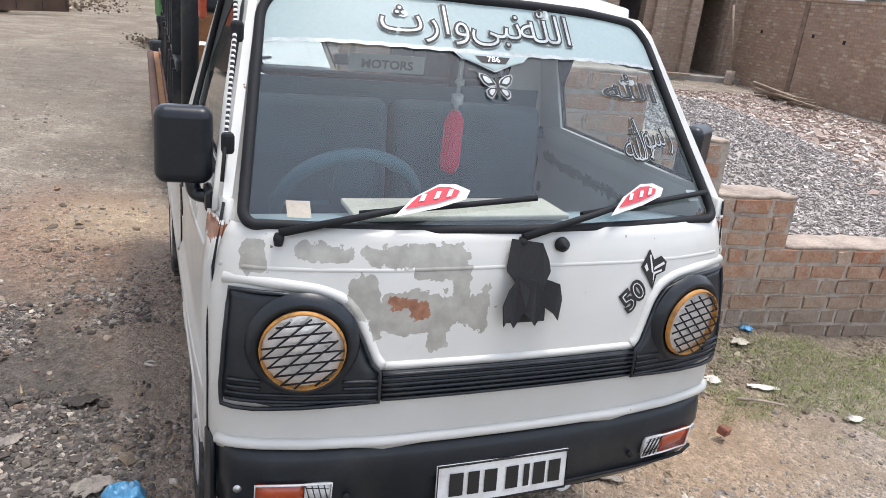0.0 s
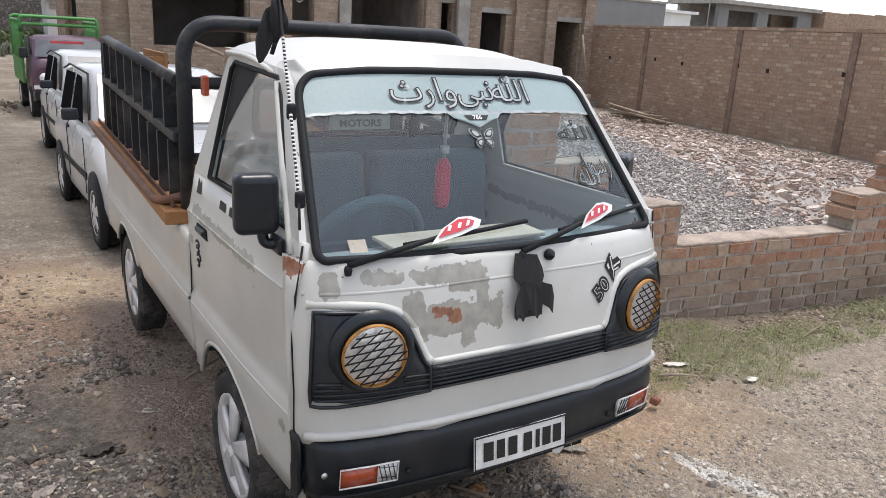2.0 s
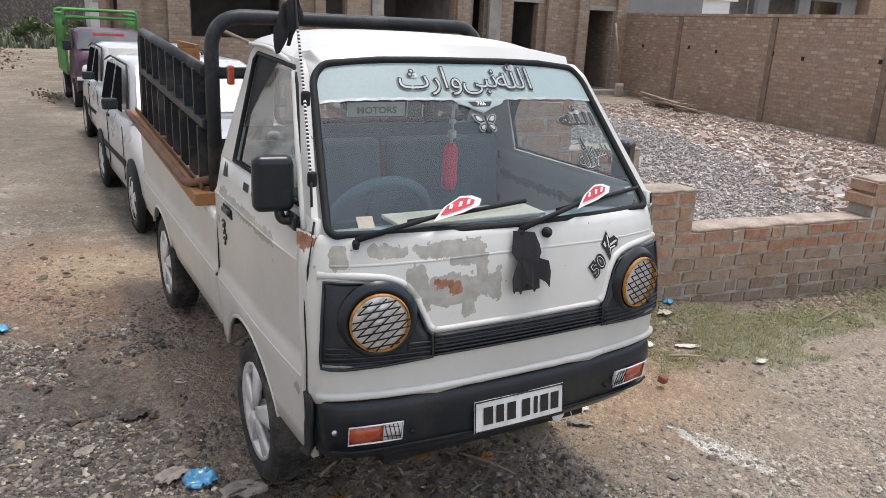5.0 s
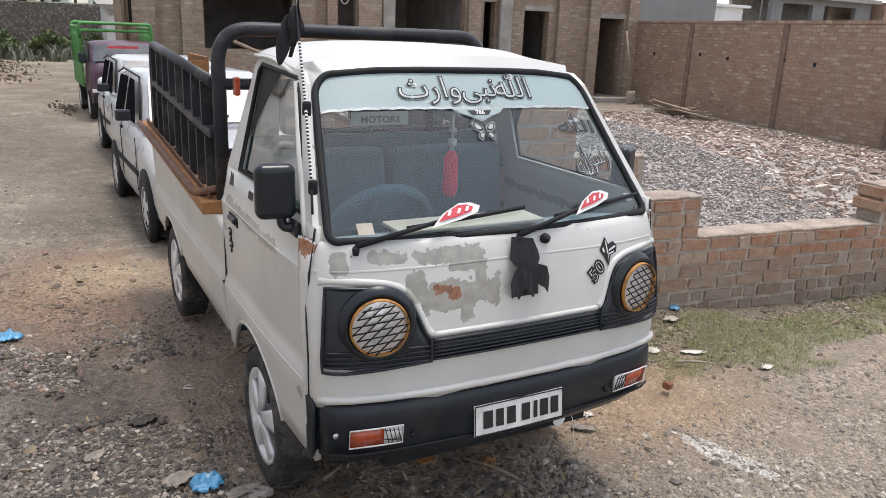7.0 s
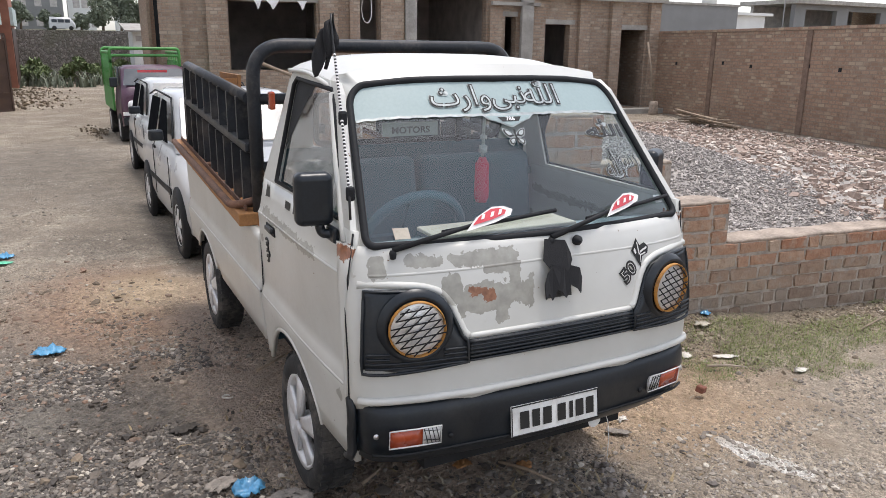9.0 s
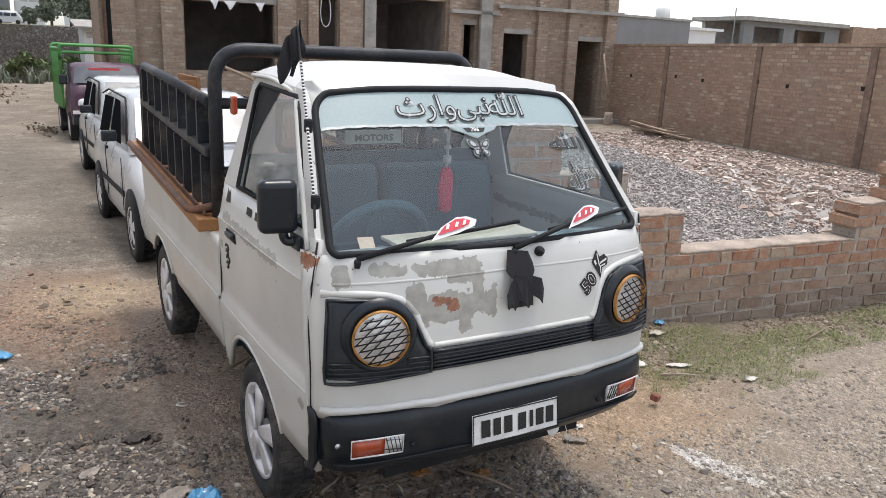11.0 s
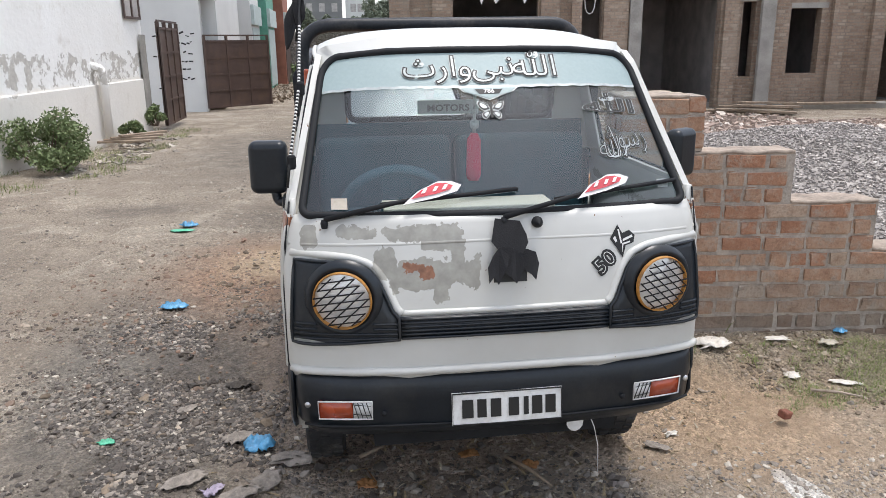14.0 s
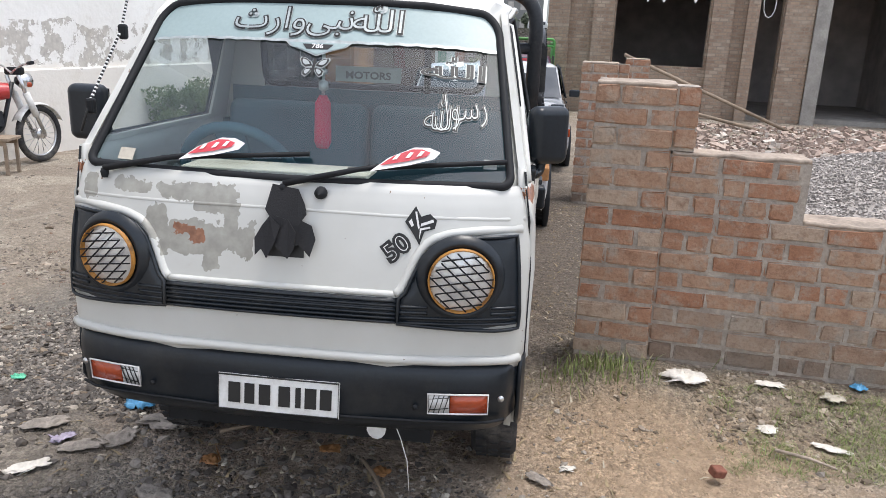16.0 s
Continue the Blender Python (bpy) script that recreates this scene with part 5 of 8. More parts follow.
part("dash_cover", boxes(((-0.36, 0.19, 1.122), (0.20, 0.34, 1.136))), DASH, truck, "beige card on the dashboard", bevel=0.004)
wheel_m = pose(-0.30, 0.50, 1.06, -62, 0, 0)
wh = part("steering_wheel", moved(tube(bmesh.new(), [(0.19 * math.cos(t), 0.19 * math.sin(t), 0) for t in span(0, 2 * math.pi, 28)[:-1]], 0.019, 8, closed=True), wheel_m), SEAT, truck, "dark steering wheel")
part("spoke", moved(boxes(((-0.18, -0.02, -0.008), (0.18, 0.02, 0.008)), ((-0.05, -0.18, -0.0075), (0.05, -0.02, 0.0075))), wheel_m), SEAT, wh)
part("steering_column", tube(bmesh.new(), [wheel_m @ Vector((0, 0, -0.01)), (-0.30, 0.36, 0.82)], 0.022, 8), SEAT, wh)
for x in (-0.30, 0.30):
    st = part("cab_seat", boxes(((x - 0.25, 0.72, 0.70), (x + 0.25, 1.14, 0.86))), SEAT, truck, "dark blue-grey vinyl seat", bevel=0.04)
    part("backrest", moved(boxes(((-0.29, -0.06, 0), (0.29, 0.06, 0.42))), pose(x, 1.10, 0.84, -8)), SEAT, st, bevel=0.04)
part("inner_mirror", boxes(((-0.44, 0.52, 1.50), (-0.36, 0.545, 1.56))), DASH, truck, "small mirror under the sun strip", bevel=0.012)
vis = part("sun_visor", boxes(((-0.50, 0.54, 1.52), (-0.08, 0.56, 1.60))), CABIN, truck, bevel=0.012)
part("visor_sticker", boxes(((-0.28, 0.536, 1.525), (-0.06, 0.539, 1.565))), SHOPBLUE, vis, "pale sticker with unreadable print")
part("visor_mark", boxes(((-0.255, 0.532, 1.537), (-0.085, 0.535, 1.553))), FARWALL, vis)
pend = part("pendant", tube(bmesh.new(), [(-0.015, 0.50, 1.335), (-0.016, 0.50, 1.31), (-0.017, 0.50, 1.185), (-0.018, 0.50, 1.165)], [0.012, 0.026, 0.028, 0.020], 10), PINK, truck, "red tassel hanging behind the glass")
part("pendant_cord", tube(bmesh.new(), [(-0.01, 0.50, 1.58), (-0.015, 0.50, 1.335)], 0.006, 6), SILVERFOIL, pend)
part("pendant_bead", moved(lathe([(-0.02, 0.0), (-0.012, 0.016), (0.012, 0.016), (0.02, 0.0)], 10, "z"), pose(-0.014, 0.50, 1.365)), SILVERFOIL, pend)
part("pendant_bead", moved(lathe([(-0.012, 0.0), (-0.006, 0.013), (0.006, 0.013), (0.012, 0.0)], 10, "z"), pose(-0.013, 0.50, 1.41)), SILVERFOIL, pend)


# wipers, washer, sticker, mirrors, aerial
def wiper(x):
    a = screen(x / 0.622, -0.03, 0.022)
    arm = part("wiper", tube(bmesh.new(), [a, on_screen(x + 0.20, 0.045, 0, 0.036)(0, 0), on_screen(x + 0.34, 0.10, 0, 0.030)(0, 0)], [0.010, 0.008, 0.006], 6), RUBBER, truck, "black wiper with red and white shield")
    part("wiper_blade", tube(bmesh.new(), [on_screen(x + 0.17, 0.055, 0, 0.020)(0, 0), on_screen(x + 0.40, 0.095, 0, 0.020)(0, 0), on_screen(x + 0.60, 0.125, 0, 0.020)(0, 0)], 0.0075, 6), RUBBER, arm)
    shield = [(-0.105, -0.024), (-0.05, 0.012), (0.02, 0.033), (0.06, 0.026), (0.088, 0.006), (0.07, -0.012), (0.0, -0.021)]
    part("wiper_shield", outline_plate(shield, on_screen(x + 0.335, 0.10, 11, 0.046)), WHITEFOIL, arm, "white shield edged in red")
    part("shield_red", outline_plate([(a_ * 0.72 - 0.002, b_ * 0.66 + 0.004) for a_, b_ in shield], on_screen(x + 0.335, 0.10, 11, 0.050)), REDFOIL, arm)
    for d in (-0.035, 0.0, 0.03):
        part("shield_mark", outline_plate([(d - 0.012, 0.0), (d + 0.002, 0.016), (d + 0.012, 0.014), (d, 0.0)], on_screen(x + 0.34, 0.10, 11, 0.053)), WHITEFOIL, arm)
    part("wiper_pivot", moved(lathe([(-0.012, 0.009), (0.004, 0.012), (0.014, 0.009), (0.015, 0.0)], 10, "z"), Matrix.Translation(a - Vector((0, 0, 0.015)))), RUBBER, arm)


wiper(-0.545)
wiper(0.0)
k = nose_at(0.105, 1.107, 0.004)
part("washer_jet", moved(lathe([(0.0, 0.018), (-0.014, 0.016), (-0.02, 0.008), (-0.03, 0.0)], 14, "y"), pose(k.x, k.y, k.z)), RUBBER, truck, "black washer jet")
CLOTHS = [[(-0.045, 1.125), (0.03, 1.115), (0.05, 1.065), (0.055, 1.035), (0.035, 1.0), (-0.03, 1.0), (-0.06, 1.045)],
          [(-0.02, 1.03), (0.035, 1.02), (0.075, 1.005), (0.085, 0.96), (0.073, 0.905), (0.06, 0.925), (0.04, 0.94), (0.005, 0.93)],
          [(-0.03, 1.03), (0.01, 1.02), (0.035, 0.98), (0.03, 0.93), (0.012, 0.895), (-0.005, 0.92), (-0.03, 0.94)],
          [(-0.04, 1.03), (-0.01, 1.0), (-0.02, 0.95), (-0.045, 0.895), (-0.06, 0.925), (-0.075, 0.905), (-0.078, 0.96), (-0.06, 1.0)]]
cl = None
for n, pts in enumerate(CLOTHS):
    bm = bmesh.new()
    bm.faces.new([bm.verts.new(nose_at(0.016 + a, 1.12 - (1.12 - b) * 0.84, 0.010 + 0.006 * n + 0.012 * abs(math.sin(a * 60 + n)))) for a, b in pts])
    bmesh.ops.triangulate(bm, faces=bm.faces[:])
    bmesh.ops.solidify(bm, geom=bm.faces[:], thickness=0.003)
    if cl is None:
        cl = part("black_cloth", bm, CLOTH, truck, "strips of black cloth tied at the bonnet")
    else:
        part("cloth_strip", bm, CLOTH, cl)
part("white_triangle", outline_plate([(-0.05, 0.93), (0.055, 0.93), (0.055, 0.965), (-0.05, 0.965)], lambda a, b: nose_at(0.012 + a, b, 0.004)), INK, front)


def on_front(cx, cz, turn, out):
    ca, sa = math.cos(radians(turn)), math.sin(radians(turn))
    return lambda a, b: nose_at(cx + a * ca - b * sa, cz + a * sa + b * ca, out)


letters("50", 0.070, on_front(0.322, 0.972, 40, 0.003), "lettering", INK, front, "black number sticker", 0.0055, 1.05)
letters("50", 0.070, on_front(0.322, 0.972, 40, 0.0042), "lettering_line", WHITEFOIL, front, "white inner line", -0.0042, 1.05)
part("wing_sticker", outline_plate([(-0.034, 0.018), (-0.004, 0.058), (0.010, 0.030), (0.034, 0.036), (0.052, 0.018), (0.046, -0.004), (0.018, -0.010), (0.004, -0.046), (-0.014, -0.012)], on_front(0.375, 1.028, 4, 0.003)), INK, front, "black winged sticker with white stripes")
for pts in ([(-0.006, 0.044), (-0.001, 0.044), (0.006, 0.0), (0.001, -0.002)], [(-0.024, 0.018), (-0.016, 0.026), (-0.010, 0.008), (-0.016, 0.004)],
            [(0.008, 0.004), (0.044, 0.014), (0.042, 0.021), (0.010, 0.012)], [(0.004, -0.030), (0.010, -0.006), (0.034, -0.002), (0.034, 0.003), (0.006, -0.001)]):
    part("sticker_stripe", outline_plate(pts, on_front(0.375, 1.028, 4, 0.0045)), WHITEFOIL, front)


def door_mirror(s):
    c = Vector((-0.722, 0.33, 1.262)) if s < 0 else Vector((0.712, 0.385, 1.258))
    m = Matrix.Translation(c) @ pose(0, 0, 0, 0, 0, -6 if s < 0 else 34)
    head = part("door_mirror", moved(boxes(((-0.062, -0.03, -0.086), (0.062, 0.035, 0.086))), m), PLASTIC, truck, "black door mirror", bevel=0.026)
    part("mirror_glass", moved(boxes(((-0.05, 0.036, -0.072), (0.05, 0.039, 0.072))), m), MIRROR, head)
    part("mirror_arm", tube(bmesh.new(), bend([c + Vector((-s * 0.015, 0.0, -0.07)), c + Vector((-s * 0.022, 0.0, -0.115)), (s * 0.668, 0.30, 1.15)], 0.02), 0.016, 8), PLASTIC, head)
    part("mirror_foot", boxes(((s * 0.662, 0.26, 1.125), (s * 0.682, 0.34, 1.175))), PLASTIC, head, bevel=0.008)


for s in (-1, 1):
    door_mirror(s)

rod = [Vector((-0.655, 0.175, 1.22)), Vector((-0.645, 0.21, 1.30)), Vector((-0.612, 0.36, 1.515)), Vector((-0.60, 0.47, 1.77)), Vector((-0.597, 0.485, 1.83))]
aerial = part("aerial", tube(bmesh.new(), rod, 0.0042, 8), INK, truck, "black and white striped aerial with a black flag")
for k in range(46):
    t = k / 46
    seg = rod[1].lerp(rod[2], t / 0.45) if t < 0.45 else rod[2].lerp(rod[3], (t - 0.45) / 0.55)
    nxt = seg + (rod[2] - rod[1]).normalized() * 0.0055 if t < 0.45 else seg + (rod[3] - rod[2]).normalized() * 0.0055
    if t < 0.85:
        part("stripe", tube(bmesh.new(), [seg, nxt], 0.005, 6), WHITEFOIL, aerial)
for c in (rod[1], rod[2]):
    part("aerial_clip", boxes(((c.x - 0.009, c.y - 0.01, c.z - 0.03), (c.x + 0.018, c.y + 0.014, c.z + 0.016))), RUBBER, aerial, bevel=0.008)
flag = part("flag", sheet(lambda a, b: Vector((-0.598 - 0.062 * a * (0.5 + 0.5 * b) + 0.008 * math.sin(9 * a + 4 * b), 0.47 + 0.035 * a + 0.012 * math.sin(7 * b + 8 * a), 1.825 - 0.045 * a - b * (0.135 + 0.03 * math.sin(11 * a)))), span(-0.15, 1, 14), span(0, 1, 10), 0.003), CLOTH, aerial, "limp black cloth flag")

# cargo bed
BY0, BY1, RAKE = 1.268, 3.32, 0.055


def raked(bm, lift=0.0):
    """The load bed sits a little higher towards the tail."""
    for v in bm.verts:
        v.co.z += lift + RAKE * (v.co.y - 1.45)
    return bm


def bed_side(s):
    def fn(y, z):
        lo, top = sill(y, 0.44 if y < 2.3 else 0.47, REAR_ARCH), 0.942 + RAKE * (y - 1.45)
        if z < 0.67:
            return side_skin(s, y, lo + (0.67 - lo) * (z - 0.44) / 0.23)
        return side_skin(s, y, z if z < 0.76 else 0.75 + (top - 0.75) * (z - 0.75) / 0.2)

    side = part("bed_side", sheet(fn, sorted({*span(BY0, BY1, 46), 2.39, 2.40, 3.12, 3.13}), [0.44, 0.50, 0.56, 0.60, 0.64, 0.67, 0.69, 0.71, 0.725, 0.75, 0.80, 0.86, 0.91, 0.95], 0.03 * s), WHITE, truck, "dented white bed side panel")
    part("bed_crease", tube(bmesh.new(), [side_skin(s, y, 0.672, -0.004) for y in span(BY0, BY1, 12)], 0.008, 6), WHITE, side)
    part("arch_lip", tube(bmesh.new(), [side_skin(s, 2.76 + 0.38 * math.cos(t), 0.235 + 0.38 * math.sin(t), -0.004) for t in span(0.62, math.pi - 0.62, 16)], 0.010, 6), WHITE, side)
    plank = part("rail_plank", raked(boxes(((s * 0.60, 1.40, 0.914), (s * 0.745, 3.42, 0.972))), 0.03), WOOD, truck, "orange-brown timber plank on the bed side", bevel=0.006)
    part("rail_channel", raked(boxes(((s * 0.595, 1.40, 0.974), (s * 0.612, 3.40, 1.012)), ((s * 0.70, 1.44, 0.974), (s * 0.708, 3.38, 0.998))), 0.03), RUSTSTEEL, plank)
    for y in (1.95, 2.45, 2.95):
        part("plank_hook", raked(boxes(((s * 0.63, y, 0.974), (s * 0.70, y + 0.05, 0.994))), 0.03), RUSTSTEEL, plank, bevel=0.006)
    part("edge_pipe", raked(tube(bmesh.new(), bend([(s * 0.752, 3.38, 0.967), (s * 0.752, 1.52, 0.98), (s * 0.655, 1.44, 1.02)], 0.08), 0.018, 8), 0.03), RUSTSTEEL, plank)
    fence = part("side_rail", raked(tube(bmesh.new(), bend([(s * 0.665, 1.44, 1.505), (s * 0.665, 3.20, 1.51), (s * 0.665, 3.24, 0.98)], 0.09), 0.027, 10)), BLACKSTEEL, truck, "black steel side railing of flat bars")
    part("middle_bar", raked(boxes(((s * 0.645, 1.44, 1.265), (s * 0.692, 3.22, 1.308)))), BLACKSTEEL, fence, bevel=0.008)
    for k in range(8):
        y = 1.55 + 0.215 * k
        part("upper_slat", raked(boxes(((s * 0.63, y, 1.308), (s * 0.70, y + 0.022, 1.50)))), BLACKSTEEL, fence)
    for k in range(9):
        y = 1.50 + 0.2 * k
        part("lower_slat", raked(boxes(((s * 0.615, y, 0.974), (s * 0.70, y + 0.022, 1.266)))), BLACKSTEEL, fence)
    part("mud_flap", boxes(((s * 0.50, 3.08, 0.20), (s * 0.67, 3.09, 0.50))), RUBBER, truck, "black rear mud flap")


for s in (-1, 1):
    bed_side(s)
part("bed_floor", boxes(((-0.655, 1.30, 0.62), (0.655, 3.32, 0.65))), WOOD, truck)
part("bed_headboard", boxes(((-0.655, 1.29, 0.65), (0.655, 1.31, 0.93))), WHITE, truck)
part("tailgate", boxes(((-0.66, 3.325, 0.55), (0.66, 3.345, 0.90))), WHITE, truck)
for s in (-1, 1):
    part("tail_lamp", boxes(((s * 0.60, 3.347, 0.60), (s * 0.68, 3.375, 0.72))), AMBER, truck, bevel=0.006)
hoop = part("headboard_hoop", tube(bmesh.new(), bend([(-0.645, 1.43, 0.97), (-0.645, 1.43, 1.73), (0.645, 1.43, 1.73), (0.645, 1.43, 0.97)], 0.15, 10), 0.030, 14), BLACKSTEEL, truck, "thick black steel headboard hoop")
for z in (1.50, 1.20):
    part("hoop_bar", tube(bmesh.new(), [(-0.64, 1.43, z), (0.64, 1.43, z)], 0.024, 10), BLACKSTEEL, hoop)
part("marker_lamp", boxes(((-0.632, 1.20, 1.47), (-0.607, 1.24, 1.545))), AMBER, truck, "amber side marker", bevel=0.008)
loadm = root("wooden_crate")
tagged(loadm, "rough wooden crate on the truck bed", "crate")
for x in (-0.62, -0.46):
    part("crate_side", boxes(((x, 2.65, 0.652), (x + 0.02, 3.2, 1.56))), WOOD, loadm)
for k in range(6):
    part("crate_board", boxes(((-0.598, 2.65, 0.66 + 0.15 * k), (-0.462, 2.665, 0.79 + 0.15 * k))), WOOD, loadm)


def road_wheel(m, name="wheel", r=0.275, w=0.15, parent=None):
    """A tyre on a five-spoke alloy rim; its outer face looks along -x."""
    t = part(name, moved(lathe([(w / 2 - 0.02, r * 0.66), (w / 2, r * 0.74), (w / 2, r * 0.92), (w / 2 - 0.02, r * 0.985), (0.03, r), (-0.03, r), (-w / 2 + 0.02, r * 0.985), (-w / 2, r * 0.92), (-w / 2, r * 0.74), (-w / 2 + 0.02, r * 0.66)], 40, "x"), m), TYRE, parent, "dusty black tyre on an alloy rim")
    tread = bmesh.new()
    for k in range(36):
        a = 2 * math.pi * k / 36
        for x in (-0.045, 0.0, 0.045):
            q = Matrix.Rotation(a + (0.06 if x else 0), 4, "X")
            box(tread, (x - 0.018, -0.014, r - 0.006), (x + 0.018, 0.014, r + 0.004), q)
    part("tread", moved(tread, m), TYRE, t)
    rim = part("rim", moved(lathe([(-w / 2 + 0.024, r * 0.67), (-w / 2 + 0.004, r * 0.69), (-w / 2 + 0.012, r * 0.62), (-0.01, r * 0.58), (0.03, r * 0.58)], 36, "x"), m), ALLOY, t, "five-spoke alloy rim")
    part("rim_back", moved(lathe([(0.0, r * 0.58), (0.005, 0.0)], 24, "x"), m), RUBBER, rim)
    for k in range(5):
        q = Matrix.Rotation(2 * math.pi * k / 5, 4, "X")
        sp = sheet(lambda a, b: q @ Vector((-w / 2 + 0.03 - 0.012 * (1 - b), a * (0.022 + 0.026 * b), 0.03 + (r * 0.62 - 0.03) * b)), span(-1, 1, 4), span(0, 1, 4), 0.02)
        part("spoke", moved(sp, m), ALLOY, rim)
    part("hub_cap", moved(lathe([(-0.03, 0.042), (-w / 2 + 0.012, 0.036), (-w / 2 + 0.006, 0.0)], 18, "x"), m), ALLOY, rim)
    return t


for y, z in ((0.79, 0.255), (2.76, 0.268)):
    road_wheel(pose(-0.60, y, z), parent=truck, r=0.282)
    road_wheel(pose(0.60, y, z, 0, 0, 180), parent=truck, r=0.282, w=0.165)

# ---- heaps and surfaces of the plot ----
def mound(x, y):
    """Height of the gravel heap and the rubble behind it."""
    a = 0.62 * math.exp(-(((x - 5.3) / 2.1) ** 2 + ((y - 6.3) / 2.3) ** 2) ** 1.1)
    b = 0.30 * math.exp(-(((x - 3.4) / 1.2) ** 2 + ((y - 3.4) / 1.3) ** 2))
    c = 0.22 * math.exp(-(((x - 8.3) / 2.0) ** 2 + ((y - 6.2) / 3.4) ** 2))
    return max(a, b, c) * (1 + 0.12 * noise.noise((x * 1.1, y * 1.1, 7))) + 0.03 * noise.noise((x * 3, y * 3, 2)) - 0.02


tagged(part("stone_mound", sheet(lambda u, v: Vector((u, v, mound(u, v))), span(1.7, 11.0, 90), span(1.95, 12.5, 90)), plain("heap_fines", (0.34, 0.31, 0.282), 0.95, var=0.3, scale=3, bump=0.8, bscale=50)), "heap of grey crushed stone inside the plot", "gravel heap")
rng = np.random.default_rng(5)


def scatter(n, fx, fy, keep=None, zf=None):
    out = []
    while len(out) < n:
        x, y = fx(), fy()
        if keep is None or keep(x, y):
            out.append((x, y, zf(x, y) if zf else rise(x, y)))
    return np.array(out)


def in_gravel(x, y):
    return x < 6.6 + 0.35 * (y - 4) + 0.6 * noise.noise((x, y, 3)) and mound(x, y) > -0.005


p = scatter(62000, lambda: rng.uniform(1.9, 8.5), lambda: rng.uniform(2.0, 9.5), in_gravel, lambda x, y: mound(x, y) + 0.008)
stones("crushed_stone", CRUSH, p, rng.gamma(3.0, 0.0034, len(p)).clip(0.005, 0.02), 11, flat=0.95, boxy=True, label="loose grey crushed stone over the heap", category="gravel")
p = scatter(17000, lambda: rng.uniform(5.2, 13.0), lambda: rng.uniform(2.2, 12.5), lambda x, y: not in_gravel(x + rng.normal(0, 0.5), y) and x < 11.3 + 0.2 * (y - 4), lambda x, y: max(mound(x, y), 0) + 0.015)
stones("brick_rubble", BATS, p, rng.gamma(1.7, 0.0100, len(p)).clip(0.006, 0.075), 12, flat=0.9, boxy=True, label="broken brick rubble spread behind the gravel", category="rubble")
p = scatter(2200, lambda: rng.uniform(3.0, 9.0), lambda: rng.uniform(9.0, 15.0), None, lambda x, y: 0.03)
stones("brick_rubble", BATS, p, rng.gamma(3.0, 0.012, len(p)).clip(0.012, 0.09), 13, flat=1.0, boxy=True, label="broken brick scattered before the building", category="rubble")

# loose stones of the lane
dens = lambda x, y: noise.noise((x * 1.4, y * 1.4, 5)) + 0.5 * noise.noise((x * 4, y * 4, 1))
p = scatter(14000, lambda: rng.normal(-1.6, 0.85), lambda: rng.uniform(-1.6, 3.2), lambda x, y: x > -4 and x < 0.1 and dens(x, y) > -0.1)
stones("lane_gravel", PEBBLE, p, rng.gamma(1.5, 0.0036, len(p)).clip(0.002, 0.015), 14, flat=0.6, label="brown and grey gravel strewn over the lane", category="gravel")
p = scatter(22000, lambda: rng.normal(-1.27, 0.26), lambda: rng.uniform(0.3, 2.5), lambda x, y: x < -0.8 and dens(x, y) > -0.12, lambda x, y: rise(x, y) - 0.003)
stones("lane_gravel", GREYSTONE, p, rng.gamma(1.6, 0.0034, len(p)).clip(0.002, 0.017), 36, flat=0.75, label="patch of coarse grey crushed stone beside the truck", category="gravel")
p = scatter(13000, lambda: rng.uniform(-2.3, 0.7), lambda: rng.normal(-0.3, 0.5), lambda x, y: y < 0.75 and dens(x, y) > -0.15, lambda x, y: rise(x, y) - 0.003)
stones("lane_gravel", GREYSTONE, p, rng.gamma(1.6, 0.0038, len(p)).clip(0.0022, 0.021), 37, flat=0.75, label="coarse grey broken stone in front of the truck", category="gravel")
p = scatter(2600, lambda: rng.normal(-1.35, 0.4), lambda: rng.uniform(-0.9, 2.7), lambda x, y: x < -0.82 and dens(x, y) > -0.2, lambda x, y: rise(x, y) + 0.002)
stones("lane_gravel", FINE, p, rng.gamma(2.0, 0.0032, len(p)).clip(0.0025, 0.017), 40, flat=0.7, label="paler stones lying loose on the wet gravel", category="gravel")
p = scatter(1600, lambda: rng.normal(-1.25, 0.35), lambda: rng.uniform(-0.6, 2.4), lambda x, y: x < -0.8 and dens(x, y) > -0.3, lambda x, y: rise(x, y) + 0.002)
stones("mud_clods", MUDLUMP, p, rng.gamma(2.2, 0.0046, len(p)).clip(0.004, 0.026), 41, flat=0.6, label="dark wet lumps of mud among the gravel", category="clods")
p = scatter(420, lambda: rng.normal(-1.5, 0.6), lambda: rng.uniform(-0.8, 4.0), lambda x, y: x < -0.85 and x > -3.2 and dens(x, y) > 0.05)
stones("mud_clods", SOILBIT, p, rng.gamma(2.0, 0.0065, len(p)).clip(0.006, 0.034), 38, flat=0.55, label="dried clods of mud and broken stone on the lane", category="clods")
p = scatter(1500, lambda: rng.normal(-1.5, 0.55), lambda: rng.normal(3.0, 0.8), lambda x, y: x > -3 and x < -0.2)
stones("brick_crumbs", REDBITS, p, rng.gamma(1.7, 0.0045, len(p)).clip(0.003, 0.03), 15, label="reddish brick crumbs trodden into the lane", category="rubble")
p = scatter(20000, lambda: rng.normal(1.3, 1.0), lambda: rng.normal(-0.4, 0.42), lambda x, y: dens(x, y) > -0.3 and y < 0.5)
stones("lane_gravel", FINE, p, rng.gamma(1.8, 0.0027, len(p)).clip(0.002, 0.016), 16, label="small pale gravel in front of the truck", category="gravel")
p = scatter(5000, lambda: rng.normal(-1.3, 0.45), lambda: rng.uniform(-1.4, 2.4), lambda x, y: x < -0.15 and dens(x, y) > -0.05)
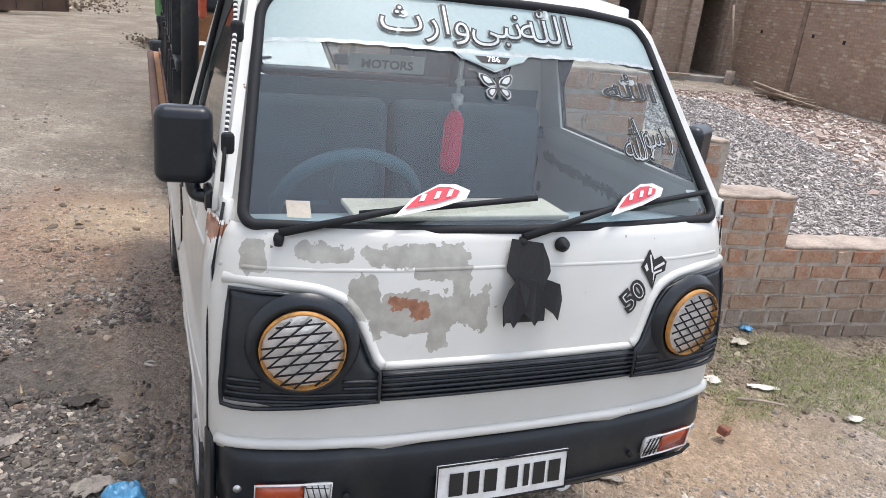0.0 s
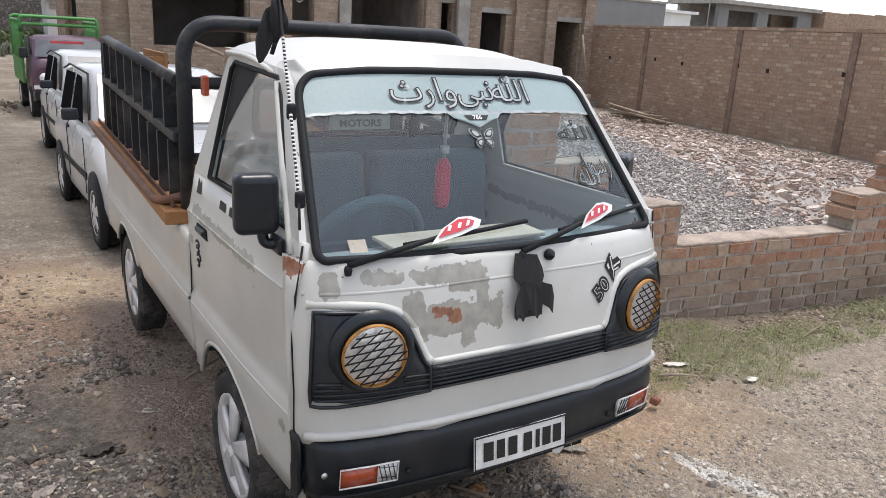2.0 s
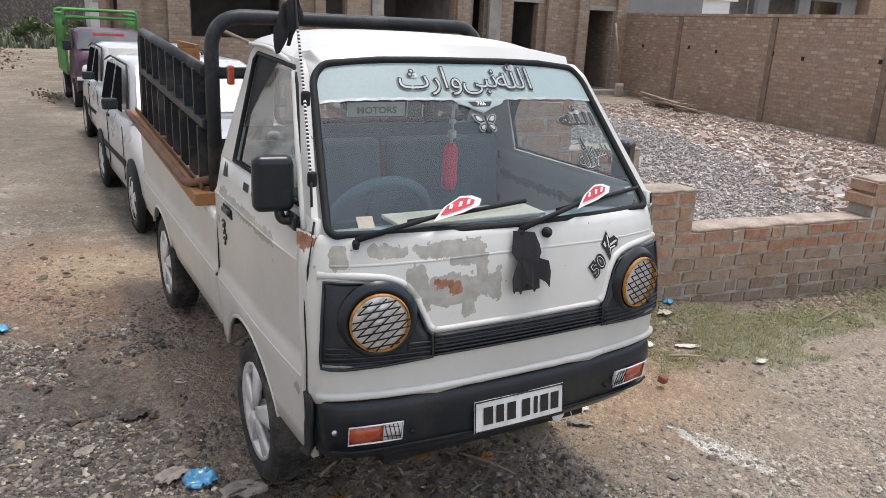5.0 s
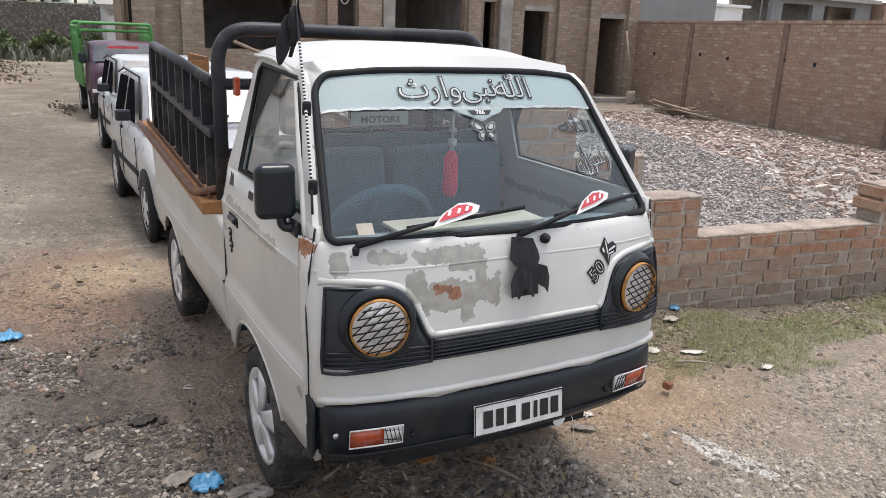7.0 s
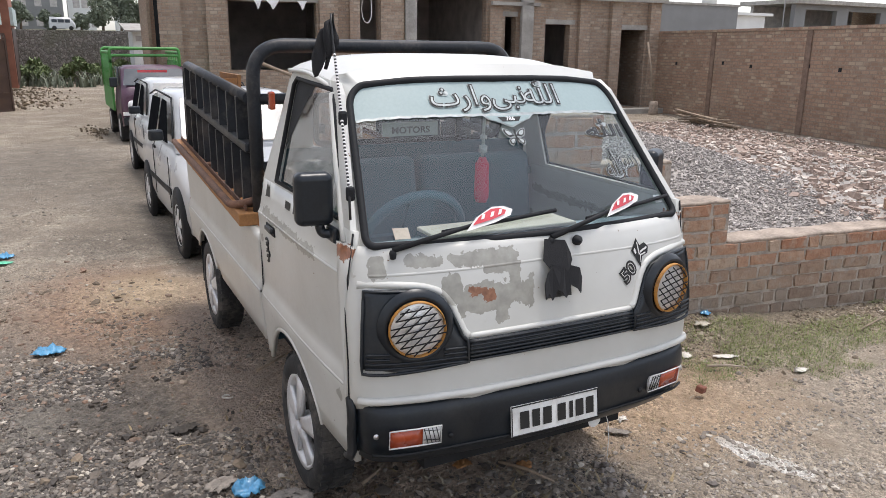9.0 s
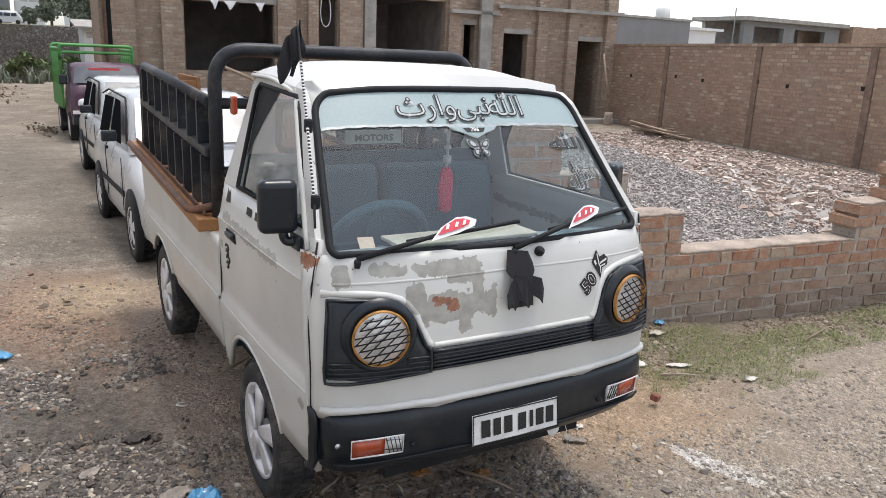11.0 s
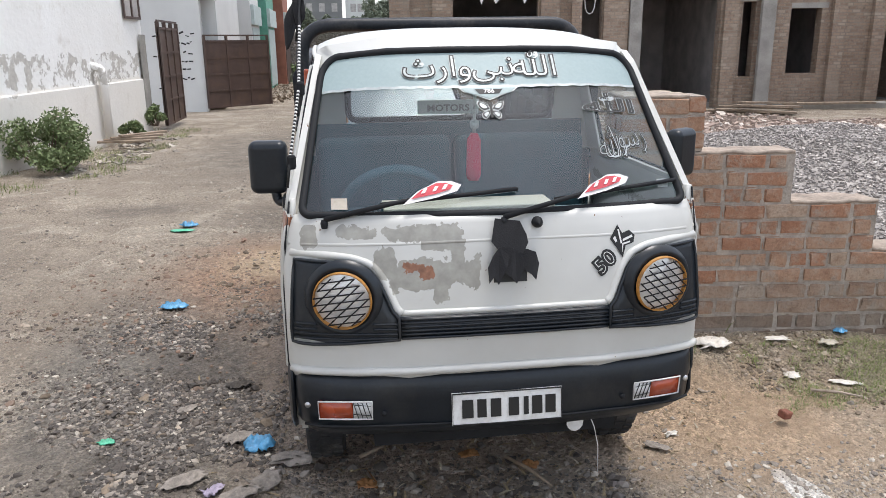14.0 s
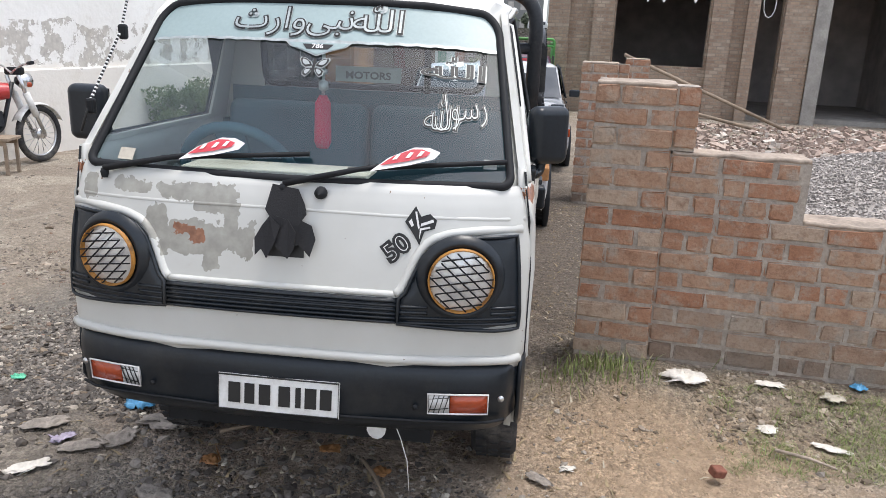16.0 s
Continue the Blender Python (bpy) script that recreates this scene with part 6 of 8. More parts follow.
stones("lane_gravel", DARKSTONE, p, rng.gamma(1.8, 0.0036, len(p)).clip(0.0025, 0.018), 34, flat=0.6, label="dark wet broken stone beside the truck", category="gravel")
p = scatter(1000, lambda: rng.normal(-0.2, 0.45), lambda: rng.normal(0.15, 0.3), None)
stones("lane_gravel", DARKSTONE, p, rng.gamma(2.4, 0.0045, len(p)).clip(0.003, 0.03), 35, flat=0.6, label="dark broken stone under the bumper", category="gravel")
p = scatter(9000, lambda: rng.uniform(-4.6, 5.0), lambda: rng.uniform(-1.8, 16), lambda x, y: (x < -0.8 or y < 1.3) and dens(x, y) > 0.0)
stones("lane_gravel", FINE, p, rng.gamma(1.6, 0.0040, len(p)).clip(0.0025, 0.024), 17, label="scattered stones on the lane", category="gravel")
p = scatter(900, lambda: rng.normal(0.1, 0.55), lambda: rng.uniform(0.1, 1.6), None)
blades("dry_litter", STRAW, p, rng.uniform(0.003, 0.02, len(p)), 18, 0.006, 5, "dead leaves and straw under the truck", "litter")
p = scatter(700, lambda: rng.normal(0.95, 0.2), lambda: rng.uniform(1.7, 5.5), None)
blades("dry_litter", STRAW, p, rng.uniform(0.003, 0.014, len(p)), 25, 0.006, 7, "straw and dead leaves on dark soil beside the truck", "litter")
p = scatter(4200, lambda: rng.uniform(0.85, 5.0), lambda: rng.normal(1.15, 0.2), lambda x, y: dens(x, y) > -0.1 and y < 1.55 and (x > 1.8 or y > 1.0))
stones("soil_crumbs", SOILBIT, p, rng.gamma(1.6, 0.0042, len(p)).clip(0.002, 0.02), 26, flat=0.7, label="dark crumbs of soil and rubbish along the wall", category="soil")
p = scatter(900, lambda: rng.uniform(0.9, 4.8), lambda: rng.uniform(0.8, 1.5), lambda x, y: dens(x, y) > 0.0)
blades("dry_litter", STRAW, p, rng.uniform(0.002, 0.009, len(p)), 19, 0.004, 9, "straw and litter along the foot of the wall", "litter")


def grassy(x, y):
    g = noise.noise((x * 1.1, y * 1.6, 8)) + 0.6 * noise.noise((x * 5, y * 5, 2))
    g += 0.35 * noise.noise((x * 16, y * 16, 5))
    return g > (-0.05 if (1.5 < x < 2.6 and 0.75 < y < 1.35) or (x > 2.6 and 0.72 < y < 1.15) else 0.45)


p = scatter(15000, lambda: rng.uniform(1.3, 5.2), lambda: rng.uniform(0.5, 1.45), grassy)
blades("grass", GRASS, p, rng.gamma(2.2, 0.0085, len(p)).clip(0.006, 0.07), 20, 0.0016, 2.6, "short sparse grass before the brick wall", "grass")
p = scatter(320, lambda: rng.normal(1.05, 0.13), lambda: rng.normal(1.4, 0.07), None)
blades("grass", GRASS, p, rng.uniform(0.02, 0.1, len(p)), 21, 0.003, 1.0, "tuft of grass at the foot of the brick pillar", "grass")
p = scatter(2500, lambda: rng.uniform(-5.2, -3.6), lambda: rng.uniform(7.0, 15.5), lambda x, y: noise.noise((x * 1.2, y * 1.2, 1)) > 0.1)
blades("grass", GRASS, p, rng.uniform(0.02, 0.11, len(p)), 22, 0.0035, 1.4, "weeds along the limewashed wall", "grass")


# ---- small things on the ground ----
rubbish("plastic_bag", (-0.89, 0.80, 0.0), (0.13, 0.12), BLUEBAG, 1, "crumpled blue plastic bag by the front wheel", "plastic bag", 0.8)
rubbish("plastic_bag", (-1.62, 2.66, 0.0), (0.18, 0.12), BLUEBAG, 2, "torn pale blue plastic bag on the lane", "plastic bag", 0.8)
rubbish("plastic_bag", (-1.97, 5.1, 0.0), (0.16, 0.12), BLUEBAG, 3, "small blue plastic scrap on the lane", "plastic bag", 0.8)
rubbish("plastic_bag", (-2.0, 4.92, 0.0), (0.22, 0.10), GREENBAG, 4, "flat green plastic bag on the lane", "plastic bag", 0.35)
rubbish("plastic_bag", (-1.56, 0.95, 0.0), (0.07, 0.05), GREENBAG, 5, "tiny green plastic scrap", "plastic bag", 0.8)
rubbish("plastic_bag", (2.2, 1.42, 0.0), (0.07, 0.06), BLUEBAG, 6, "small blue scrap in the grass", "plastic bag", 0.8)
rubbish("paper_scrap", (1.43, 1.38, 0.0), (0.2, 0.15), PAPER, 7, "crumpled dirty white paper by the wall", "paper", 0.55)
rubbish("paper_scrap", (1.73, 1.10, 0.0), (0.09, 0.07), PAPER, 8, "white paper scrap in the grass", "paper", 0.4, 20)
rubbish("paper_scrap", (1.8, 1.38, 0.0), (0.13, 0.06), PAPER, 9, "pale wrapper at the foot of the wall", "paper", 0.4)
rubbish("paper_scrap", (2.05, 1.3, 0.0), (0.1, 0.08), DASH, 10, "yellowish card scrap in the grass", "paper", 0.5)
rubbish("paper_scrap", (2.16, 0.65, 0.0), (0.09, 0.05), PAPER, 11, "white scrap on the bare earth", "paper", 0.3)
rubbish("paper_scrap", (1.95, 1.0, 0.0), (0.16, 0.05), PAPER, 12, "torn strip of pale paper", "paper", 0.3, -20)
for k, (x, y, w, d, turn) in enumerate(((-0.99, 0.86, 0.13, 0.09, 30), (-0.75, 0.69, 0.19, 0.11, -12), (-0.84, 0.53, 0.15, 0.11, 60), (-0.93, 0.44, 0.17, 0.08, 25), (-1.15, 0.55, 0.17, 0.09, 30), (-0.55, 0.25, 0.16, 0.08, -15), (-1.27, 1.21, 0.10, 0.06, 35))):
    rubbish("sacking_scrap", (x, y, 0.0), (w, d), SACKING, 30 + k, "muddy grey sacking scrap trodden into the gravel", "rag", 0.45, turn)
rubbish("plastic_bag", (-1.04, 0.27, 0.0), (0.15, 0.07), PAPER, 41, "torn dirty white plastic in the gravel", "plastic bag", 0.4, 40)
rubbish("plastic_bag", (-1.03, 0.47, 0.0), (0.09, 0.05), LILAC, 42, "small lilac plastic scrap in the gravel", "plastic bag", 0.6, 55)
rubbish("paper_scrap", (0.88, 0.64, 0.0), (0.06, 0.035), PAPER, 43, "small white paper scrap by the wheel", "paper", 0.5, 10)
rubbish("paper_scrap", (0.77, 0.54, 0.0), (0.12, 0.05), SACKING, 44, "pale muddy scrap by the wheel", "paper", 0.4, -40)
rubbish("plastic_bag", (-0.9, -0.02, 0.0), (0.1, 0.07), BLUEBAG, 21, "torn teal plastic scrap before the truck", "plastic bag", 0.8)
rubbish("dead_leaf", (-0.02, 0.60, 0.0), (0.085, 0.06), WOOD, 22, "curled brown dead leaf under the bumper", "leaf", 0.5, 20)
rubbish("dead_leaf", (0.205, 0.46, 0.0), (0.06, 0.07), WOOD, 24, "curled brown dead leaf under the bumper", "leaf", 0.5, 70)
rubbish("dead_leaf", (-0.446, 0.48, 0.0), (0.085, 0.07), WOOD, 23, "curled brown dead leaf under the bumper", "leaf", 0.5, -30)


def twisted(name, place, size, r, mat, seed, label, category, n=5):
    """A rag or band lying in loose twisted folds."""
    g = np.random.default_rng(seed)
    bm = bmesh.new()
    for k in range(n):
        a, turn = g.uniform(0, 6.28), g.uniform(3.5, 5.0)
        q = Vector((g.uniform(-0.3, 0.3) * size[0], g.uniform(-0.3, 0.3) * size[1], 0))
        pts = []
        for i in range(9):
            pts.append(q + Vector((0, 0, r * (0.6 + 0.9 * abs(math.sin(i * 0.9 + k))))))
            q = q + Vector((math.cos(a) * size[0], math.sin(a) * size[1], 0)) * 0.11
            a += turn / 8 + g.uniform(-0.25, 0.25)
        tube(bm, pts, [r * (0.5 + 0.5 * math.sin(0.35 + i * 0.3)) for i in range(9)], 7)
    ob = part(name, bm, mat, smooth=True)
    ob.matrix_world = pose(place[0], place[1], rise(place[0], place[1]))
    return tagged(ob, label, category)


rubbish("black_rag", (-1.05, 1.42, 0.0), (0.13, 0.07), MUDCLOTH, 17, "oily black rag crumpled on the wet gravel", "rag", 0.7, 15)
twisted("plastic_band", (-0.76, 1.76), (0.14, 0.10), 0.006, PAPER, 18, "twisted white plastic band on the lane", "plastic band", 1)
for k, (a, b) in enumerate((((1.70, 0.90), (1.90, 0.80)), ((0.12, 0.53), (0.25, 0.30)), ((-0.47, 0.62), (-0.36, 0.70)), ((3.0, 0.9), (3.4, 1.0)), ((-0.6, 1.9), (-0.35, 2.1)))):
    st = part("stick", tube(bmesh.new(), [(a[0], a[1], 0.012), ((a[0] + b[0]) / 2 + 0.01, (a[1] + b[1]) / 2, 0.016), (b[0], b[1], 0.01)], [0.008, 0.007, 0.004], 6), WOODGREY if k else CAPPING)
    tagged(st, "pale dry stick lying on the ground", "stick")
half_brick = part("broken_brick", moved(boxes(((-0.027, -0.022, -0.018), (0.027, 0.022, 0.018))), pose(0, 0, 0, 8, 12, 0)), plain("wet_red_brick", (0.20, 0.075, 0.048), 0.85, var=0.3, scale=30, bump=0.6), bevel=0.008)
half_brick.matrix_world = pose(1.43, 0.675, 0.022, 0, 0, 25)
tagged(half_brick, "broken red brick on the bare earth", "brick")

# ---- by the boundary wall: shovel, planks ----
shovel = root("shovel", pose(13.5, 14.35, 0.0, 0, 0, -12))
tagged(shovel, "long-handled shovel leaning on the brick wall", "shovel")
part("handle", tube(bmesh.new(), [(-0.12, 0.1, 0.30), (-0.32, 0.40, 1.95)], 0.03, 8), WOODGREY, shovel)
part("blade", sheet(lambda u, v: Vector((u * (0.15 - 0.02 * v) - 0.17 + 0.02 * v, 0.05 + 0.03 * u * u - 0.02 + 0.05 * v, 0.36 * v)), span(-1, 1, 6), span(0, 1, 4), 0.01), CAPPING, shovel, "pale metal blade")
timber = []
for k in range(9):
    a = rng.uniform(-10, 10)
    pl = part("timber_plank", boxes(((-1.1 + 0.1 * (k % 3), -0.045, 0), (0.9 - 0.12 * (k % 4), 0.045, 0.04))), WOODGREY, bevel=0.004)
    pl.matrix_world = pose(12.1 + 0.10 * (k % 4), 11.3 + 0.1 * k - 0.45, 0.02 + 0.055 * (k // 2), 0, -4 if k % 2 else 3, -96 + a)
    tagged(pl, "weathered timber plank in a pile by the wall", "plank", "planks by the boundary wall")
for a, b, r in (((10.3, 7.2, 0.05), (10.0, 5.4, 0.12), 0.035), ((10.9, 8.2, 0.02), (10.5, 6.2, 0.04), 0.03)):
    tagged(part("bamboo_pole", tube(bmesh.new(), [a, b], r, 8), WOODGREY), "long pole lying on the rubble", "pole")
for a, b in (((5.7, 13.67, 0.02), (2.33, 14.0, 1.395)), ((5.18, 13.9, 0.02), (3.7, 14.0, 0.33))):
    tagged(part("timber_pole", tube(bmesh.new(), [a, b], 0.034, 8), WOODGREY), "long timber pole leaning towards the building", "pole")
for k in range(5):
    pl = part("timber_plank", boxes(((-0.9, -0.08, 0), (0.9, 0.08, 0.04))), WOODGREY, bevel=0.004)
    pl.matrix_world = pose(8.6 + 0.15 * k, 14.2 - 0.3 * (k % 2), 0.03 + 0.05 * k, 0, 3, 10 * k - 20)
    tagged(pl, "weathered timber plank before the doorway", "plank", "planks before the building")
pl = part("timber_plank", boxes(((-1.1, -0.1, 0), (1.1, 0.1, 0.05))), WOODGREY, bevel=0.004)
pl.matrix_world = pose(11.2, 14.9, 0.12, 0, 0, -7)
tagged(pl, "long plank lying along the plinth", "plank", "planks before the building")


# ---- parked vehicles behind the truck ----
def ring_loft(stations, ring, mat, name, parent, label=""):
    bm = bmesh.new()
    rows = []
    for st in stations:
        hs = ring(*st)
        pts = [(-x, z) for x, z in reversed(hs)] + hs[1:]
        rows.append([bm.verts.new((x, st[0], z)) for x, z in pts])
    for a, b in zip(rows, rows[1:]):
        for i in range(len(a) - 1):
            bm.faces.new((a[i], a[i + 1], b[i + 1], b[i])).smooth = True
    bm.faces.new(rows[0])
    bm.faces.new(rows[-1][::-1])
    bmesh.ops.recalc_face_normals(bm, faces=bm.faces)
    return part(name, bm, mat, parent, label)


def quad(pts, mat, name, parent, label=""):
    bm = bmesh.new()
    bm.faces.new([bm.verts.new(p) for p in pts])
    bmesh.ops.recalc_face_normals(bm, faces=bm.faces)
    return part(name, bm, mat, parent, label)


def hatchback(m, paint, label, roofz=1.40, length=3.3):
    """A small hatchback, nose at y = 0 and looking along -y."""
    car = root("hatchback_car", m)
    tagged(car, label, "car")
    body = lambda y, top, w, bot: [(0, top), (w * 0.7, top - 0.006), (w * 0.93, top - 0.05), (w, top - 0.2), (w, bot + 0.12), (w * 0.96, bot)]
    k = length / 3.3
    ring_loft([(0.0, 0.62, 0.62, 0.30), (0.06, 0.72, 0.67, 0.24), (0.4, 0.80, 0.695, 0.24), (0.95 * k, 0.87, 0.70, 0.24), (1.6 * k, 0.89, 0.705, 0.24), (2.7 * k, 0.90, 0.70, 0.25), (3.22 * k, 0.88, 0.67, 0.28), (3.3 * k, 0.80, 0.64, 0.34)], body, paint, "body", car)
    gh = lambda y, top, w, bot: [(0, top), (w * 0.8, top - 0.012), (w * 0.93, top - 0.05), (w, bot)]
    ring_loft([(0.93 * k, 0.90, 0.66, 0.84), (1.45 * k, roofz - 0.04, 0.585, 0.86), (1.6 * k, roofz, 0.58, 0.86), (2.5 * k, roofz, 0.58, 0.87), (2.95 * k, roofz - 0.05, 0.575, 0.87), (3.25 * k, 0.92, 0.62, 0.86)], gh, paint, "cabin", car)
    y0, y1 = 0.97 * k, 1.43 * k
    quad([(-0.59, y0 - 0.03, 0.93), (0.59, y0 - 0.03, 0.93), (0.515, y1 - 0.055, roofz - 0.06), (-0.515, y1 - 0.055, roofz - 0.06)], CARGLASS_D, "windscreen", car, "blue-grey windscreen")
    part("wiper", tube(bmesh.new(), [(-0.35, y0 - 0.05, 0.935), (0.1, y0 + 0.02, 0.985)], 0.008, 5), RUBBER, car)
    for s in (-1, 1):
        quad([(s * 0.668, 1.25 * k, 0.90), (s * 0.668, 1.95 * k, 0.90), (s * 0.592, 1.95 * k, roofz - 0.09), (s * 0.598, 1.60 * k, roofz - 0.10)], SIDE_D, "side_window", car)
        quad([(s * 0.668, 2.03 * k, 0.90), (s * 0.655, 2.75 * k, 0.90), (s * 0.592, 2.62 * k, roofz - 0.09), (s * 0.592, 2.03 * k, roofz - 0.09)], SIDE_D, "side_window", car)
        part("roof_gutter", tube(bmesh.new(), [(s * 0.655, 1.02 * k, 0.93), (s * 0.575, 1.46 * k, roofz - 0.065), (s * 0.57, 2.5 * k, roofz - 0.03), (s * 0.575, 2.93 * k, roofz - 0.09)], 0.009, 6), RUBBER, car)
        part("door_gap", tube(bmesh.new(), [(s * 0.706, 1.99 * k, 0.34), (s * 0.709, 1.99 * k, 0.80), (s * 0.66, 1.99 * k, 0.91)], 0.004, 5), RUBBER, car)
        part("door_gap", tube(bmesh.new(), [(s * 0.703, 1.08 * k, 0.34), (s * 0.703, 1.08 * k, 0.80)], 0.004, 5), RUBBER, car)
        part("indicator_lamp", boxes(((s * 0.61, -0.005, 0.50), (s * 0.68, 0.09, 0.60))), AMBER, car, bevel=0.01)
        mr = part("door_mirror", boxes(((s * 0.70, 1.22 * k, 0.93), (s * 0.83, 1.27 * k, 1.03))), PLASTIC, car, "black door mirror", bevel=0.02)
        part("headlamp", boxes(((s * 0.38, -0.015, 0.52), (s * 0.60, 0.03, 0.66))), CLEARLENS, car, bevel=0.02)
        part("door_handle", boxes(((s * 0.700, 1.85 * k, 0.80), (s * 0.716, 1.97 * k, 0.825))), RUBBER, car)
        part("side_moulding", boxes(((s * 0.698, 1.0 * k, 0.47), (s * 0.712, 2.35 * k, 0.52))), RUBBER, car)
        for wy in (0.62, 2.62 * k):
            part("wheel_arch", moved(lathe([(-0.012, 0.0), (-0.012, 0.31), (0.03, 0.32)], 28, "x"), pose(s * 0.702, wy, 0.28, 0, 0, 0 if s < 0 else 180)), RUBBER, car)
            road_wheel(pose(s * 0.645, wy, 0.262, 0, 0, 0 if s < 0 else 180), r=0.262, w=0.155, parent=car)
    part("bumper", boxes(((-0.66, -0.06, 0.27), (0.66, 0.05, 0.46))), PLASTIC, car, bevel=0.03)
    part("grille", boxes(((-0.36, -0.012, 0.53), (0.36, 0.02, 0.63))), RUBBER, car)
    return car


CARGLASS_D = plain("dark_car_glass", (0.06, 0.07, 0.085), 0.15, var=0.1, bump=0.0, spec=0.22)
hatchback(pose(0.125, 4.1, -0.03, -0.6, 0, 1.5), CARWHITE, "small white hatchback parked behind the truck", 1.36, 3.2)
hatchback(pose(0.34, 7.65, -0.085, -0.7, 0, 1.0) @ Matrix.Diagonal((1.12, 1, 1, 1)), CARWHITE, "white hatchback parked second in the row", 1.38, 3.5)


def cargo_pickup(m):
    t = root("cargo_pickup", m)
    tagged(t, "maroon mini pickup with a green cargo cage", "pickup truck")
    cab = lambda y, top, w, bot: [(0, top), (w * 0.75, top - 0.01), (w * 0.95, top - 0.06), (w, bot + 0.25), (w * 0.98, bot)]
    ring_loft([(0.0, 0.95, 0.62, 0.38), (0.05, 1.08, 0.67, 0.34), (0.1, 1.10, 0.68, 0.34), (0.4, 1.46, 0.62, 0.34), (0.6, 1.50, 0.62, 0.34), (1.2, 1.48, 0.62, 0.36), (1.28, 1.10, 0.66, 0.38)], cab, PURPLE, "cab", t)
    quad([(-0.60, 0.085, 1.12), (0.60, 0.085, 1.12), (0.53, 0.35, 1.42), (-0.53, 0.35, 1.42)], CARGLASS_D, "windscreen", t)
    part("sun_strip", boxes(((-0.3, 0.29, 1.35), (0.25, 0.305, 1.40))), REDFOIL, t, "red strip of unreadable writing on the screen")
    part("bumper", boxes(((-0.66, -0.08, 0.36), (0.66, 0.03, 0.52))), PLASTIC, t, bevel=0.03)
    for s in (-1, 1):
        part("headlamp", moved(lathe([(0.0, 0.09), (-0.02, 0.085), (-0.03, 0.0)], 20, "y"), pose(s * 0.47, 0.0, 0.75)), CLEARLENS, t)
        part("side_window", boxes(((s * 0.640, 0.42, 1.12), (s * 0.652, 1.1, 1.46))), CARGLASS_D, t)
        part("door_mirror", boxes(((s * 0.68, 0.3, 1.08), (s * 0.82, 0.35, 1.26))), PLASTIC, t, bevel=0.02)
        part("white_trim", boxes(((s * 0.50, -0.1, 0.56), (s * 0.66, -0.02, 0.62))), WHITEFOIL, t)
        for wy in (0.62, 2.5):
            road_wheel(pose(s * 0.61, wy, 0.27, 0, 0, 0 if s < 0 else 180), parent=t)
        part("bed_side", boxes(((s * 0.66, 1.35, 0.55), (s * 0.70, 3.3, 1.0))), GREEN, t)
        cage = part("cage_side", tube(bmesh.new(), bend([(s * 0.68, 1.4, 1.0), (s * 0.68, 1.4, 1.72), (s * 0.68, 3.28, 1.72), (s * 0.68, 3.28, 1.0)], 0.1), 0.03, 8), GREEN, t, "green steel cage side")
        part("cage_panel", boxes(((s * 0.675, 1.42, 1.0), (s * 0.685, 3.26, 1.55))), GREEN, cage)
        for k in range(7):
            part("cage_bar", tube(bmesh.new(), [(s * 0.68, 1.6 + 0.25 * k, 1.0), (s * 0.68, 1.6 + 0.25 * k, 1.72)], 0.016, 6), GREEN, cage)
    for y, z in ((1.4, 1.66), (1.4, 1.8), (3.28, 1.8)):
        part("cross_bar", tube(bmesh.new(), bend([(-0.68, y, 1.5), (-0.68, y, z), (0.68, y, z), (0.68, y, 1.5)], 0.08), 0.03, 8), GREEN, t)
    part("bed_floor", boxes(((-0.66, 1.35, 0.58), (0.66, 3.3, 0.62))), RUSTSTEEL, t)
    return t


cargo_pickup(pose(0.30, 13.9, -0.16, 0, 0, 1.5))


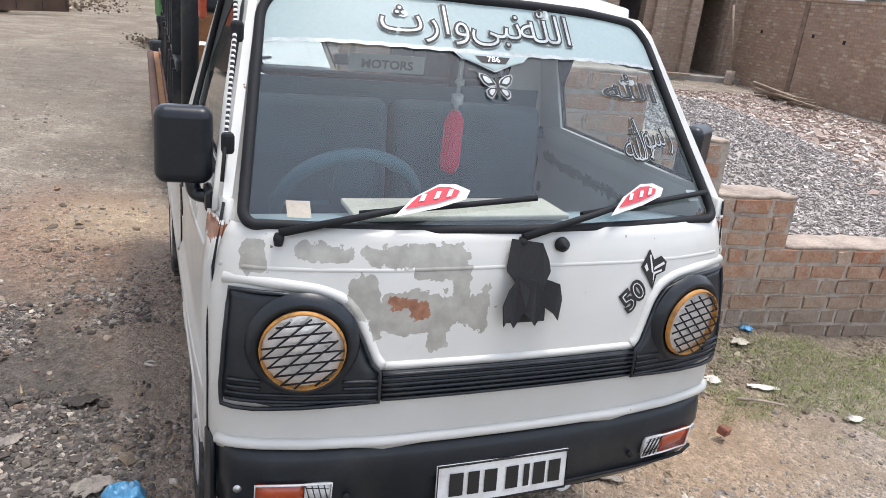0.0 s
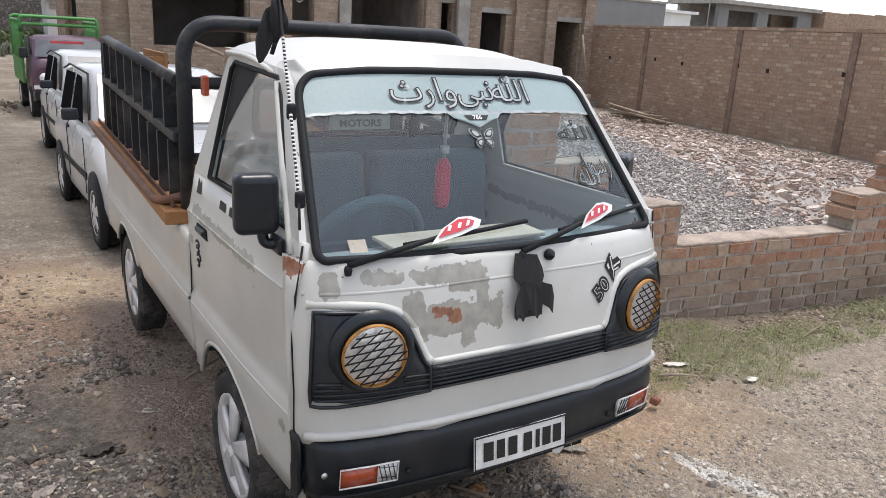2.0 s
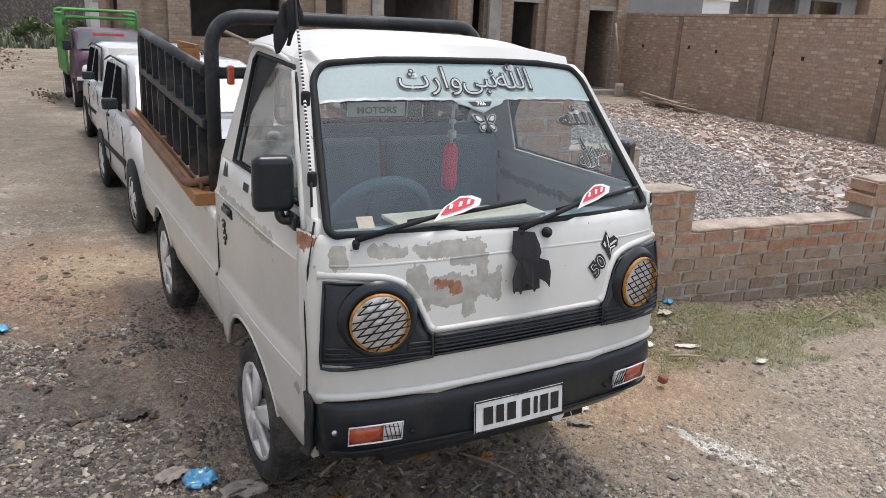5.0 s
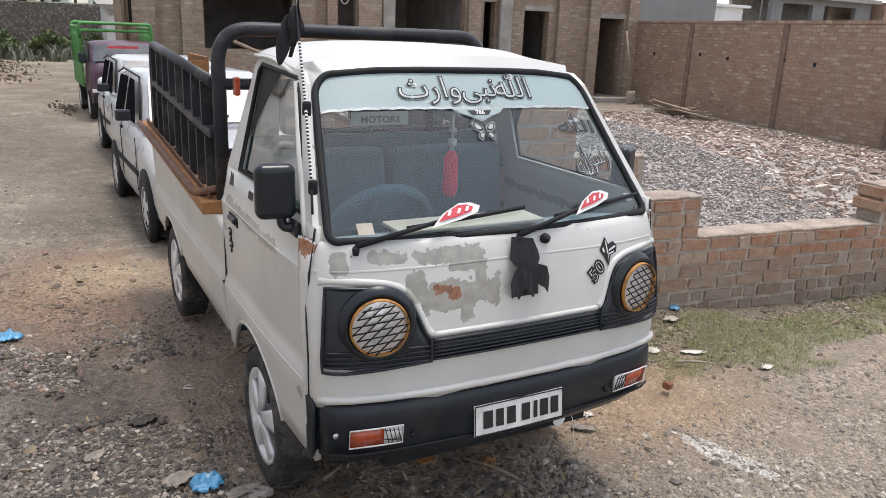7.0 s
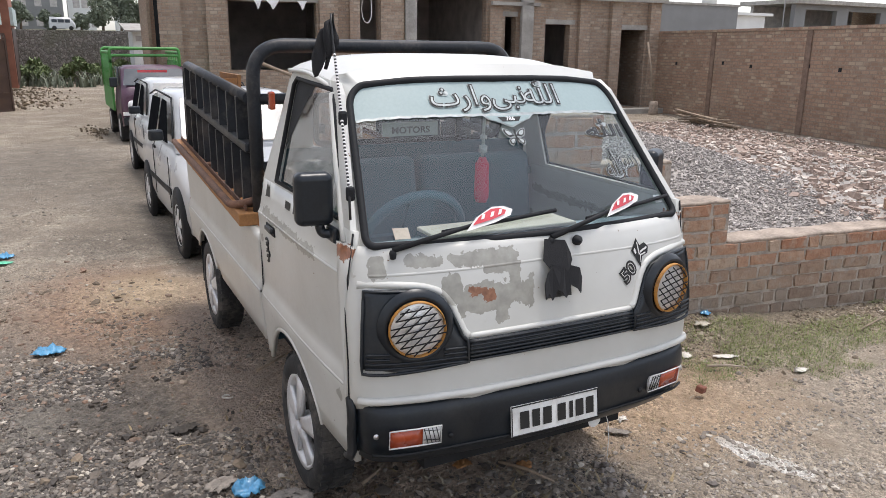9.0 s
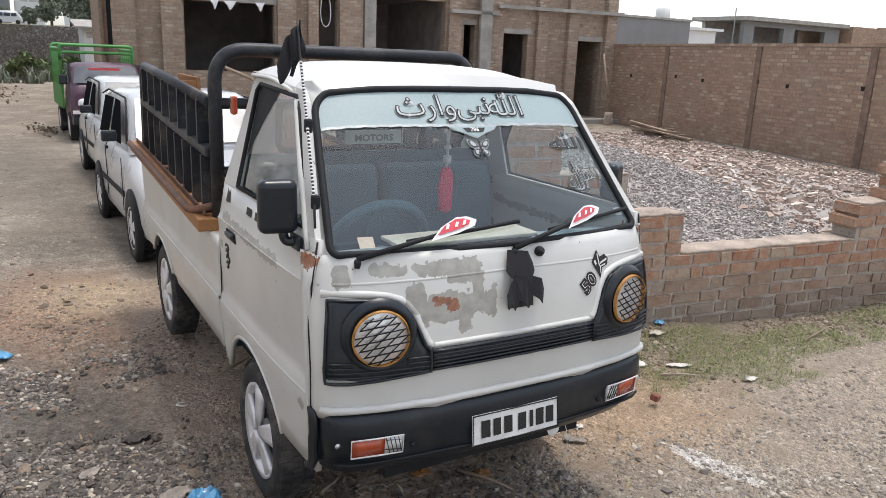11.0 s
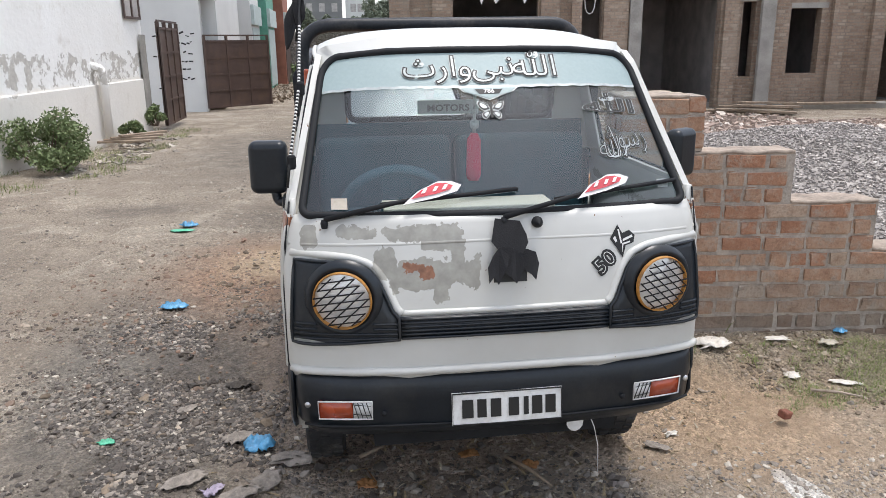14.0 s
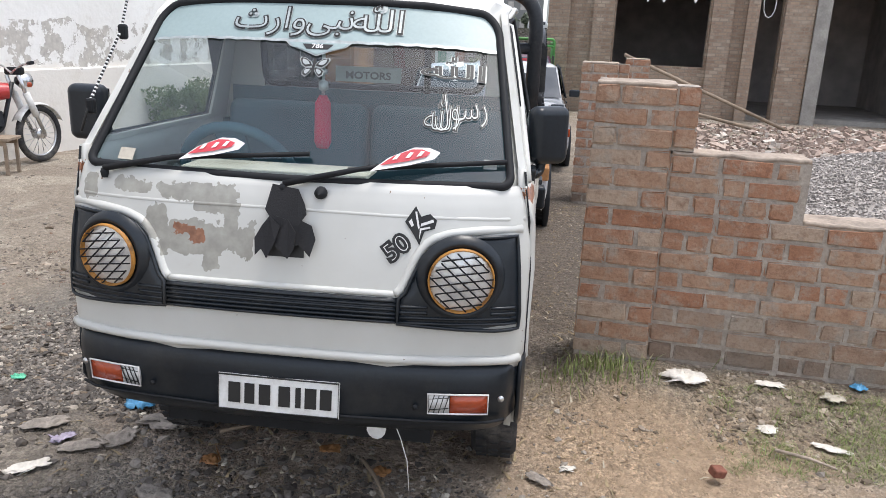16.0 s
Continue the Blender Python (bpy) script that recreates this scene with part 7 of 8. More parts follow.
# ---- motorbike by the limewashed wall ----
def motorbike(m):
    b = root("motorbike", m)
    tagged(b, "red commuter motorbike parked by the white wall", "motorbike")
    turned = Matrix.Translation((0, 0.27, 0)) @ Matrix.Rotation(radians(40), 4, "Z") @ Matrix.Translation((0, -0.27, 0))
    still = Matrix.Identity(4)
    for y in (0.0, 1.22):
        steer = still if y else turned
        w = part("wheel", moved(tube(bmesh.new(), [(0, 0.27 * math.cos(t), 0.27 * math.sin(t)) for t in span(0, 2 * math.pi, 30)[:-1]], 0.035, 8, closed=True), steer @ pose(0, y, 0.305)), TYRE, b, "spoked wheel")
        part("rim", moved(tube(bmesh.new(), [(0, 0.235 * math.cos(t), 0.235 * math.sin(t)) for t in span(0, 2 * math.pi, 30)[:-1]], 0.014, 6, closed=True), steer @ pose(0, y, 0.305)), CHROME, w)
        sp = bmesh.new()
        for k in range(18):
            t = 2 * math.pi * k / 18
            tube(sp, [(0.02 * (-1) ** k, y, 0.305), (0, y + 0.235 * math.cos(t), 0.305 + 0.235 * math.sin(t))], 0.003, 4)
        part("spokes", moved(sp, steer), CHROME, w)
        part("hub", moved(lathe([(-0.05, 0.0), (-0.05, 0.055), (0.05, 0.055), (0.05, 0.0)], 16, "x"), steer @ pose(0, y, 0.305)), CHROME, w)
        part("mudguard", moved(sheet(lambda u, t: Vector((0.055 * u, y + 0.33 * math.cos(t), 0.305 + 0.33 * math.sin(t) - 0.02 * u * u)), span(-1, 1, 4), span(0.5, 2.7, 12), 0.004), steer), CHROME if y else PLATEWHITE, b)
    for s in (-1, 1):
        part("fork", moved(tube(bmesh.new(), [(s * 0.075, 0.0, 0.305), (s * 0.075, 0.22, 0.78), (s * 0.075, 0.27, 0.92)], 0.02, 8), turned), CHROME, b)
        part("handlebar", moved(tube(bmesh.new(), bend([(0, 0.28, 0.94), (s * 0.12, 0.26, 1.02), (s * 0.36, 0.38, 1.04)], 0.05), 0.013, 8), turned), CHROME, b)
        part("grip", moved(tube(bmesh.new(), [(s * 0.28, 0.342, 1.035), (s * 0.38, 0.39, 1.04)], 0.018, 8), turned), RUBBER, b)
        part("indicator_lamp", boxes(((s * 0.12, 0.12, 0.80), (s * 0.20, 0.17, 0.85))), AMBER, b, bevel=0.015)
        part("shock", tube(bmesh.new(), [(s * 0.11, 1.2, 0.33), (s * 0.11, 1.05, 0.70)], 0.025, 8), CHROME, b)
        part("foot_peg", boxes(((s * 0.12, 0.62, 0.28), (s * 0.26, 0.66, 0.31))), RUBBER, b)
    part("headlamp", moved(lathe([(-0.02, 0.0), (-0.015, 0.08), (0.05, 0.085), (0.12, 0.04)], 20, "y"), turned @ pose(0, 0.10, 0.86)), CHROME, b)
    part("speedometer", moved(boxes(((-0.10, 0.20, 0.92), (0.10, 0.28, 1.0))), turned), RUBBER, b, bevel=0.02)
    part("tank", sheet(lambda u, t: Vector((0.13 * math.sin(t) * (0.75 + 0.25 * math.sin(u * math.pi)), 0.32 + 0.42 * u, 0.76 - 0.03 * u + 0.10 * math.cos(t) * (0.8 + 0.2 * math.sin(u * math.pi)))), span(0, 1, 8), span(0, 2 * math.pi, 14)), BIKERED, b, "glossy red fuel tank", smooth=True)
    for s in (-1, 1):
        part("tank_stripe", boxes(((s * 0.118, 0.42, 0.72), (s * 0.134, 0.66, 0.75))), SHOPGREEN, b, "teal stripe on the tank")
        part("fork_cover", moved(tube(bmesh.new(), [(s * 0.076, 0.09, 0.50), (s * 0.076, 0.20, 0.74)], 0.034, 8), turned), PLATEWHITE, b, "white fork cover")
    part("seat", boxes(((-0.12, 0.72, 0.72), (0.12, 1.32, 0.80))), RUBBER, b, "long black seat", bevel=0.03)
    part("side_cover", boxes(((-0.13, 0.78, 0.50), (0.13, 1.0, 0.70))), BIKERED, b, bevel=0.03)
    part("engine", boxes(((-0.12, 0.48, 0.27), (0.12, 0.80, 0.52))), CHROME, b, bevel=0.03)
    part("cylinder", boxes(((-0.07, 0.40, 0.40), (0.07, 0.55, 0.56))), BLACKSTEEL, b, bevel=0.01)
    part("frame_tube", tube(bmesh.new(), bend([(0, 0.28, 0.85), (0, 0.42, 0.35), (0, 0.8, 0.28), (0, 1.2, 0.40)], 0.08), 0.022, 8), BLACKSTEEL, b)
    part("exhaust", tube(bmesh.new(), bend([(0.08, 0.42, 0.42), (0.12, 0.42, 0.24), (0.15, 0.9, 0.24), (0.15, 1.5, 0.32)], 0.08), 0.03, 10), CHROME, b)
    part("side_stand", tube(bmesh.new(), [(-0.08, 0.75, 0.28), (-0.22, 0.72, 0.0)], 0.012, 6), BLACKSTEEL, b)
    return b


motorbike(pose(-4.86, 6.12, -0.02, 0, 3, 132) @ Matrix.Scale(1.08, 4))
bench = root("wooden_stool", pose(-4.98, 5.28, -0.02, 0, 0, 12))
tagged(bench, "low weathered wooden stool beside the motorbike", "stool")
for k in range(3):
    part("top_slat", boxes(((-0.28, -0.16 + 0.11 * k, 0.37), (0.28, -0.06 + 0.11 * k, 0.40))), WOODGREY, bench, bevel=0.004)
part("apron", boxes(((-0.25, -0.14, 0.32), (0.25, -0.12, 0.369)), ((-0.25, 0.12, 0.32), (0.25, 0.14, 0.369))), WOODGREY, bench)
for x in (-0.25, 0.22):
    for y in (-0.14, 0.11):
        part("leg", boxes(((x, y, 0.0), (x + 0.03, y + 0.03, 0.319))), WOODGREY, bench)


# ---- gates, bushes and the far end of the lane ----
def gate_leaf(m, w, h, label):
    g = root("metal_gate", m)
    tagged(g, label, "gate")
    part("gate_sheet", boxes(((0, -0.012, 0.06), (w, 0.012, h))), GATE, g)
    for x in (0, w * 0.33, w * 0.66, w - 0.05):
        part("gate_stile", boxes(((x, -0.04, 0.06), (x + 0.05, 0.04, h + 0.12))), GATE, g)
    for k in range(5):
        z = 0.06 + (h - 0.1) * k / 4
        part("gate_rail", boxes(((0.051, -0.032, z), (w - 0.051, 0.032, z + 0.05))), GATE, g)
    part("gate_top", boxes(((0.0, -0.02, h + 0.121), (w, 0.02, h + 0.16))), GATE, g)
    return g


gate_leaf(pose(-4.15, 20.3, 0.04, 0, 0, 38), 2.15, 1.92, "brown sheet-metal gate leaf standing open").matrix_world = pose(-4.2, 20.2, -0.12, 0, 0, 40)
gate_leaf(pose(-4.3, 15.25, -0.1, 0, 0, 90), 2.0, 2.15, "brown panelled gate leaf swung open by the wall")
gw = root("wall_gate", pose(-9.5, 20.35, 0, 0, 0, 0))
tagged(gw, "white wall with rows of painted writing beside the gate", "wall", kind="structure")
part("wall_panel", boxes(((0, 0, -0.5), (5.25, 0.3, 4.6))), FARWHITE, gw)
gp = np.random.default_rng(9)
for z, w, x in ((1.95, 0.5, 4.75), (1.72, 0.42, 4.78), (1.45, 0.25, 4.85), (1.22, 0.30, 4.8), (1.0, 0.45, 4.7), (0.75, 0.5, 4.75), (1.9, 0.35, 4.1), (1.35, 0.4, 4.1), (0.5, 0.45, 4.2)):
    at = x - w / 2
    while at < x + w / 2 - 0.04:
        l = gp.uniform(0.05, 0.14)
        part("painted_mark", moved(boxes(((0, -0.006, 0), (l, -0.003, gp.uniform(0.025, 0.05)))), pose(at, 0, z + gp.uniform(-0.02, 0.03), 0, gp.uniform(-25, 25), 0)), INK, gw)
        at += l + gp.uniform(0.01, 0.04)
far = root("pale_house", pose(-9.5, 21.0, 0, 0, 0, 0))
tagged(far, "pale rendered two-storey house behind the gate", "house")
part("wall", boxes(((0, 0, -0.1), (5.6, 5.0, 6.0))), FARWHITE, far)
for x in (3.2, 4.2, 4.9):
    part("window", boxes(((x, -0.02, 2.2), (x + 0.3, 0.0, 2.7))), DARKROOM, far)
bal = part("balcony", boxes(((3.2, -0.7, 3.0), (5.6, -0.02, 3.12))), CONCRETE, far)
part("railing", boxes(*[((3.2 + 0.2 * k, -0.7, 3.12), (3.23 + 0.2 * k, -0.67, 3.9)) for k in range(12)], ((3.2, -0.7, 3.9), (5.6, -0.66, 3.94))), FARWALL, bal)


def shop(m, w, h, mat, door, label, depth=5):
    s_ = root("shop_building", m)
    tagged(s_, label, "shop")
    part("wall", boxes(((0, 0, -0.1), (depth, w, h))), mat, s_)
    part("shutter", boxes(((depth + 0.002, 0.3, 0.0), (depth + 0.03, w - 0.3, 2.3))), door, s_, bevel=0.01)
    part("sign_board", boxes(((depth + 0.002, 0.1, 2.4), (depth + 0.12, w - 0.1, 3.1))), SHOPBLUE, s_)
    part("parapet", boxes(((-0.05, -0.05, h), (depth + 0.08, w + 0.05, h + 0.12))), CONCRETE, s_)
    return s_


shop(pose(-8.6, 27.2, 0), 3.0, 5.0, FARWHITE, SHOPBLUE, "narrow white shop with pale blue shutter")
shop(pose(-8.3, 30.4, 0), 3.5, 4.4, SHOPGREEN, SHOPBLUE, "green-fronted shop by the lane")
shop(pose(-7.9, 34.2, 0), 3.5, 4.8, plain("shop_brick_red", (0.30, 0.12, 0.08), 0.85, var=0.25, scale=2), GATE, "dull red brick shop by the lane")
p = scatter(700, lambda: rng.normal(-2.7, 0.7), lambda: rng.uniform(23, 34), None)
stones("rubble_heap", SOILBIT, p + (0, 0, 0.05) * rng.uniform(0, 3, (len(p), 1)), rng.uniform(0.015, 0.06, len(p)), 31, label="heap of earth and rubble beside the lane", category="rubble")
p = scatter(110, lambda: rng.normal(-0.75, 0.16), lambda: rng.normal(16.2, 0.5), None)
stones("rubble_heap", SOILBIT, p + (0, 0, 0.04) * rng.uniform(0, 2, (len(p), 1)), rng.uniform(0.012, 0.035, len(p)), 32, label="small heap of earth beside the cargo pickup", category="rubble")

bank = root("retaining_wall", pose(-14, 41, 0))
tagged(bank, "long rough stone retaining wall across the lane's end", "wall", kind="structure")
part("wall_panel", boxes(((0, 0, -0.2), (40, 1.0, 2.35))), STONE, bank)
tagged(part("upper_bank", sheet(lambda u, v: Vector((u, v, 2.2 + 0.016 * (v - 42) + 0.25 * noise.noise((u * 0.15, v * 0.15, 3)))), span(-90, 90, 50), span(41.8, 200, 40)), plain("bank_earth", (0.17, 0.165, 0.11), 0.95, var=0.3, scale=0.5, dirt=(0.10, 0.13, 0.06), dirty=0.7)), "dry earth bank above the stone wall", "bank", kind="structure")
fv = root("distant_van", pose(0.0, 125, 3.55, 0, 0, 90))
tagged(fv, "small white van on the far road", "van")
ring_loft([(-1.7, 0.9, 0.75, 0.3), (-1.5, 1.2, 0.8, 0.25), (-1.0, 1.8, 0.78, 0.25), (1.6, 1.85, 0.78, 0.25), (1.8, 1.0, 0.75, 0.3)], lambda y, top, w, bot: [(0, top), (w * 0.8, top - 0.03), (w, top - 0.5), (w, bot)], CARWHITE, "body", fv)
for y0, y1 in ((-1.0, -0.3), (-0.2, 0.6), (0.7, 1.4)):
    part("window", boxes(((0.79, y0, 1.05), (0.82, y1, 1.5))), CARGLASS_D, fv)
    part("window", boxes(((-0.82, y0, 1.05), (-0.79, y1, 1.5))), CARGLASS_D, fv)
for y in (-1.1, 1.1):
    part("wheel", moved(lathe([(-0.8, 0.0), (-0.8, 0.3), (0.8, 0.3), (0.8, 0.0)], 18, "x"), pose(0, y, 0.3)), TYRE, fv)


def tree(x, y, z, h, r, seed):
    g = np.random.default_rng(seed)
    t = root("tree", pose(x, y, z))
    tagged(t, "broad roadside tree, its green paled by painted haze", "tree", "trees beyond the lane")
    tr = bmesh.new()
    tube(tr, [(0, 0, -0.2), (0.1, 0, h * 0.3), (0.0, 0.1, h * 0.55)], [0.2, 0.15, 0.09], 8)
    cs, rs = [], []
    for k in range(22):
        a, q = g.uniform(0, 6.28), r * math.sqrt(g.uniform(0, 0.8))
        c = (q * math.cos(a), q * math.sin(a), h * g.uniform(0.22, 0.9))
        cs.append(c)
        rs.append(r * g.uniform(0.25, 0.5))
        tube(tr, [(0.05, 0.05, h * 0.4), (c[0] * 0.8, c[1] * 0.8, c[2])], [0.07, 0.02], 5)
    part("trunk", tr, BARK, t)
    part("crown", leaves(cs, rs, 150, seed, 0.22), HAZELEAF, t)


for k, (x, y, h, r) in enumerate(((5.0, 118, 5.2, 2.0), (7.6, 121, 5.4, 2.2), (10.5, 124, 4.2, 2.0), (-1.5, 132, 3.0, 1.4), (2.6, 131, 2.6, 1.3), (-5.5, 128, 4, 1.8), (-12, 120, 6, 3), (14, 118, 6, 3), (-22, 110, 7, 3.5))):
    tree(x, y, 2.1 + 0.016 * (y - 42), h, r, 40 + k)
for k, (x, y, w, d, h, mat) in enumerate(((-6.5, 138, 7, 6, 6.5, FARWALL), (1.2, 140, 4.0, 6, 6.2, FARWHITE), (9, 150, 3, 4, 4.5, FARWHITE), (-30, 140, 14, 6, 7, FARWHITE), (20, 140, 12, 6, 6, FARWALL))):
    hs = root("distant_house", pose(x, y, 3.3))
    tagged(hs, "pale distant house on the rise", "house")
    part("wall", boxes(((0, 0, 0), (w, d, h))), mat, hs)
    for a in range(3):
        for b in range(2):
            part("window", boxes(((0.8 + a * w / 3.2, -0.03, 1 + 3 * b), (1.8 + a * w / 3.2, -0.003, 2.4 + 3 * b))), DARKROOM, hs)


def bush(x, y, h, r, seed, n=10, leafs=150, size=0.045, label="leafy green weed bush against the wall"):
    g = np.random.default_rng(seed)
    b = root("bush", pose(x, y, 0))
    tagged(b, label, "bush")
    st = bmesh.new()
    cs, rs = [], []
    for k in range(n):
        a, q = g.uniform(0, 6.28), r * math.sqrt(g.uniform(0, 1))
        c = (q * math.cos(a), q * math.sin(a), h * g.uniform(0.3, 0.9) * (1 - 0.4 * q / r))
        tube(st, [(c[0] * 0.2, c[1] * 0.2, 0), c], [0.012, 0.004], 5)
        cs.append(c)
        rs.append(r * g.uniform(0.3, 0.5))
    part("stems", st, BARK, b)
    part("foliage", leaves(cs, rs, leafs, seed, size), LEAF, b)


bush(-4.72, 9.3, 0.95, 0.5, 61, 20, 240, 0.032)
bush(-4.4, 9.0, 0.4, 0.36, 62, 12, 160, 0.03)
bush(-4.45, 14.9, 0.45, 0.25, 63)
bush(-4.4, 12.9, 0.28, 0.22, 64)
for k, (x, y) in enumerate(((-2.2, 38), (-0.3, 39), (1.2, 38.5), (-3.6, 37))):
    bush(x, y, 1.2, 0.8, 70 + k, 10, 120, 0.12, "scrubby bush at the lane's end")
for k in range(4):
    pl = part("timber_plank", boxes(((-0.45, -0.06, 0), (0.45, 0.06, 0.04))), WOODGREY, bevel=0.004)
    pl.matrix_world = pose(-4.3 + 0.08 * k, 11.8 + 0.12 * k, 0.02 + 0.03 * k, 0, 0, 15 * k)
    tagged(pl, "short weathered board by the white wall", "plank", "boards by the white wall")

p = scatter(420, lambda: rng.normal(-4.05, 0.25), lambda: rng.uniform(8.5, 14.0), lambda x, y: x > -4.6 and dens(x, y) > -0.1)
stones("wall_debris", FINE, p, rng.gamma(2.0, 0.013, len(p)).clip(0.01, 0.07), 39, flat=0.6, boxy=True, label="pale broken plaster and stone along the white wall", category="debris")

hut = root("white_hut", pose(1.9, 37.0, 0))
tagged(hut, "small white hut with a sloping grey roof", "hut")
part("wall", boxes(((0, 0, -0.2), (2.2, 2.4, 2.3))), FARWHITE, hut)
part("window", boxes(((0.12, -0.02, 1.85), (0.42, -0.003, 2.1))), DARKROOM, hut)
part("roof", sheet(lambda u, v: Vector((u, v, 2.35 + 0.12 * (v + 0.3))), [-0.35, 1.0, 2.5], [-0.4, 1.2, 2.7], 0.08, smooth=False), CONCRETE, hut)
annex = root("brick_annex", pose(1.4, 24.6, 0, 0, 0, -3))
tagged(annex, "dull brick annex with wooden shutters behind the building", "building")
part("wall", boxes(((0, 0, -0.2), (5.0, 7.0, 3.9))), BOUNDARY, annex)
part("roof_slab", boxes(((-0.45, -0.4, 3.902), (5.2, 7.3, 4.05))), CONCRETE, annex)
part("shutter", boxes(((0.10, -0.05, 0.1), (0.52, -0.003, 1.5))), WOODGREY, annex, "weathered wooden shutter", bevel=0.01)
part("post", boxes(((-0.08, -0.12, -0.2), (0.02, -0.02, 3.9))), WOODGREY, annex)
# wall is uncut here; a black panel gives the opening its shade
part("doorway", boxes(((0.14, -0.02, 1.6), (0.5, -0.003, 3.3))), RUBBER, annex, "black panel standing for the shade of an upper opening")
p = scatter(1600, lambda: rng.uniform(-6, 3), lambda: rng.uniform(35.5, 40.5), lambda x, y: noise.noise((x * 0.7, y * 0.7, 4)) > -0.1)
blades("scrub", HAZELEAF, p, rng.uniform(0.15, 0.8, len(p)), 33, 0.05, 0.9, "scrub and weeds under the stone wall", "weeds")

# ---- buildings beyond the boundary wall ----
gb = root("grey_building", pose(35.8, 40, 0))
tagged(gb, "plain grey rendered building beyond the wall", "building")
part("wall", boxes(((0, 0, -0.2), (7.8, 6, 4.85))), FARWALL, gb)
part("parapet", boxes(((-0.1, -0.1, 4.852), (7.9, 6.1, 5.0))), CONCRETE, gb)
gw2 = root("white_building", pose(43.8, 40.3, 0))
tagged(gw2, "white rendered building with a water tank", "building")
part("wall", boxes(((0, 0, -0.2), (3.0, 6, 4.3))), FARWHITE, gw2)
part("roof_slab", boxes(((-0.2, -0.3, 4.302), (3.5, 6.2, 4.5))), FARWHITE, gw2)
part("water_tank", moved(lathe([(0.0, 0.0), (0.0, 0.55), (0.8, 0.55), (0.95, 0.3), (1.0, 0.0)], 20, "z"), pose(-0.8, 2, 5.0)), FARWHITE, gw2)
gr = root("roadside_building", pose(49.6, 40, 0))
tagged(gr, "grey concrete building with dark window openings", "building")
wall_with_holes("wall", FARWALL, 0, 12.2, 5.3, [(1.2, 4.8, 3.6, 4.9), (6.2, 10.2, 3.6, 4.9)], 0.4, gr)
part("back_wall", boxes(((0, 4, -0.2), (12.2, 4.3, 5.3))), DARKROOM, gr)
part("roof_slab", boxes(((-0.5, -0.6, 5.302), (12.6, 5, 5.6))), CONCRETE, gr)
raw = root("raw_brick_house", pose(62.4, 39.2, 0))
tagged(raw, "unfinished brick house with an uneven parapet beyond the wall", "house")
part("wall", boxes(((0, 0, -0.2), (40, 5.5, 5.35))), BOUNDARY, raw)
for k in range(9):
    part("parapet_pier", boxes(((0.2 + 4.2 * k, 0.1, 5.352), (3.6 + 4.2 * k, 0.6, 5.48 + 0.12 * ((k * 7) % 3)))), BOUNDARY, raw)
part("antenna_pole", tube(bmesh.new(), [(-0.6, 0.5, 0), (-0.6, 0.5, 6.2)], 0.05, 6), FARWALL, gr)

# ---- low stepped brick wall in front of the plot, brick by brick ----
WALL = pose(0.93, 1.60, 0, 0, 0, -6.8)
COURSE = 0.0895
bw0 = root("wall_south", WALL)
tagged(bw0, "low stepped wall of red bricks with smeared mortar", "wall", kind="structure")


def brick_mesh(l, w, h, seed, mat):
    """One brick with chipped, slightly uneven edges."""
    g = np.random.default_rng(seed)
    bm = boxes(((0, 0, 0), (l, w, h)))
    bmesh.ops.bevel(bm, geom=bm.edges[:], offset=0.008, segments=2, affect="EDGES")
    for v in bm.verts:
        v.co += Vector(g.uniform(-0.0042, 0.0042, 3))
    me = bpy.data.meshes.new("brick")
    bm.to_mesh(me)
    bm.free()
    me.materials.append(mat)
    return me


BRICKS = {}


def brick(l, w, k, x, y, z, parent, mat, tag):
    key = (round(l, 3), round(w, 3), k % 4, tag)
    if key not in BRICKS:
        BRICKS[key] = brick_mesh(l, w, 0.080, len(BRICKS), mat)
    ob = new("brick", BRICKS[key])
    ob.parent = parent
    ob.matrix_basis = pose(x, y, z, gb2.uniform(-0.3, 0.3), gb2.uniform(-0.4, 0.4), gb2.uniform(-0.25, 0.25))
    return ob


gb2 = np.random.default_rng(77)


def masonry(parent, x0, x1, top_at, thick, y0=0.0, mirror_ends=True):
    """Courses of whole and half bricks between x0 and x1, up to the course top_at(x) names; the core is mortar."""
    k = 0
    rows = max(top_at(x0 + 0.01), top_at((x0 + x1) / 2), top_at(x1 - 0.01))
    for row in range(rows):
        x = x0
        z = row * COURSE + 0.002
        first = True
        while x < x1 - 0.03:
            l = 0.1085 if gb2.random() < (0.6 if row % 2 else 0.22) else (0.232 if not (first and row % 2) else 0.117)
            if gb2.random() < 0.08:
                l = 0.165
            first = False
            l = min(l, x1 - x)
            if x1 - x - l < 0.05:
                l = x1 - x
            c = x + l / 2
            if row < top_at(c):
                nxt = x + l
                # stop at a step
                while top_at(nxt - 0.012) <= row and nxt > x + 0.04:
                    nxt -= 0.01
                ll = nxt - x
                k += 1
                mat, tag = (BRICKMUD, "mud") if row < 2 else (BRICKTAN, "tan") if row < 4 else (BRICK1, "red")
                brick(ll - 0.011, thick, k, x, y0 + gb2.uniform(-0.003, 0.003), z + gb2.uniform(-0.002, 0.002), parent, mat, tag)
            x += l


def steps(x):
    """Courses at a place along the wall."""
    if x < 0.945:
        return 12
    if x < 1.42:
        return 9
    if x < 3.04:
        return 6
    if x < 3.47:
        return 9
    return 12


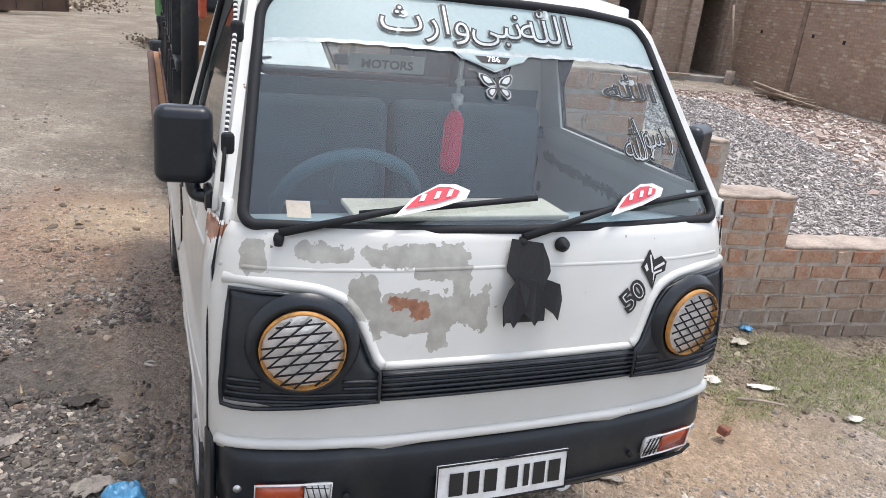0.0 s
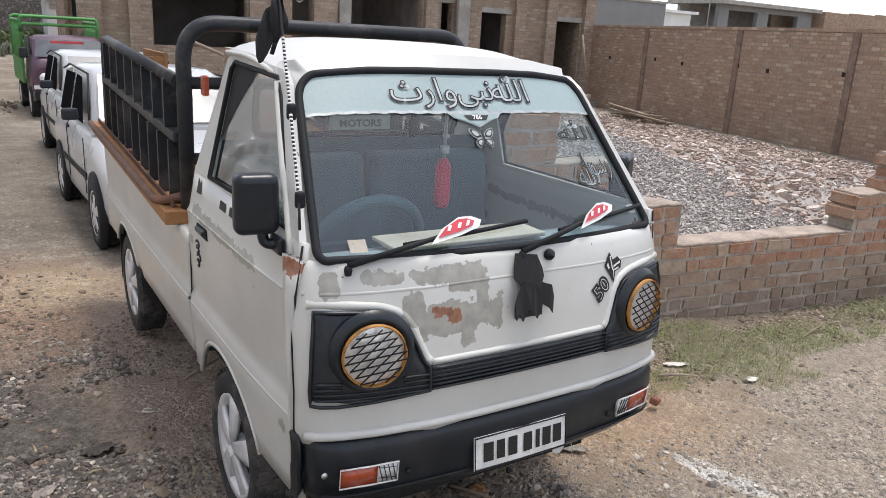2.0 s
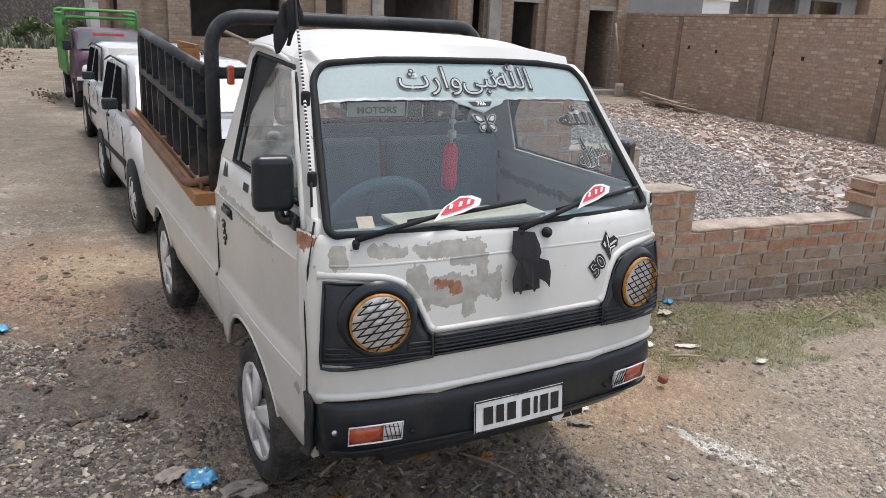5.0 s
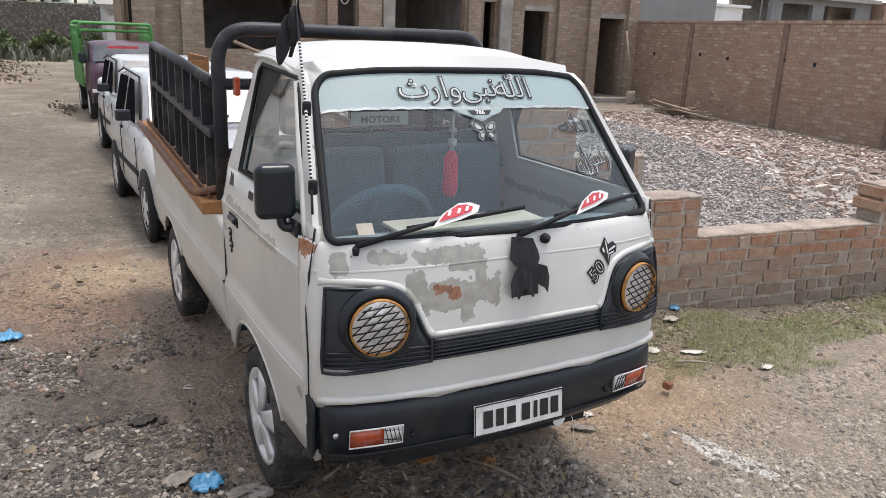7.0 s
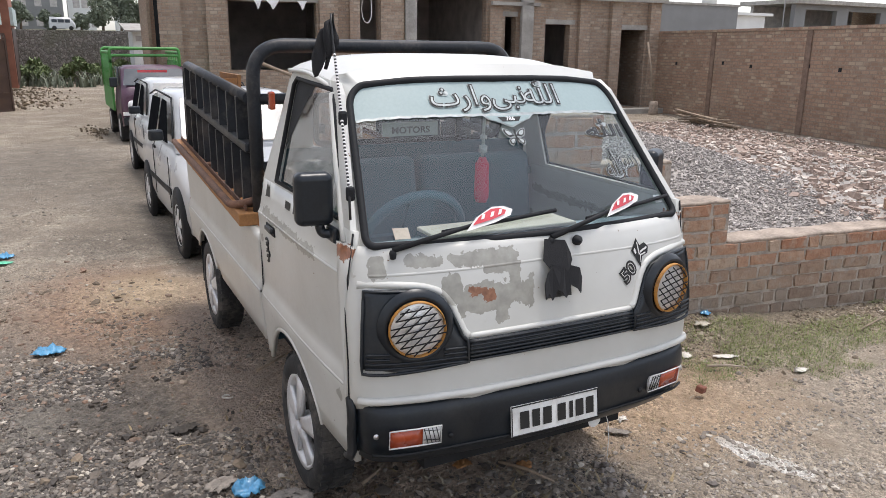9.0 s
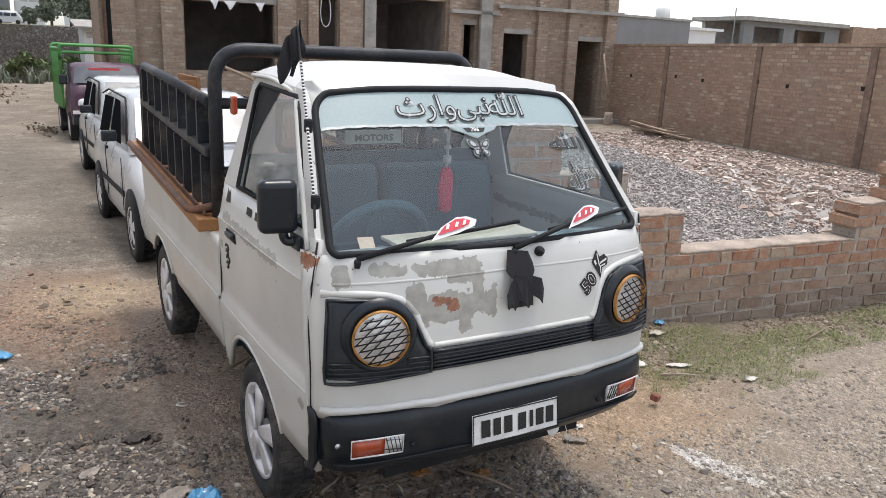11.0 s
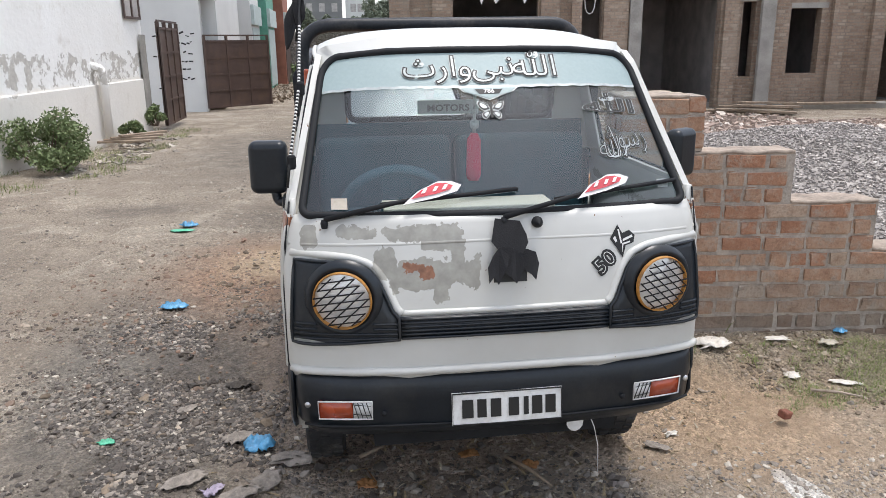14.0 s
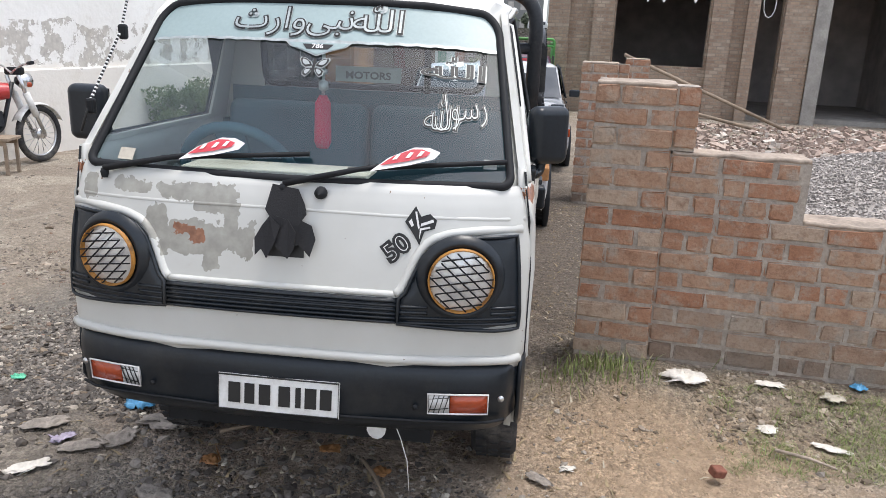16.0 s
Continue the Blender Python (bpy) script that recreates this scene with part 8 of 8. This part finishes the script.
XA, XB_ = 0.356, 3.80
masonry(bw0, XA, XB_, steps, 0.222)
for x0, x1, n in ((XA, 0.945, 12), (0.945, 1.42, 9), (1.42, 3.04, 6), (3.04, 3.47, 9), (3.47, XB_, 12)):
    z1 = n * COURSE
    part("mortar_core", boxes(((x0 - (0.014 if x0 == XA else 0.0), 0.0075, -0.1), (x1 - 0.0005, 0.213, z1 - 0.004))), MORTAR, bw0)
    part("wall_cap", sheet(lambda u, v: Vector((u, v, z1 + 0.006 + 0.012 * noise.noise((u * 9, v * 9, z1)))), span(x0 + 0.004, x1 - 0.004, 30), span(0.006, 0.216, 8), 0.016), CAPPING, bw0, "rough pale cement capping")


def pillar(m, name_label, width=0.35, depth=0.35, rows=15, extra=0.105, rise_by=0.0915):
    """A brick gate pillar with a narrow return beside it."""
    p_ = root("brick_pillar", m)
    tagged(p_, name_label, "pillar")
    k = 0
    for row in range(rows):
        z = row * rise_by + 0.002
        mat, tag = (BRICKMUD, "mud") if row < 1 else (BRICK1, "red")
        a, b = (0.232, width - 0.232 - 0.012) if row % 2 else (width - 0.232 - 0.012, 0.232)
        for y in (0.0, depth - 0.109):
            k += 1
            brick(a, 0.109, k, gb2.uniform(-0.003, 0.003), y + gb2.uniform(-0.004, 0.004), z, p_, mat, tag)
            brick(b, 0.109, k + 1, a + 0.012, y + gb2.uniform(-0.004, 0.004), z, p_, mat, tag)
        for x in (0.0, width - 0.109):
            brick(0.109, depth - 0.109 * 2 - 0.02, k + 2, x, 0.119, z, p_, mat, tag)
        if extra and row >= 12:
            brick(extra - 0.008, 0.222, k + 1, width + 0.006, 0.06 + gb2.uniform(-0.004, 0.004), z, p_, mat, tag)
    h = rows * rise_by
    part("mortar_core", boxes(((0.0075, 0.0075, -0.1), (width - 0.0075, depth - 0.0075, h - 0.004))), MORTAR, p_)
    if extra:
        part("mortar_core", boxes(((width - 0.007, 0.069, 1.085), (width + extra - 0.006, 0.273, h - 0.004))), MORTAR, p_)
    part("pillar_cap", sheet(lambda u, v: Vector((u, v, h + 0.007 + 0.012 * noise.noise((u * 9, v * 9, 1)))), span(0.006, width - 0.006, 14), span(0.006, depth - 0.006, 10), 0.016), CAPPING, p_, "rough pale cement capping")
    return p_


pillar(WALL @ pose(0, -0.06, 0), "red brick gate pillar with cement cap and grassy foot")
pillar(WALL @ pose(3.81, -0.06, -0.03), "red brick gate pillar at the far end of the low wall", extra=0, rise_by=0.0895)
pillar(pose(1.07, 5.7, 0, 0, 0, -6.8), "red brick gate pillar further along the lane")
pillar(pose(1.9, 9.6, 0, 0, 0, -6.8), "red brick gate pillar near the building", extra=0)
